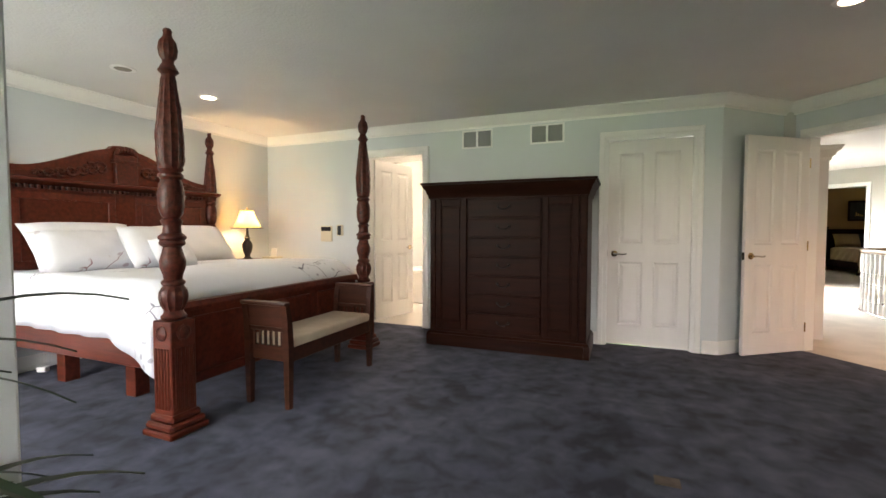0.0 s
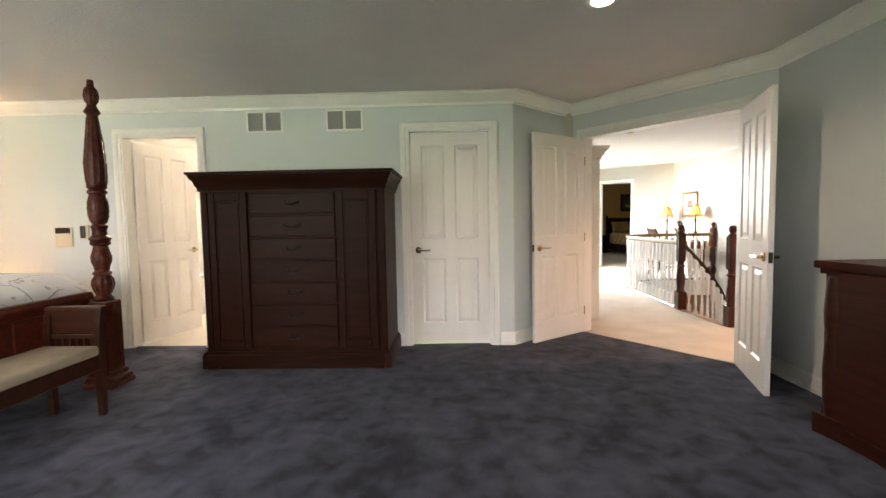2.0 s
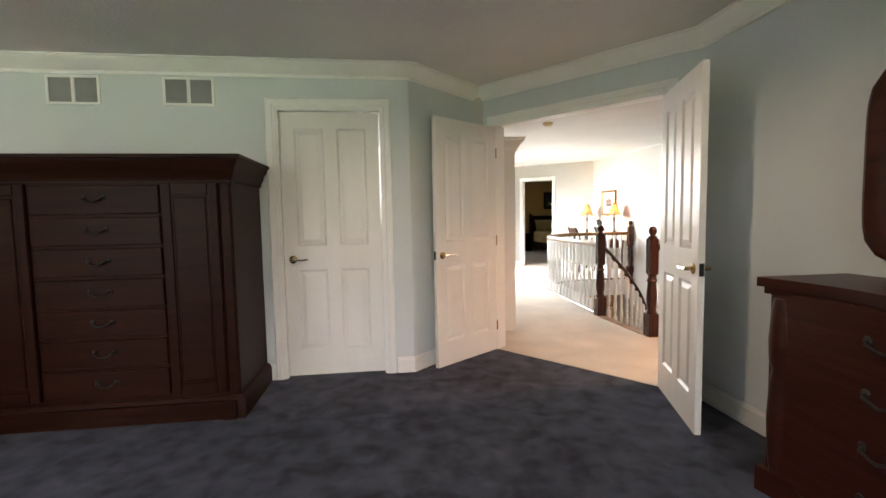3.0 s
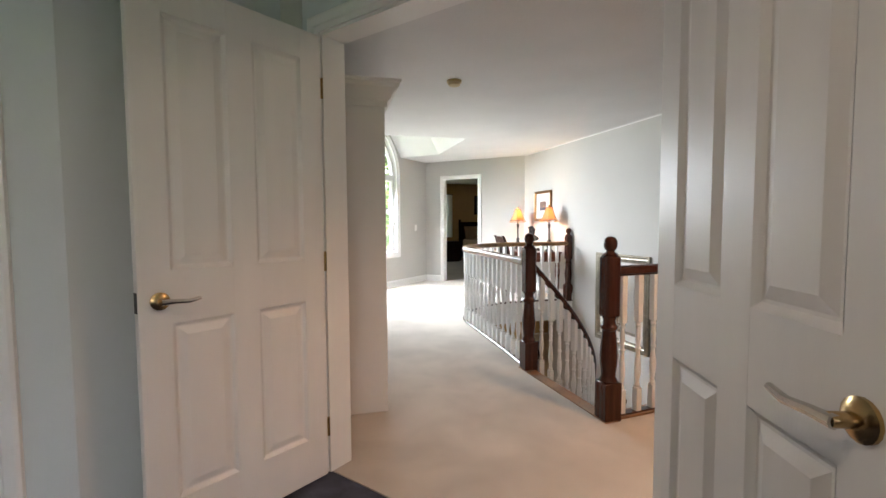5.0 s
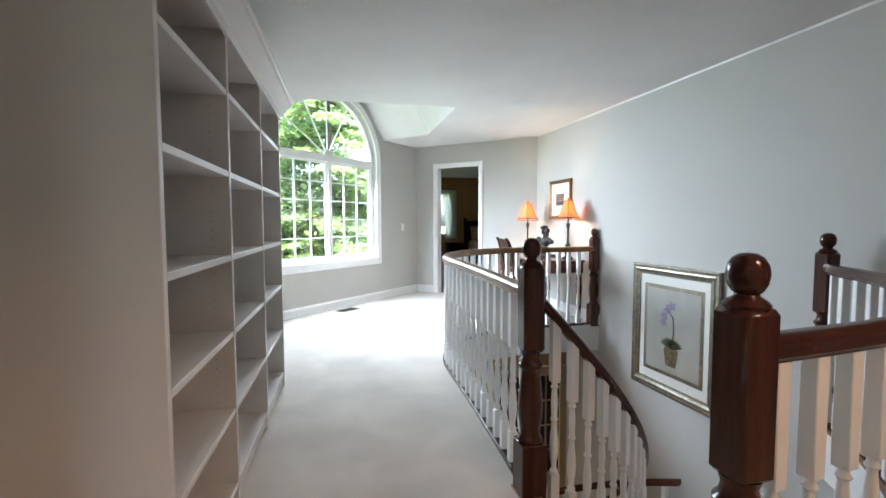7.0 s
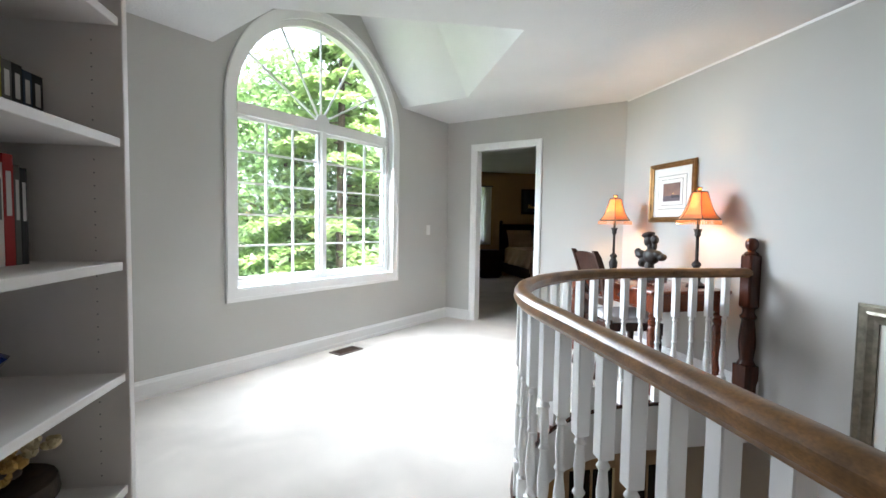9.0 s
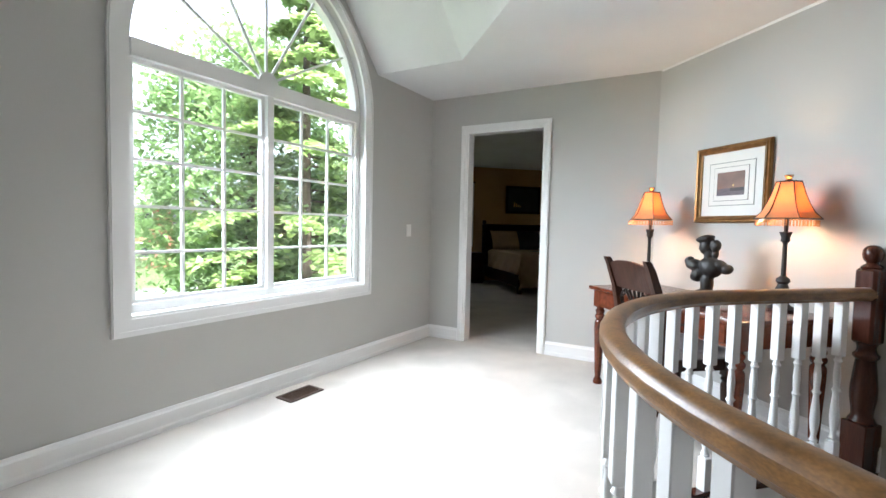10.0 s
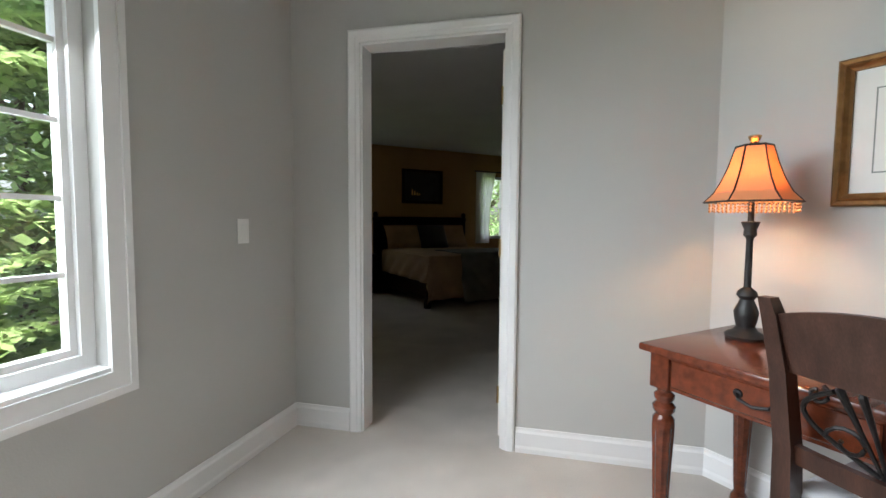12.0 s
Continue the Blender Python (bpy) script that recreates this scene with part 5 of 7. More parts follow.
def table_lamp(x, y, z, label, body, body_mat, shade, shade_mat, power, group="", beads=0, panels=0, finial=None):
    ob = thing("table_lamp", pose(x, y, z), label, "lamp", group)
    part("lamp_body", lathe(body, 24), body_mat, ob, "", True)
    n = panels or 32
    bm = bmesh.new()
    rows = []
    for r, h in shade:
        rows.append([bm.verts.new((r * math.cos(2 * math.pi * i / n), r * math.sin(2 * math.pi * i / n), h)) for i in range(n)])
    for a, b in zip(rows, rows[1:]):
        for i in range(n):
            bm.faces.new((a[i], a[(i + 1) % n], b[(i + 1) % n], b[i]))
    sh = part("shade", bm, shade_mat, ob, "glowing cloth shade", not panels)
    sh.modifiers.new("thickness", "SOLIDIFY").thickness = 0.0015
    for r, h in (shade[0], shade[-1]):
        part("shade_rim", tube([(r * math.cos(2 * math.pi * i / n), r * math.sin(2 * math.pi * i / n), h) for i in range(n + 1)], 0.004, 6), body_mat, sh)
    if panels:
        for i in range(n):
            a = 2 * math.pi * i / n
            part("shade_rib", tube([(r * math.cos(a), r * math.sin(a), h) for r, h in shade], 0.003, 5), body_mat, sh)
    if beads:
        r, h = shade[0]
        bead = None
        for i in range(beads):
            a = 2 * math.pi * i / beads
            rr = r * (math.cos(math.pi / n) / math.cos((a + math.pi / n) % (2 * math.pi / n) - math.pi / n) if panels else 1)
            m = pose(rr * math.cos(a), rr * math.sin(a), h - 0.006)
            if bead is None:
                bm = bmesh.new()
                for k in range(3):
                    lathe([(0.001, 0 - k * 0.011), (0.0045, -0.005 - k * 0.011), (0.001, -0.0105 - k * 0.011)], 6, bm)
                bead = part("bead_strand", bm, BEAD, sh, "amber glass bead fringe", True)
                bead.matrix_basis = m
            else:
                again(bead, m, sh)
    top = shade[-1][1]
    part("finial", lathe(finial or [(0.004, top - 0.03), (0.012, top), (0.008, top + 0.012), (0.013, top + 0.025), (0, top + 0.035)], 12), BRASS, ob, "", True)
    hb = (shade[0][1] * 0.45 + top * 0.55) - 0.072
    part("harp", tube([(0.0, 0.0, body[-1][1] - 0.01), (0, 0, hb - 0.03)], 0.006, 6), BRASS, ob)
    part("bulb", lathe([(0.0, hb - 0.03), (0.014, hb - 0.028), (0.026, hb + 0.01), (0.02, hb + 0.035), (0, hb + 0.045)], 12), BULB, ob, "lit bulb", True)
    lamp("bulb_light", "POINT", pose(x, y, z + hb + 0.06), power, (1.0, 0.66, 0.34), soft=0.03)
    return ob


BEAD = surface("amber_glass_bead", (0.45, 0.22, 0.10), 0.15, 0.2)
SHADE_CREAM = shade_cloth("cream_shade_cloth", (0.85, 0.70, 0.46), 0.6)
SHADE_AMBER = shade_cloth("amber_shade_silk", (0.66, 0.34, 0.16), 0.30)
table_lamp(-3.365, 5.28, 0.80, "table lamp with dark urn base and cream bell shade", [(0.0, 0), (0.062, 0), (0.062, 0.012), (0.045, 0.022), (0.03, 0.04), (0.03, 0.055), (0.05, 0.10), (0.060, 0.16), (0.056, 0.20), (0.032, 0.235), (0.026, 0.25),
           (0.040, 0.262), (0.024, 0.28), (0.016, 0.31), (0.012, 0.40), (0, 0.402)], BRONZE, [(0.185, 0.385), (0.150, 0.41), (0.118, 0.47), (0.090, 0.55), (0.075, 0.60)], SHADE_CREAM, 11)
book = tagged(part("stacked_book", boxed(-3.095, -2.875, 5.22, 5.37, 0.801, 0.825, 0.003), PAPER), "pale book lying on the nightstand", "book", "books on the nightstand")
book = tagged(part("stacked_book", boxed(-3.085, -2.895, 5.23, 5.36, 0.8255, 0.845, 0.003), ALMOND), "thin tan book on top of another", "book", "books on the nightstand")
fr2 = thing("photo_frame", pose(-2.995, 5.32, 0.846, -10, 0, 12), "small pale picture frame on the books", "photo frame")
part("frame", boxed(-0.035, 0.035, -0.006, 0.006, 0, 0.10, 0.003), WHITE_PLASTIC, fr2)
part("picture", boxed(-0.026, 0.026, -0.0075, -0.006, 0.012, 0.088), PAPER, fr2)

# ---------------------------------------------------------------- wall fittings of the bedroom
for x0, x1 in ((-0.812, -0.462), (-0.045, 0.307)):
    v = thing("wall_vent", pose((x0 + x1) / 2, 5.93, 2.18), "white return-air vent with two louvred panels high on the wall", "vent", "wall vents")
    hw, hh = (x1 - x0) / 2, 0.102
    bm = bmesh.new()
    for a in ((-hw, -hw + 0.018, -hh, hh), (hw - 0.018, hw, -hh, hh), (-0.012, 0.012, -hh + 0.018, hh - 0.018), (-hw + 0.018, hw - 0.018, -hh, -hh + 0.018), (-hw + 0.018, hw - 0.018, hh - 0.018, hh)):
        box(bm, a[0], a[1], -0.012, 0, a[2], a[3], 0.002)
    part("frame", bm, TRIM, v)
    part("backing", boxed(-hw + 0.01, hw - 0.01, -0.003, -0.0005, -hh + 0.01, hh - 0.01), GREY_VENT, v)
    slat = None
    for sx in (-1, 1):
        for k in range(13):
            m = pose(sx * (hw - 0.018 + 0.012) / 2, -0.0065, -hh + 0.026 + k * 0.0128, 35)
            if slat is None:
                w = (hw - 0.03) / 2
                slat = part("slat", boxed(-w, w, -0.001, 0.001, -0.005, 0.005), GREY_VENT, v)
                slat.matrix_basis = m
            else:
                again(slat, m, v)
th = thing("alarm_keypad", pose(-2.67, 5.93, 1.115), "almond wall keypad with dark display", "keypad")
part("body", boxed(-0.085, 0.085, -0.025, 0, -0.10, 0.10, 0.006), ALMOND, th)
part("display", boxed(-0.075, 0.075, -0.0265, -0.0245, 0.035, 0.09), DARK_GLASS, th)
ph = thing("wall_phone", pose(-2.465, 5.93, 1.16), "small wall intercom handset", "intercom")
part("cradle", boxed(-0.048, 0.048, -0.02, 0, -0.07, 0.07, 0.006), ALMOND, ph)
part("handset", boxed(-0.02, 0.024, -0.045, -0.02, -0.06, 0.06, 0.010, segments=2), BLACK_PLASTIC, ph)
for x, y, on in ((2.0, 4.24, 1), (-2.74, 4.24, 1), (-2.72, 3.46, 0)):
    d = thing("recessed_light", pose(x, y, HB), "round recessed ceiling light with white trim ring" + (", lit" if on else ""), "ceiling light", "recessed lights")
    part("trim_ring", lathe([(0.058, -0.001), (0.062, -0.008), (0.085, -0.006), (0.088, -0.001)], 28), TRIM, d, "", True)
    part("lens", lathe([(0.0, -0.004), (0.058, -0.004), (0.058, -0.001), (0, -0.001)], 24), DOWNLIGHT if on else SILVER, d)
    if on:
        lamp("downlight", "SPOT", look((x, y, HB - 0.015), (x, y, 0)), 18 if x > 0 else 11, (1, 0.8, 0.58), soft=0.05, cone=162)
tagged(part("carpet_patch", boxed(1.03, 1.14, 3.37, 3.45, 0.0, 0.003), surface("worn_tan_spot", (0.085, 0.066, 0.050), 0.9, 0.3, 20)), "small tan worn spot on the blue carpet", "stain")

# spiky plant beside the partition
pl = thing("potted_palm", pose(-0.235, 1.38, 0), "potted palm with dark narrow arching leaves", "plant")
LEAF_DARK = surface("dark_palm_leaf", (0.020, 0.035, 0.018), 0.45, 0.3, 8)
part("pot", lathe([(0.0, 0), (0.10, 0), (0.13, 0.2), (0.145, 0.22), (0.145, 0.25), (0.125, 0.25), (0.12, 0.22), (0, 0.21)], 20), surface("terracotta", (0.28, 0.10, 0.05), 0.8, 0.15), pl, "", True)
part("stem", tube([(0, 0, 0.2), (0.01, 0.0, 0.6), (0.0, 0.01, 0.95)], [0.022, 0.018, 0.012], 8), surface("palm_stem", (0.10, 0.07, 0.04), 0.9, 0.3), pl)
rnd = random.Random(7)
for k in range(18):
    a = rnd.uniform(0.9, 2.2) if k % 3 else rnd.uniform(0, 2 * math.pi)
    h0 = rnd.choice((0.62, 0.7, 0.8, 0.93))
    L = rnd.uniform(0.36, 0.56)
    up = rnd.uniform(0.1, 0.75)
    bm = bmesh.new()
    rows = []
    for i in range(9):
        u = i / 8
        c = Vector((L * u * math.cos(a), L * u * math.sin(a), h0 + L * (up * u - 0.55 * u * u)))
        s = Vector((-math.sin(a), math.cos(a), 0)) * 0.017 * (1 - u) ** 0.6 * (0.4 + 1.2 * min(1, u * 4))
        rows.append((bm.verts.new(c - s), bm.verts.new(c + Vector((0, 0, -0.004))), bm.verts.new(c + s)))
    for p, q in zip(rows, rows[1:]):
        bm.faces.new((p[0], p[1], q[1], q[0]))
        bm.faces.new((p[1], p[2], q[2], q[1]))
    part("leaf", bm, LEAF_DARK, pl)

# ---------------------------------------------------------------- bathroom seen through its door
tub = thing("bathtub_deck", pose(-1.195, 8.0, 0), "white bathtub set in a tiled deck", "bathtub")
part("deck", boxed(-1.3, 1.2, -0.45, 0.55, 0, 0.50, 0.01), TILE, tub)
part("rim", boxed(-1.2, 1.1, -0.38, 0.45, 0.50, 0.54, 0.018, segments=3), WHITE_PLASTIC, tub, "", True)
for x, h in ((-1.645, 0.24), (-1.515, 0.34)):
    cd = tagged(part("pillar_candle", lathe([(0, 0), (0.045, 0), (0.045, h * 0.4), (0.03, h * 0.45), (0.03, h), (0, h)], 16, m=Matrix.Translation((x, 7.75, 0.54))), ALMOND, None, "", True), "cream candle on a dark stand on the tub deck", "candle", "candles on the tub")
vl = thing("bathroom_ceiling_light", pose(-1.895, 7.2, H), "round lit bathroom ceiling light", "ceiling light")
part("diffuser", lathe([(0, -0.07), (0.10, -0.06), (0.15, -0.02), (0.15, 0)], 24), DOWNLIGHT, vl, "", True)
lamp("bathroom_light", "POINT", pose(-1.895, 7.2, 2.25), 46, (1, 0.84, 0.66), soft=0.1)
# ---------------------------------------------------------------- bookcase
bc = thing("bookcase", None, "tall white built-in bookcase with open shelves", "bookcase")
BXB, BXF, BYA, BYB = 2.445, 2.885, 7.01, 9.115
part("side_panel", boxed(BXB, BXF, BYA, BYA + 0.025, 0, 1.93, 0.002), SHELF_WHITE, bc)
part("side_panel", boxed(BXB, BXF, BYB - 0.025, BYB, 0, 1.93, 0.002), SHELF_WHITE, bc)
part("back_panel", boxed(BXB, BXB + 0.012, BYA + 0.025, BYB - 0.025, 0, 1.93), SHELF_WHITE, bc)
part("top_panel", boxed(BXB, BXF, BYA, BYB, 1.93, 1.955), SHELF_WHITE, bc)
divs = [BYA + 0.025, BYA + 0.70, BYA + 1.40, BYB - 0.025]
for y in divs[1:3]:
    part("divider", boxed(BXB + 0.012, BXF - 0.001, y - 0.011, y + 0.011, 0.0, 1.93, 0.002), SHELF_WHITE, bc)
SZ = [0.10, 0.415, 0.735, 1.045, 1.38, 1.70]
for a, b in zip(divs, divs[1:]):
    for z in SZ:
        part("shelf", boxed(BXB + 0.012, BXF - 0.004, a + 0.011, b - 0.011, z - 0.024, z, 0.002), SHELF_WHITE, bc)
    part("kick_board", boxed(BXF - 0.04, BXF - 0.02, a + 0.011, b - 0.011, 0, 0.076), SHELF_WHITE, bc)
part("cornice", sweep([(0, 1.90), (-0.012, 1.90), (-0.016, 1.935), (-0.03, 1.945), (-0.045, 1.98), (-0.075, 2.005), (-0.08, 2.03), (-0.09, 2.035), (-0.09, 2.05), (0, 2.05)],
                      [(BXB, BYA), (BXF, BYA), (BXF, BYB), (BXB, BYB)]), SHELF_WHITE, bc, "stepped white cornice", True)
part("cornice_top", boxed(BXB, BXF, BYA, BYB, 2.0, 2.048), SHELF_WHITE, bc)
# flat grey discs stand for the shaded pin holes
bm = bmesh.new()
for a, b in zip(divs, divs[1:]):
    for y in (a + 0.0112, b - 0.0112):
        for x in (BXB + 0.08, BXF - 0.07):
            for k in range(46):
                z = 0.2 + k * 0.035
                if min(abs(z - s) for s in SZ) > 0.03:
                    lathe([(0, 0), (0.0025, 0), (0.0025, 0.0008), (0, 0.0008)], 6, bm, pose(x, y, z, 90 if y > a + 0.1 else -90))
pins = part("pin_holes", bm, GREY_VENT, bc)
pins["kind"] = "stuff"
rnd = random.Random(4)
BOOKC = [surface("book_cloth", c, 0.6, 0.1, 10) for c in ((0.02, 0.02, 0.022), (0.30, 0.02, 0.02), (0.55, 0.03, 0.12), (0.42, 0.40, 0.05), (0.10, 0.10, 0.09), (0.55, 0.53, 0.5), (0.03, 0.05, 0.08))]
BNAME = ["black", "dark red", "pink", "olive yellow", "dark grey", "white", "navy"]


def books(y, z, seq, tall):
    for c, w, h in seq:
        bk = thing("book", pose(2.62, y + w / 2, z), "%s upright book on the bookcase shelf" % BNAME[c], "book", "books on the shelves")
        d = 0.17
        bm = boxed(-d / 2, d / 2, -w / 2, -w / 2 + 0.003, 0, h * tall)
        box(bm, -d / 2, d / 2, w / 2 - 0.003, w / 2, 0, h * tall)
        box(bm, d / 2 - 0.003, d / 2, -w / 2 + 0.003, w / 2 - 0.003, 0, h * tall)
        part("cover", bm, BOOKC[c], bk)
        part("pages", boxed(-d / 2 + 0.004, d / 2 - 0.0035, -w / 2 + 0.0035, w / 2 - 0.0035, 0.004, h * tall - 0.005), PAPER, bk)
        part("spine_bar", boxed(d / 2 - 0.0005, d / 2 + 0.0005, -w * 0.25, w * 0.25, h * tall * 0.45, h * tall * 0.85), BOOKC[5 if c != 5 else 4], bk)
        y += w + 0.002


books(8.755, 1.045, [(0, 0.06, 1.0), (0, 0.035, 1.0), (6, 0.03, 0.95), (5, 0.022, 0.97), (5, 0.02, 0.9), (1, 0.03, 0.98), (4, 0.018, 0.9), (0, 0.02, 0.88)], 0.27)
books(8.80, 1.38, [(0, 0.03, 0.7), (2, 0.035, 0.85), (0, 0.03, 0.75), (3, 0.035, 0.8), (4, 0.03, 0.75), (0, 0.03, 0.75), (6, 0.03, 0.72), (0, 0.035, 0.72)], 0.20)
bowl = tagged(part("blue_glass_vase", lathe([(0.0, 0), (0.05, 0), (0.055, 0.02), (0.10, 0.06), (0.12, 0.09), (0.085, 0.12), (0.07, 0.15), (0.06, 0.15), (0.075, 0.12), (0.10, 0.09), (0.0, 0.03)], 24,
                                            m=pose(2.60, 8.865, 0.736) @ Matrix.Diagonal((0.88, 0.88, 0.9, 1)), twist=lambda a, z: 1 + 0.35 * (z > 0.05) * math.cos(a - 1.4) ** 3 + 0.05 * math.cos(5 * a)),
                    surface("cobalt_glass", (0.012, 0.035, 0.22), 0.08, 0.2, 6), None, "", True), "cobalt blue glass bowl with a flared lip on the shelf", "bowl")
nest = thing("flower_basket", pose(2.66, 8.94, 0.416), "dark basket of dried cream and ochre flowers on the shelf", "basket")
part("basket", lathe([(0, 0), (0.09, 0), (0.12, 0.05), (0.115, 0.09), (0.09, 0.09), (0, 0.07)], 20), surface("dark_wicker", (0.035, 0.024, 0.015), 0.8, 0.4, 40, 0.5, 80), nest, "", True)
FLW = [surface("dried_petal", c, 0.9, 0.25, 30) for c in ((0.50, 0.42, 0.24), (0.33, 0.20, 0.05), (0.05, 0.04, 0.03))]
for k in range(26):
    a, r = rnd.uniform(0, 6.28), rnd.uniform(0, 0.12)
    c = Vector((r * math.cos(a), r * math.sin(a), 0.12 + rnd.uniform(-0.02, 0.08)))
    bm = bmesh.new()
    for p in range(8):
        lathe([(0.004, 0), (0.012, 0.008), (0.009, 0.022), (0.0, 0.028)], 6, bm, Matrix.Translation(c) @ Euler((rnd.uniform(-1.2, 1.2), rnd.uniform(-1.2, 1.2), 0)).to_matrix().to_4x4())
    part("flower", bm, FLW[k % 3], nest, "", True)
tw = thing("twig_ball", pose(2.66, 8.87, 1.70), "small woven twig ornament on the top shelf", "ornament")
for k in range(14):
    q = Euler((rnd.uniform(0, 3), rnd.uniform(0, 3), rnd.uniform(0, 3))).to_matrix()
    part("twig", tube([Vector((0, 0, 0.07)) + q @ Vector((0.066 * math.cos(i * 0.5), 0.066 * math.sin(i * 0.5), 0)) for i in range(12)], 0.003, 5), CHAIR_WOOD, tw)

# charger left on the bedroom carpet
ad = thing("power_adapter", pose(-3.50, 3.26, 0, 0, 0, 25), "small white power adapter with a pale cable on the carpet", "adapter")
part("adapter_body", boxed(-0.036, 0.036, -0.024, 0.024, 0.0, 0.042, 0.006), WHITE_PLASTIC, ad)
part("cable", tube([Vector(p) for p in ((0.03, 0.02, 0.02), (0.0, 0.06, 0.035), (-0.06, 0.08, 0.02), (-0.14, 0.05, 0.006), (-0.24, 0.07, 0.006), (-0.36, 0.14, 0.006))], 0.003, 6), WHITE_PLASTIC, ad)

# ---------------------------------------------------------------- hall fittings


def switch(m, label):
    s = thing("light_switch", m, label, "light switch")
    part("cover_plate", boxed(-0.036, 0.036, 0, 0.006, -0.058, 0.058, 0.002), WHITE_PLASTIC, s)
    part("rocker", boxed(-0.017, 0.017, 0.005, 0.010, -0.034, 0.034, 0.002), WHITE_PLASTIC, s)


# unseen fixture and spot, added to warm the floor at the double doors
hl = thing("hall_ceiling_light", pose(4.7, 5.4, H), "unseen flush round hall light, added for warm light at the doorway", "ceiling light")
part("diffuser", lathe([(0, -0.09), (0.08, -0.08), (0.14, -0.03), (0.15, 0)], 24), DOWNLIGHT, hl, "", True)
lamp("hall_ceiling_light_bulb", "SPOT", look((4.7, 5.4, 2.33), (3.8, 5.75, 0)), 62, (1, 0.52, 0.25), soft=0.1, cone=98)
switch(WW @ pose(0.392, 0, 1.105), "white rocker light switch on the greige wall")
switch(pose(2.44, 6.98, 1.05, 0, 0, -90), "white light switch beside the bookcase")
vent = thing("floor_vent", pose(3.35, 11.81, 0, 0, 0, 45), "brown metal floor vent in the carpet", "vent")
bm = bmesh.new()
for a in ((-0.14, 0.14, -0.075, -0.055), (-0.14, 0.14, 0.055, 0.075), (-0.14, -0.12, -0.055, 0.055), (0.12, 0.14, -0.055, 0.055)):
    box(bm, *a, 0.0, 0.010, 0.002)
part("frame", bm, BROWN_VENT, vent)
# black sheet stands for the darkness of the duct below the slats
part("backing", boxed(-0.12, 0.12, -0.055, 0.055, 0.0, 0.002), BLACK_PLASTIC, vent)
slat = None
for k in range(16):
    m = pose(-0.112 + k * 0.015, 0, 0.005, 0, 25, 0)
    if slat is None:
        slat = part("slat", boxed(-0.0015, 0.0015, -0.055, 0.055, -0.004, 0.004), BROWN_VENT, vent)
        slat.matrix_basis = m
    else:
        again(slat, m, vent)
sm = thing("smoke_detector", pose(3.63, 8.05, H), "round yellowed smoke detector on the ceiling", "smoke detector")
part("base_ring", lathe([(0.0, -0.018), (0.064, -0.018), (0.064, 0)], 28), surface("yellowed_plastic", (0.50, 0.38, 0.17), 0.5, 0.1), sm, "", True)
part("cover", lathe([(0.0, -0.048), (0.03, -0.048), (0.05, -0.04), (0.056, -0.018), (0, -0.017)], 28), surface("aged_plastic", (0.58, 0.47, 0.27), 0.5, 0.08), sm, "", True)
ds = thing("door_stop", pose(*wp(-1.83 + 0.0, 0.017), 0.06, 0, 0, -45), "small dark spring door stop on the baseboard", "door stop")
part("spring", tube([(0, 0, 0), (0.05, 0, 0.006), (0.075, 0, 0.004)], 0.006, 8), BLACK_IRON, ds)
part("rubber_tip", tube([(0.072, 0, 0.004), (0.085, 0, 0.004)], 0.009, 8), BLACK_PLASTIC, ds)

# ---------------------------------------------------------------- pictures


def framed(name, m, w, h, fw, fmat, label, rings):
    """A picture: moulded frame, mat and inner rings; x runs along the wall, y towards the viewer."""
    ob = thing(name, m, label, "picture")
    bm = bmesh.new()
    rows = []
    prof = [(0, 0), (0, 0.018), (fw * 0.15, 0.026), (fw * 0.4, 0.022), (fw * 0.55, 0.028), (fw * 0.8, 0.018), (fw, 0.014), (fw, 0)]
    for sx, sz in ((-1, -1), (1, -1), (1, 1), (-1, 1)):
        rows.append([bm.verts.new((sx * (w / 2 - o), d, sz * (h / 2 - o))) for o, d in prof])
    for a, b in zip(rows, rows[1:] + rows[:1]):
        for j in range(len(prof)):
            bm.faces.new((a[j], a[(j + 1) % len(prof)], b[(j + 1) % len(prof)], b[j]))
    part("frame", bm, fmat, ob)
    y = 0.004
    for nm, iw, ih, mat in rings:
        part(nm, boxed(-iw / 2, iw / 2, y - 0.003, y, -ih / 2, ih / 2), mat, ob)
        y += 0.0016
    return ob


p1 = framed("framed_picture", pose(6.1225, 11.18, 1.478, 0, 0, 93.19), 0.54, 0.515, 0.045, GOLD, "gold framed small seascape print in a wide cream mat",
            [("mat_board", 0.46, 0.435, PAPER), ("inner_line", 0.335, 0.29, surface("grey_line", (0.25, 0.27, 0.24), 0.8)), ("mat_inner", 0.325, 0.28, PAPER),
             ("inner_line", 0.255, 0.225, surface("dark_line", (0.12, 0.12, 0.11), 0.8)), ("mat_inner", 0.249, 0.219, PAPER), ("print", 0.20, 0.155, surface("dusk_sky_print", (0.20, 0.11, 0.08), 0.5, 0.3, 6))])
part("print_sea", boxed(-0.1, 0.1, 0.0115, 0.0125, -0.0775, -0.03), surface("dark_sea_print", (0.10, 0.075, 0.085), 0.5, 0.35, 12, stretch=(1, 1, 5)), p1)
part("print_shore", boxed(-0.1, 0.0, 0.0126, 0.0132, -0.05, -0.028), surface("dark_shore_print", (0.03, 0.02, 0.025), 0.5, 0.3, 12), p1)
part("print_sun", lathe([(0, 0), (0.006, 0), (0.006, 0.0008), (0, 0.0008)], 12, m=pose(-0.02, 0.0118, -0.012, -90)), surface("sun_print", (0.75, 0.45, 0.15), 0.5), p1)
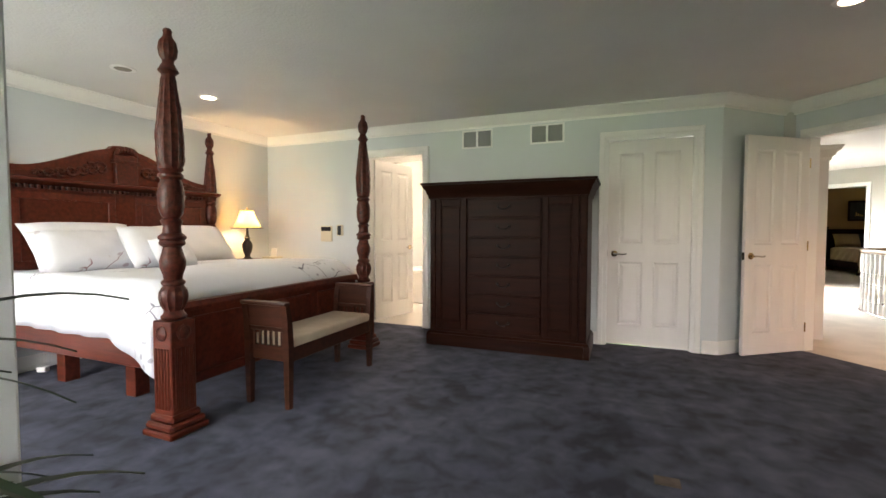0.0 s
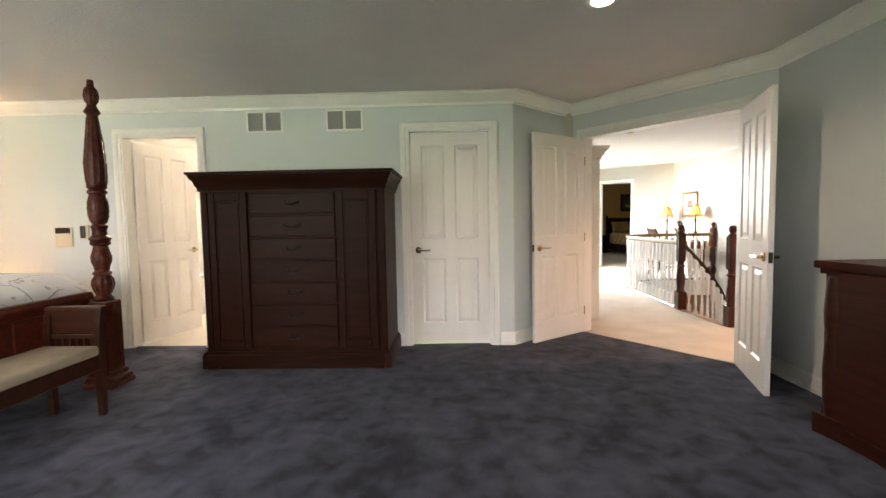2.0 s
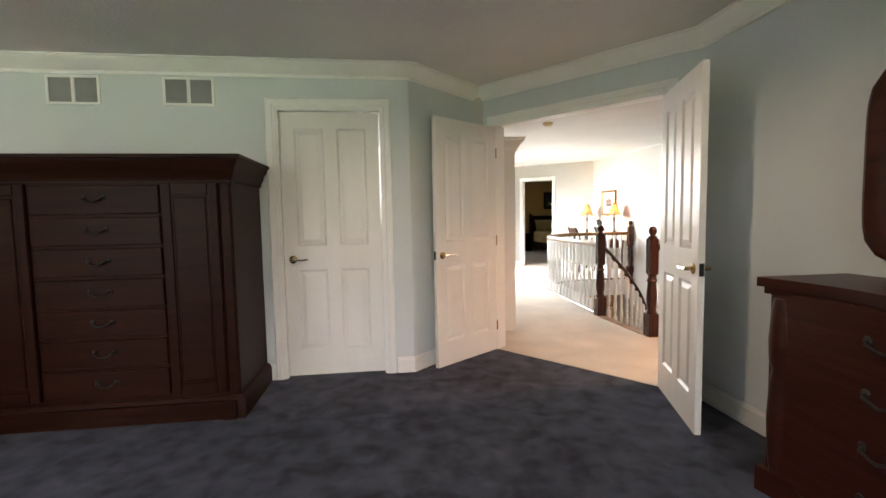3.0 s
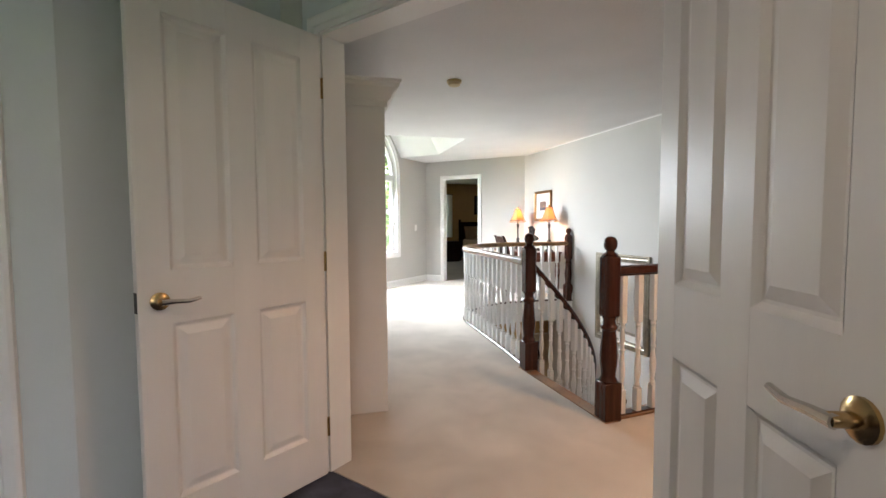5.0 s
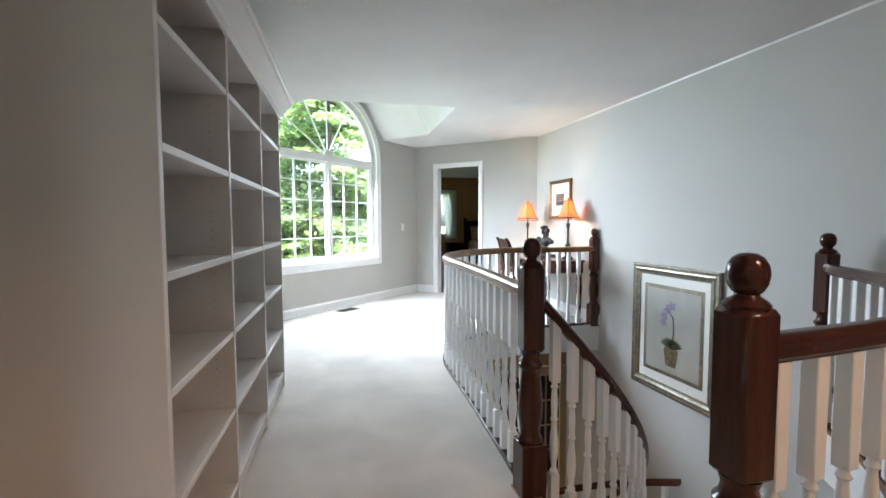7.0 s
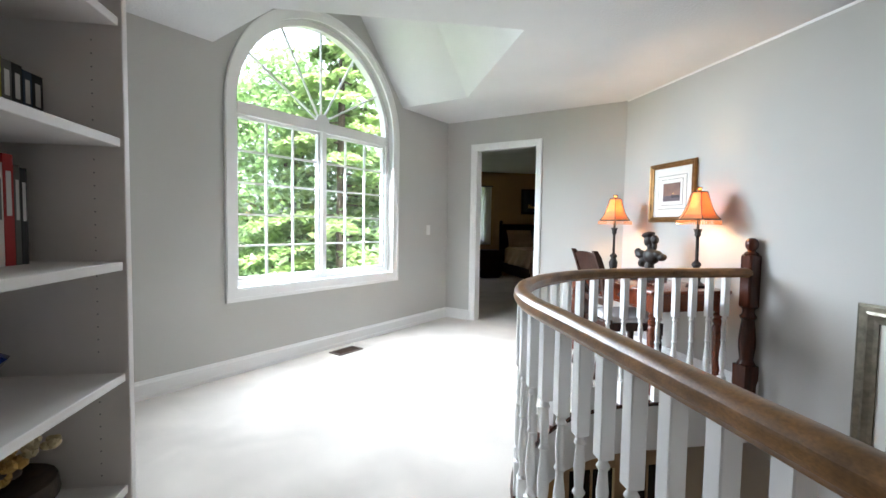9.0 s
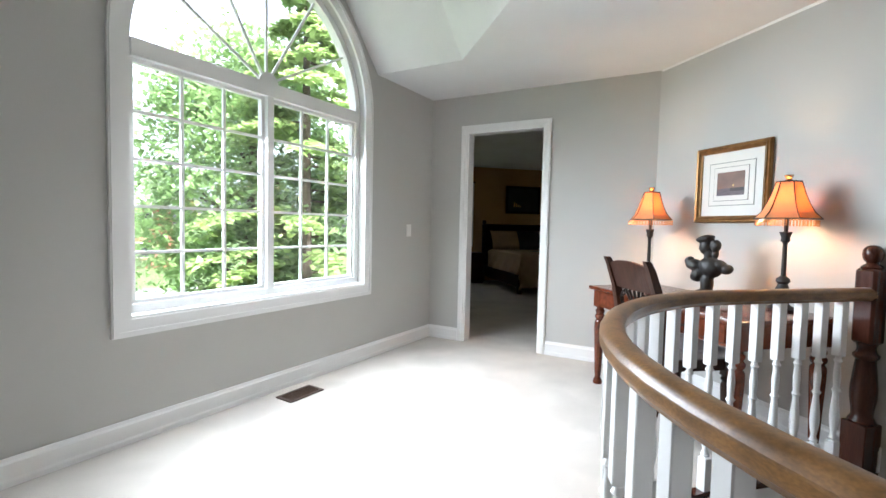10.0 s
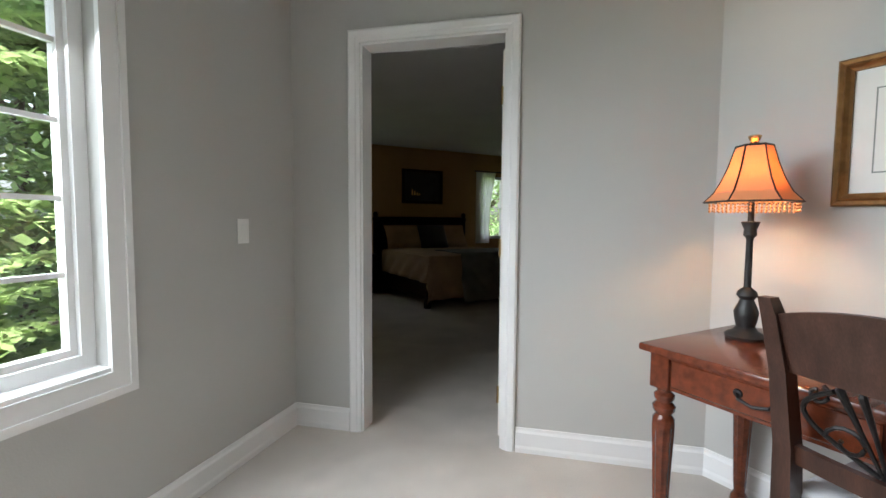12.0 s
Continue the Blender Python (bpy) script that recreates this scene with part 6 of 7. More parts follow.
p2 = framed("framed_orchid_print", pose(6.231, 9.215, 0.17, 0, 0, 93.19), 1.02, 1.21, 0.10, SILVER, "large silver framed botanical print of an orchid in a pot",
            [("mat_board", 0.88, 1.02, PAPER), ("inner_frame", 0.70, 0.84, SILVER), ("print", 0.63, 0.77, surface("grey_cream_print", (0.36, 0.35, 0.31), 0.35, 0.12, 3))])
ORCH = surface("dark_green_print", (0.05, 0.06, 0.02), 0.5, 0.4, 20)
part("print_pot", lathe([(0, 0), (0.055, 0), (0.075, 0.07), (0.085, 0.15), (0.06, 0.19), (0, 0.19)], 16, m=pose(0.0, 0.0105, -0.32) @ Matrix.Diagonal((1, 0.02, 1, 1))), surface("brown_pot_print", (0.14, 0.10, 0.05), 0.5, 0.4, 25), p2)
for k in range(12):
    a = radians(20 + k * 12.7)
    part("print_leaf", tube([(0, 0.0105, -0.15), (0.07 * math.cos(a), 0.011, -0.15 + 0.06 * math.sin(a)), (0.14 * math.cos(a), 0.0105, -0.15 + 0.10 * math.sin(a))], [0.006, 0.014, 0.003], 4), ORCH, p2)
part("print_stem", tube([(0, 0.0105, -0.15), (-0.03, 0.0105, 0.0), (-0.02, 0.0105, 0.13), (0.05, 0.0105, 0.2)], 0.005, 4), ORCH, p2)
for x, z in ((0.05, 0.20), (0.09, 0.14), (0.0, 0.24), (0.1, 0.08)):
    part("print_flower", lathe([(0, 0), (0.042, 0), (0.034, 0.001), (0, 0.0012)], 10, m=pose(x, 0.0112, z, -90), twist=lambda a, z: 1 + 0.3 * math.cos(5 * a)), surface("violet_print", (0.24, 0.21, 0.30), 0.5, 0.2, 30), p2)

# ---------------------------------------------------------------- desk
DX0, DX1, DY0, DY1, DT = 5.465, 6.06, 10.46, 11.70, 0.735
desk = thing("writing_desk", None, "red-brown wooden writing desk with fluted turned legs", "desk")
part("desktop", boxed(DX0 - 0.03, DX1, DY0 - 0.03, DY1 + 0.03, DT - 0.028, DT, 0.009, segments=2), DESK_WOOD, desk, "polished red-brown top", True)
bm = bmesh.new()
box(bm, DX0 + 0.01, DX0 + 0.03, DY0 + 0.06, DY1 - 0.06, DT - 0.15, DT - 0.028)
box(bm, DX1 - 0.05, DX1 - 0.03, DY0 + 0.06, DY1 - 0.06, DT - 0.15, DT - 0.028)
box(bm, DX0 + 0.06, DX1 - 0.06, DY0 + 0.01, DY0 + 0.03, DT - 0.15, DT - 0.028)
box(bm, DX0 + 0.06, DX1 - 0.06, DY1 - 0.03, DY1 - 0.01, DT - 0.15, DT - 0.028)
part("apron", bm, DESK_WOOD, desk)
LEG = [(0.030, 0.0), (0.034, 0.012), (0.030, 0.03), (0.020, 0.05), (0.022, 0.07), (0.030, 0.30), (0.035, 0.42), (0.036, 0.47), (0.026, 0.485), (0.036, 0.50), (0.038, 0.515), (0.026, 0.53), (0.034, 0.545), (0.034, 0.556), (0.024, 0.566), (0.028, 0.585)]
for x in (DX0 + 0.035, DX1 - 0.045):
    for y in (DY0 + 0.035, DY1 - 0.035):
        bm = lathe(fine_profile(LEG, 0.02), 32, twist=lambda a, z: 1 + (0.07 * math.cos(10 * a) if 0.08 < z < 0.46 else 0))
        box(bm, -0.036, 0.036, -0.036, 0.036, 0.58, DT - 0.028, 0.004)
        g = part("leg", bm, DESK_WOOD, desk, "fluted turned leg", True)
        g.matrix_basis = pose(x, y, 0)
for y0, y1 in ((DY0 + 0.08, (DY0 + DY1) / 2 - 0.01), ((DY0 + DY1) / 2 + 0.01, DY1 - 0.08)):
    d = part("drawer_front", boxed(DX0 - 0.004, DX0 + 0.012, y0, y1, DT - 0.135, DT - 0.04, 0.004), DESK_WOOD, desk)
    yc = (y0 + y1) / 2
    bm = tube([(DX0 - 0.005, yc - 0.05, DT - 0.078), (DX0 - 0.024, yc - 0.04, DT - 0.088), (DX0 - 0.026, yc, DT - 0.098), (DX0 - 0.024, yc + 0.04, DT - 0.088), (DX0 - 0.005, yc + 0.05, DT - 0.078)], 0.005, 8)
    for s in (-0.05, 0.05):
        lathe([(0.014, 0), (0.012, 0.004), (0.004, 0.006)], 10, bm, pose(DX0 - 0.004, yc + s, DT - 0.078, 0, -90))
    part("drawer_pull", bm, BLACK_IRON, d, "dark bail pull", True)
part("bead_moulding", sweep([(0, 0), (0.008, 0.004), (0.008, 0.012), (0, 0.016)], [(DX0 + 0.004, DY0 + 0.07, DT - 0.045), (DX0 + 0.004, DY1 - 0.07, DT - 0.045)]), DESK_WOOD, desk)

STEM = [(0.0, 0), (0.062, 0), (0.066, 0.012), (0.058, 0.022), (0.040, 0.03), (0.030, 0.045), (0.036, 0.07), (0.040, 0.10), (0.028, 0.13), (0.022, 0.145), (0.034, 0.16), (0.030, 0.175), (0.012, 0.19), (0.011, 0.36), (0.013, 0.37),
        (0.022, 0.38), (0.020, 0.40), (0.030, 0.428), (0.026, 0.43), (0.010, 0.425), (0.010, 0.50), (0, 0.502)]
BSHADE = [(0.150, 0.500), (0.118, 0.535), (0.095, 0.58), (0.076, 0.63), (0.062, 0.68), (0.056, 0.70)]
FIN = [(0.004, 0.69), (0.022, 0.705), (0.012, 0.715), (0.018, 0.724), (0.022, 0.735), (0.018, 0.738), (0, 0.738)]
for x, y in ((5.83, 11.58), (5.955, 10.66)):
    table_lamp(x, y, DT, "slim dark table lamp with amber panelled shade and bead fringe", STEM, BRONZE, BSHADE, SHADE_AMBER, 14, "lamps on the desk", 56, 6, FIN)

# bust of a bowed figure on a block
bm = boxed(-0.10, 0.10, -0.14, 0.16, 0, 0.035, 0.006)


def blob(bm, c, r, m=None, seed=0.0, rough=0.10):
    made = bmesh.ops.create_icosphere(bm, subdivisions=3, radius=1)["verts"]
    for v in made:
        k = 1 + rough * noise.noise(v.co * 2.2 + Vector((seed, 0, 0)))
        v.co = Vector((v.co.x * r[0] * k, v.co.y * r[1] * k, v.co.z * r[2] * k))
    t = Matrix.Translation(c) @ (m or Matrix())
    bmesh.ops.transform(bm, matrix=t, verts=made)


# right-hand side of the figure is -y
for y, z, ry, rz, rx, tilt, sd, ro in ((-0.005, 0.045, 0.075, 0.020, 0.075, 0, 1, 0.05), (-0.010, 0.105, 0.045, 0.085, 0.045, 4, 2, 0.05), (-0.030, 0.210, 0.086, 0.070, 0.058, 12, 3, 0.05),
                                      (-0.095, 0.228, 0.055, 0.036, 0.042, 14, 14, 0.04), (-0.145, 0.205, 0.045, 0.034, 0.036, -12, 4, 0.05), (0.085, 0.217, 0.072, 0.040, 0.05, 8, 5, 0.14), (0.128, 0.246, 0.034, 0.028, 0.036, -20, 9, 0.2),
                                      (0.058, 0.155, 0.062, 0.046, 0.05, -30, 11, 0.14), (-0.012, 0.290, 0.030, 0.050, 0.032, 8, 6, 0.02), (0.008, 0.345, 0.046, 0.056, 0.044, 24, 7, 0.03),
                                      (0.052, 0.330, 0.014, 0.012, 0.010, 0, 7, 0.0), (0.014, 0.396, 0.064, 0.028, 0.052, -10, 8, 0.10), (0.060, 0.384, 0.026, 0.012, 0.036, 20, 12, 0.05),
                                      (-0.060, 0.352, 0.036, 0.042, 0.036, 0, 10, 0.2), (-0.062, 0.300, 0.022, 0.034, 0.024, 0, 13, 0.2)):
    blob(bm, (0, y, z), (rx, ry, rz), pose(0, 0, 0, tilt), seed=sd, rough=ro)
st = part("bust_statue", bm, BRONZE, None, "", True)
st.matrix_basis = pose(5.84, 11.06, DT, 0, 0, 20) @ Matrix.Diagonal((0.93, 0.82, 0.95, 1))
rm = st.modifiers.new("fuse", "REMESH")
rm.mode, rm.voxel_size, rm.use_smooth_shade = "VOXEL", 0.0045, True
smo = st.modifiers.new("blend", "SMOOTH")
smo.factor, smo.iterations = 0.6, 9
tagged(st, "dark bronze bust with bowed head on a block", "statue")

# ---------------------------------------------------------------- desk chair
ch = thing("desk_chair", pose(5.585, 11.018, 0, 0, 0, 86), "dark wooden chair with wrought-iron scroll back and pale seat", "chair")
# local: x across, -y is the way the sitter faces reversed: the back stands at y = +0.2
for x in (-0.205, 0.205):
    bm = bmesh.new()
    rows = []
    for z, y, w in ((0, 0.30, 0.019), (0.2, 0.25, 0.021), (0.42, 0.215, 0.023), (0.6, 0.225, 0.021), (0.8, 0.265, 0.019), (0.94, 0.315, 0.017), (0.985, 0.34, 0.014)):
        rows.append([bm.verts.new((x + sx * w, y + sy * w * 1.25, z)) for sx, sy in ((-1, -1), (1, -1), (1, 1), (-1, 1))])
    for a, b in zip(rows, rows[1:]):
        for j in range(4):
            bm.faces.new((a[j], a[(j + 1) % 4], b[(j + 1) % 4], b[j]))
    bm.faces.new(rows[-1])
    bm.faces.new(rows[0][::-1])
    part("back_post", bm, CHAIR_WOOD, ch)
    bm = lathe([(0.018, 0), (0.024, 0.02), (0.026, 0.2), (0.03, 0.28), (0.022, 0.30), (0.032, 0.315), (0.024, 0.33), (0.028, 0.34)], 14)
    box(bm, -0.026, 0.026, -0.026, 0.026, 0.335, 0.43, 0.003)
    g = part("front_leg", bm, CHAIR_WOOD, ch, "", True)
    g.matrix_basis = pose(x, -0.195, 0)
    part("side_stretcher", tube([(x, -0.19, 0.16), (x, 0.25, 0.19)], 0.010, 8), CHAIR_WOOD, ch)
    part("side_apron", boxed(x - 0.012, x + 0.012, -0.17, 0.20, 0.37, 0.43), CHAIR_WOOD, ch)
part("cross_stretcher", tube([(-0.205, 0.03, 0.175), (0.205, 0.03, 0.175)], 0.010, 8), CHAIR_WOOD, ch)
part("back_stretcher", tube([(-0.205, 0.24, 0.24), (0.205, 0.24, 0.24)], 0.010, 8), CHAIR_WOOD, ch)
part("front_apron", boxed(-0.18, 0.18, -0.21, -0.185, 0.37, 0.43), CHAIR_WOOD, ch)
part("back_apron", boxed(-0.185, 0.185, 0.20, 0.225, 0.37, 0.43), CHAIR_WOOD, ch)
part("seat", boxed(-0.215, 0.215, -0.225, 0.195, 0.43, 0.485, 0.022, segments=3), SEAT_CLOTH, ch, "pale upholstered seat", True)


def back_y(z):
    return 0.225 + 0.09 * ((z - 0.6) / 0.34) ** 1.6 if z > 0.6 else 0.217


for z0, z1, cr in ((0.80, 0.945, 0.03), (0.56, 0.61, 0.0)):
    bm = bmesh.new()
    rows = []
    for i in range(21):
        u = i / 10 - 1
        dy = 0.022 * (1 - u * u)
        rows.append([bm.verts.new((u * 0.192, back_y(z) + dy + d, z + (cr * (1 - u * u) if z == z1 else 0))) for z, d in ((z0, -0.011), (z0, 0.011), (z1, 0.011), (z1, -0.011))])
    for a, b in zip(rows, rows[1:]):
        for j in range(4):
            bm.faces.new((a[j], a[(j + 1) % 4], b[(j + 1) % 4], b[j]))
    bm.faces.new(rows[0])
    bm.faces.new(rows[-1])
    part("top_rail" if z0 > 0.7 else "lower_rail", bm, CHAIR_WOOD, ch)
for s in (-1, 1):
    pts = [(s * (0.02 + 0.14 * math.sin(t * 2.6)), back_y(0.61 + 0.2 * t) + 0.014, 0.615 + 0.17 * t) for t in [i / 14 for i in range(15)]]
    part("iron_scroll", tube(pts, 0.006, 7), BLACK_IRON, ch, "wrought-iron scroll")
    pts = [(s * (0.075 + 0.045 * (1 - i / 20) * math.cos(i * 0.45)), back_y(0.69) + 0.014, 0.665 + 0.04 * (1 - i / 20) * math.sin(i * 0.45)) for i in range(16)]
    part("iron_scroll", tube(pts, 0.005, 7), BLACK_IRON, ch, "wrought-iron scroll")
    pts = [(s * (0.13 + 0.025 * (1 - i / 20) * math.cos(i * 0.45 + 2)), back_y(0.76) + 0.014, 0.765 + 0.025 * (1 - i / 20) * math.sin(i * 0.45 + 2)) for i in range(14)]
    part("iron_scroll", tube(pts, 0.005, 7), BLACK_IRON, ch, "wrought-iron scroll")
for s in (-0.085, -0.045, 0, 0.045, 0.085):
    part("iron_rod", tube([(s * 0.15, back_y(0.62) + 0.014, 0.612), (s * 0.6, back_y(0.7) + 0.014, 0.70), (s, back_y(0.79) + 0.014, 0.79), (s, back_y(0.8) + 0.014, 0.80)], [0.004, 0.005, 0.009, 0.003], 7), BLACK_IRON, ch)

# ---------------------------------------------------------------- far bedroom
BEDM = pose(7.48, 16.76, 0, 0, 0, 180)
bed2 = thing("far_bed", BEDM, "dark wooden bed with tan and dark pillows in the far room", "bed")
TANC = surface("tan_bedspread", (0.42, 0.28, 0.16), 0.9, 0.12, 5, 0.3, 120)
GREYC = surface("grey_throw", (0.20, 0.205, 0.17), 0.9, 0.25, 4, 0.3, 120)
bm = boxed(-0.82, 0.82, -1.06, -1.02, 0.2, 1.16, 0.012)
box(bm, -0.84, 0.84, -1.075, -1.005, 1.155, 1.225, 0.02)
part("headboard", bm, MAHOGANY, bed2)
for x in (-0.86, 0.86):
    part("bed_post", lathe([(0.04, 0), (0.04, 1.16), (0.055, 1.18), (0.055, 1.20), (0.03, 1.22), (0.045, 1.26), (0.03, 1.30), (0, 1.31)], 14, m=Matrix.Translation((x, -1.03, 0))), MAHOGANY, bed2, "", True)
    part("side_rail", boxed(x * 0.98 - 0.02, x * 0.98 + 0.02, -1.0, 0.92, 0.12, 0.34, 0.006), MAHOGANY, bed2)
    part("foot_leg", boxed(x * 0.96 - 0.035, x * 0.96 + 0.035, 0.84, 0.91, 0.0, 0.12), MAHOGANY, bed2)
part("mattress", boxed(-0.79, 0.79, -0.99, 0.90, 0.30, 0.68, 0.06, segments=3), TANC, bed2, "", True)


def draped(x0, x1, y0, y1, hw, foot, top, low, name, material, label):
    """Cloth over the mattress, falling past its sides and its foot."""
    bm = bmesh.new()
    g = []
    nx, ny = 56, 60
    for i in range(nx + 1):
        row = []
        for j in range(ny + 1):
            a, b = x0 + (x1 - x0) * i / nx, y0 + (y1 - y0) * j / ny
            dx, dy = max(0.0, abs(a) - hw), max(0.0, b - foot)
            fall = (dx ** 3 + dy ** 3) ** (1 / 3)
            fold = 0.022 * math.sin(a * 21 + b * 17) * min(1, fall / 0.3)
            z = max(low, top - fall + 0.008 * noise.noise(Vector((a * 3, b * 3, hw))))
            row.append(bm.verts.new((math.copysign(min(abs(a), hw + 0.10 * dx), a) + (fold if dx else 0), min(b, foot + 0.12 * dy) + (fold if dy else 0), z)))
        g.append(row)
    for i in range(nx):
        for j in range(ny):
            bm.faces.new((g[i][j], g[i + 1][j], g[i + 1][j + 1], g[i][j + 1]))
    ob = part(name, bm, material, bed2, label, True)
    ob.modifiers.new("cloth", "SOLIDIFY").thickness = 0.012


draped(-1.20, 1.20, -0.62, 1.52, 0.84, 0.94, 0.705, 0.06, "bedspread", TANC, "tan bedspread hanging over the sides")
draped(-1.50, 0.36, 0.20, 1.62, 0.865, 0.965, 0.73, 0.03, "throw", GREYC, "grey-green throw")
for x, mat, w in ((-0.40, TANC, 0.74), (0.40, TANC, 0.74), (-0.02, BLACK_PLASTIC, 0.52)):
    pillow("pillow", w, 0.44, 0.18, BEDM @ pose(x, -0.80 + (0.17 if mat is BLACK_PLASTIC else 0), 0.89, 62, 0, 180), mat, "tan pillow on the far bed" if mat is TANC else "dark cushion on the far bed", None, x * 3)
fp = framed("far_painting", pose(7.52, FY, 1.765, 0, 0, 180), 0.80, 0.60, 0.05, MAHOGANY, "dark framed painting with small amber flame shapes above the far bed", [("canvas", 0.70, 0.50, surface("dark_canvas", (0.03, 0.03, 0.03), 0.4, 0.3))])
# four amber flame-shaped pieces on the dark canvas
for x, h in ((0.07, 0.13), (0.02, 0.10), (-0.03, 0.07), (-0.07, 0.045)):
    part("painted_flame", lathe([(0, 0), (0.018, 0.015), (0.012, h * 0.6), (0, h)], 8, m=pose(x + 0.13, 0.006, -0.16) @ Matrix.Diagonal((1, 0.1, 1, 1))), surface("flame_paint", (0.9, 0.62, 0.2), 0.5, 0.1), fp)
LACE = shade_cloth("white_lace", (0.85, 0.85, 0.83), 0.7)
for cx, hw, side in ((9.29, 0.56, 1), (5.75, 0.50, -1)):
    wd = thing("window_far_bedroom", pose(cx, FY, 0, 0, 0, 180), "far bedroom window with lace curtain", "window", "", "structure")
    bm = bmesh.new()
    for a in ((-hw, -hw + 0.05, 0.82, 2.02), (hw - 0.05, hw, 0.82, 2.02), (-hw + 0.05, hw - 0.05, 0.82, 0.87), (-hw + 0.05, hw - 0.05, 1.97, 2.02), (-0.02, 0.02, 0.87, 1.97)):
        box(bm, a[0], a[1], -0.10, 0.012, a[2], a[3])
    part("window_frame", bm, TRIM, wd)
    for k in range(1, 4):
        part("muntin", boxed(-hw + 0.05, hw - 0.05, -0.06, -0.045, 0.87 + k * 0.275 - 0.008, 0.87 + k * 0.275 + 0.008), TRIM, wd)
    part("curtain_rod", tube([(-hw - 0.15, 0.07, 2.10), (hw + 0.15, 0.07, 2.10)], 0.012, 8), BLACK_IRON, wd)
    bm = bmesh.new()
    n = 40
    cols = []
    for i in range(n + 1):
        u = i / n
        col = []
        for k in range(9):
            z = 2.09 - 1.35 * k / 8
            w = 0.46 - 0.14 * math.sin(min(1, k / 6) * math.pi * 0.5)
            col.append(bm.verts.new((side * (hw + 0.12 - u * w), 0.07 + 0.022 * math.sin(i * 1.4), z)))
        cols.append(col)
    for a, b in zip(cols, cols[1:]):
        for k in range(8):
            bm.faces.new((a[k], a[k + 1], b[k + 1], b[k]))
    part("lace_curtain", bm, LACE, wd, "gathered white lace curtain", True)
nt = thing("far_nightstand", pose(6.27, 17.58, 0, 0, 0, 180), "dark nightstand beside the far bed", "nightstand")
part("body", boxed(-0.22, 0.22, -0.2, 0.2, 0.0, 0.60, 0.005), MAHOGANY, nt)
part("top", boxed(-0.24, 0.24, -0.22, 0.22, 0.60, 0.625, 0.006), MAHOGANY, nt)
part("drawer_front", boxed(-0.19, 0.19, 0.2, 0.212, 0.35, 0.56, 0.004), MAHOGANY, nt)

# ---------------------------------------------------------------- outdoors
GZ = -2.95
tagged(part("ground", slab([(-400, -300), (400, -300), (400, 500), (-400, 500)], GZ - 0.3, GZ), surface("lawn_grass", (0.09, 0.15, 0.035), 0.95, 0.35, 0.6, 0.6, 30, fine=0.4)), "mown lawn round the house", "lawn", "", "structure")
rd = slab([(-60, 21.5), (60, 43), (60, 50), (-60, 28.5)], GZ, GZ + 0.02)
tagged(part("road", rd, surface("pale_asphalt", (0.22, 0.22, 0.22), 0.9, 0.15, 2, 0.3, 60)), "pale asphalt street beyond the lawn", "road", "", "structure")
dv = slab([(-8, 12), (-2.5, 12), (-6.5, 31), (-12, 30)], GZ, GZ + 0.015)
tagged(part("driveway", dv, surface("pale_concrete", (0.42, 0.41, 0.39), 0.9, 0.1, 2, 0.3, 60)), "pale concrete driveway", "driveway", "", "structure")


def leaf_mat(name, color):
    mat, n, l, b = principled(name)
    geo = n.new("ShaderNodeNewGeometry")
    ramp = n.new("ShaderNodeValToRGB")
    for e, k in zip(ramp.color_ramp.elements, (0.85, 1.2)):
        e.color = (*[c * k for c in color], 1)
    l.new(geo.outputs["Random Per Island"], ramp.inputs[0])
    l.new(ramp.outputs[0], b.inputs["Base Color"])
    b.inputs["Roughness"].default_value = 0.5
    tr = n.new("ShaderNodeBsdfTranslucent")
    l.new(ramp.outputs[0], tr.inputs[0])
    mix = n.new("ShaderNodeMixShader")
    mix.inputs[0].default_value = 0.5
    l.new(b.outputs[0], mix.inputs[1])
    l.new(tr.outputs[0], mix.inputs[2])
    l.new(mix.outputs[0], n["Material Output"].inputs[0])
    return mat


MAPLE = leaf_mat("maple_leaf", (0.25, 0.37, 0.15))
SPRUCE = leaf_mat("fir_needle", (0.34, 0.45, 0.18))
BARK = surface("grey_bark", (0.08, 0.06, 0.045), 0.95, 0.35, 14, 0.8, 30, stretch=(1, 1, 0.3))


def leaves(points, size, seed, flat=0.5):
    """Many small leaf blades at the given places, as one mesh."""
    g = np.random.default_rng(seed)
    n = len(points)
    P = np.asarray(points)
    a = g.uniform(0, 2 * np.pi, n)
    tilt = g.normal(0, flat, n)
    L = size * g.uniform(0.7, 1.3, n)
    d = np.stack([np.cos(a) * np.cos(tilt), np.sin(a) * np.cos(tilt), np.sin(tilt) - 0.25], 1)
    s = np.stack([-np.sin(a), np.cos(a), g.normal(0, 0.35, n)], 1) * 0.38
    V = np.empty((n, 4, 3))
    V[:, 0] = P
    V[:, 1] = P + (d * 0.5 + s) * L[:, None]
    V[:, 2] = P + d * L[:, None]
    V[:, 3] = P + (d * 0.5 - s) * L[:, None]
    me = bpy.data.meshes.new("crown")
    me.from_pydata(V.reshape(-1, 3).tolist(), [], np.arange(n * 4).reshape(-1, 4).tolist())
    return me


def crown(parent, pts, size, seed, mat, label, flat=0.5):
    me = leaves(pts, size, seed, flat)
    me.materials.append(mat)
    ob = new("crown", me)
    ob.parent = parent
    ob["label"], ob["kind"] = label, "stuff"


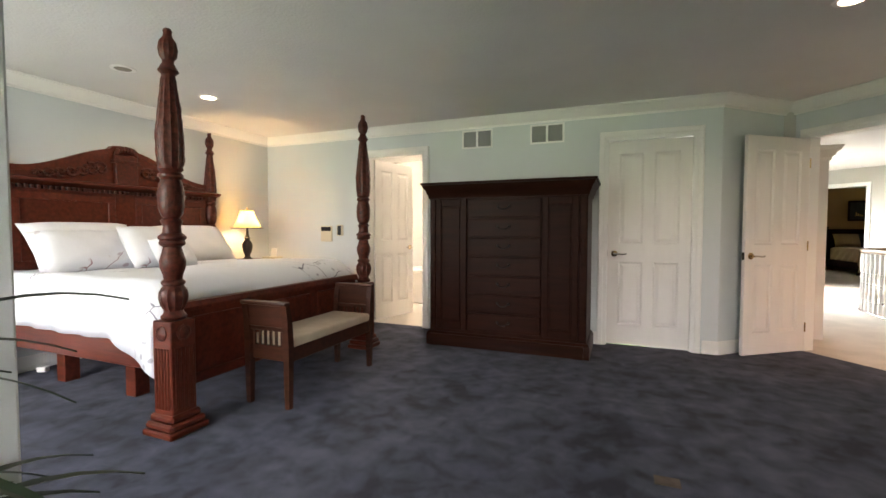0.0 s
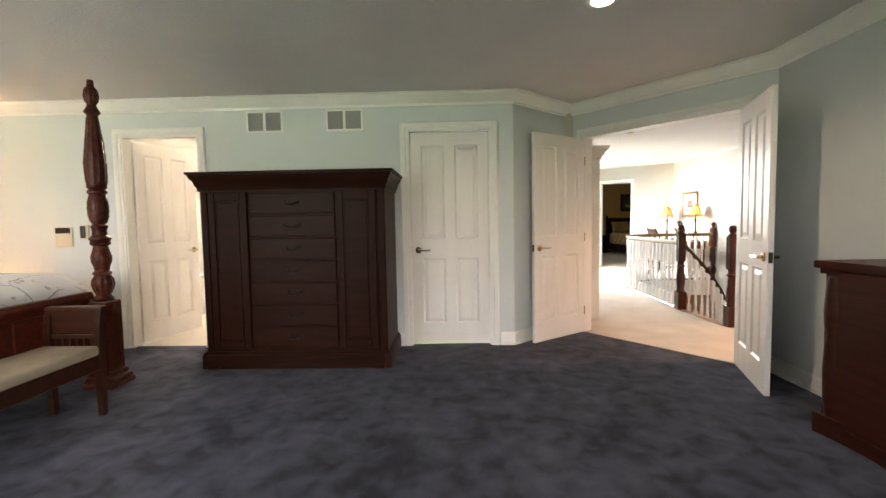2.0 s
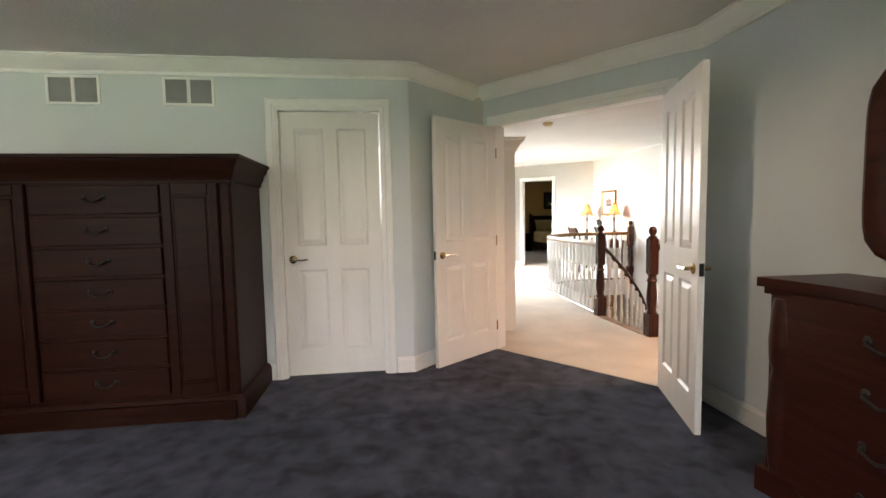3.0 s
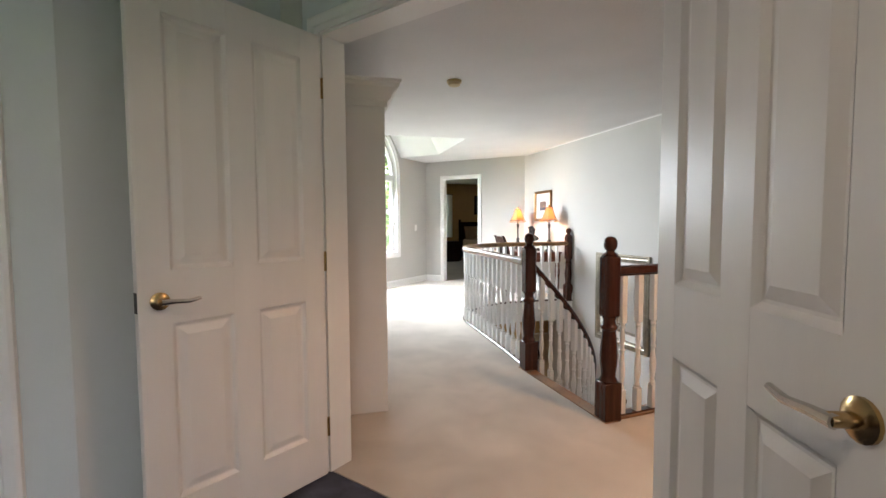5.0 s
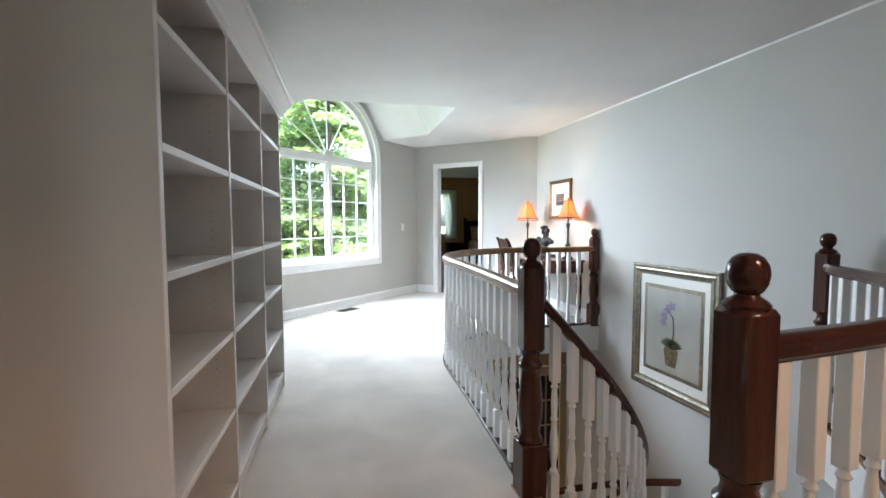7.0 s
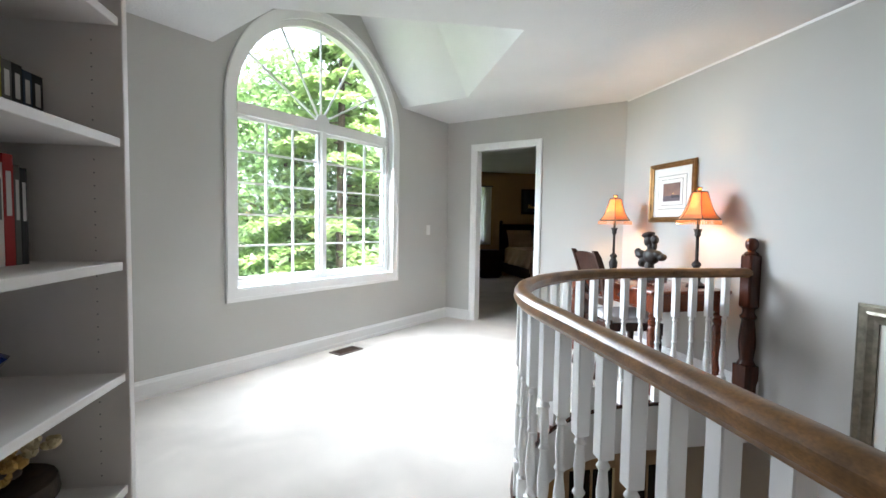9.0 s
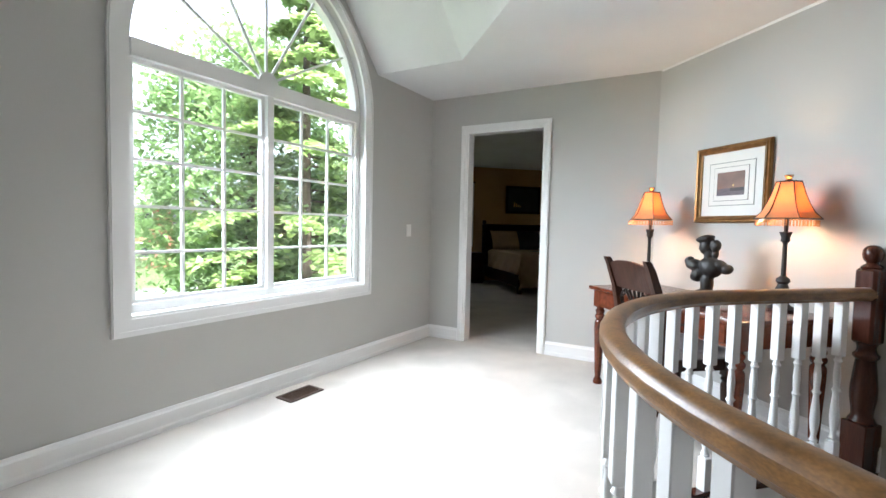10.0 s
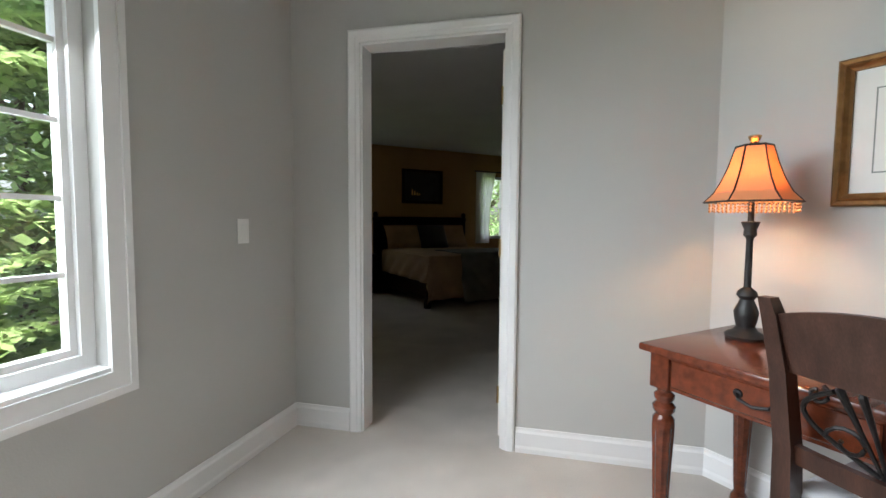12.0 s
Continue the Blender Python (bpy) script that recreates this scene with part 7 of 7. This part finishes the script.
def maple(x, y, height, radius, seed, count=20000):
    g = np.random.default_rng(seed)
    t = thing("maple_tree", pose(x, y, GZ), "leafy green maple tree outside the window", "tree", "trees outside")
    part("trunk", tube([(0, 0, 0), (0.05, 0, height * 0.25), (0.0, 0.06, height * 0.55), (0.05, 0, height * 0.85)], [0.2, 0.15, 0.1, 0.03], 10), BARK, t)
    pts = []
    for k in range(16):
        a, h = g.uniform(0, 6.28), height * g.uniform(0.22, 0.8)
        r = radius * g.uniform(0.6, 0.95) * (1 - 0.5 * abs(h / height - 0.5))
        end = (r * math.cos(a), r * math.sin(a), h + r * 0.35)
        part("limb", tube([(0, 0, h * 0.85), (end[0] * 0.5, end[1] * 0.5, h + r * 0.1), end], [0.06, 0.035, 0.012], 6), BARK, t)
    for c in range(260):
        u, v, w = g.normal(size=3)
        q = np.array([u, v, w]) / math.sqrt(u * u + v * v + w * w) * g.uniform(0.5, 1.0) ** 0.5
        c0 = np.array([0, 0, height * 0.56]) + q * np.array([radius, radius, height * 0.46])
        k = count // 260
        pts.append(c0 + g.normal(0, 1, (k, 3)) * np.array([0.34, 0.34, 0.22]) * radius / 2.2)
    crown(t, np.concatenate(pts), 0.13, seed, MAPLE, "dense green maple leaves")


def fir(x, y, height, radius, seed):
    g = np.random.default_rng(seed)
    t = thing("fir_tree", pose(x, y, GZ), "light green conifer with drooping layered boughs", "tree", "trees outside")
    part("trunk", tube([(0, 0, 0), (0, 0, height)], [0.18, 0.02], 10), BARK, t)
    pts = []
    for k in range(120):
        h = height * (0.06 + 0.92 * (k + g.uniform()) / 120)
        a = g.uniform(0, 6.28)
        r = radius * (1 - h / height) ** 0.8 * g.uniform(0.75, 1.1) + 0.15
        m = 230
        u = g.uniform(0.12, 1, m) ** 0.7
        side = g.normal(0, 0.16, m) * (0.4 + u) * r * 0.6
        X = u * r * math.cos(a) - side * math.sin(a)
        Y = u * r * math.sin(a) + side * math.cos(a)
        Z = h - 0.28 * r * u ** 2 + 0.12 * r * u + g.normal(0, 0.035, m)
        pts.append(np.stack([X, Y, Z], 1))
        if k % 3 == 0:
            part("limb", tube([(0, 0, h), (0.5 * r * math.cos(a), 0.5 * r * math.sin(a), h - 0.01 * r), (r * 0.95 * math.cos(a), r * 0.95 * math.sin(a), h - 0.17 * r)], [0.03, 0.018, 0.006], 5), BARK, t)
    crown(t, np.concatenate(pts), 0.15, seed, SPRUCE, "soft drooping green needles", 0.3)


fir(2.9, 18.4, 10.5, 2.7, 3)
maple(1.5, 20.2, 8.4, 2.15, 5, 36000)
maple(-5.6, 27.5, 5.4, 1.8, 6)
fir(5.8, 25.5, 10.5, 2.6, 8)
maple(14.2, 25.6, 8.0, 2.9, 15)
maple(-12.0, 26.0, 6.5, 2.6, 9)
maple(-19.0, 36.0, 9.0, 4.0, 12)
hs = thing("brick_house", pose(-17.5, 52.0, GZ, 0, 0, 25), "red brick house with pale roof across the street", "house")
BRICK = surface("red_brick", (0.30, 0.12, 0.08), 0.9, 0.2, 4, 0.3, 20)
part("wall", boxed(-6, 6, -4, 4, 0, 5.2), BRICK, hs)
bm = bmesh.new()
q = [bm.verts.new(p) for p in ((-6.5, -4.5, 5.1), (6.5, -4.5, 5.1), (6.5, 4.5, 5.1), (-6.5, 4.5, 5.1), (-6.5, 0, 8.0), (6.5, 0, 8.0))]
for f in ((0, 1, 5, 4), (2, 3, 4, 5), (0, 4, 3), (1, 2, 5), (0, 3, 2, 1)):
    bm.faces.new([q[i] for i in f])
part("roof", bm, surface("grey_shingle", (0.25, 0.24, 0.23), 0.9, 0.15, 4), hs)
for x in (-4, -1.5, 1.5, 4):
    for z in (0.9, 3.4):
        w = part("window", boxed(x - 0.6, x + 0.6, -4.06, -3.99, z, z + 1.3), TRIM, hs)
        part("pane", boxed(x - 0.52, x + 0.52, -4.08, -4.05, z + 0.08, z + 1.22), DARK_GLASS, w)
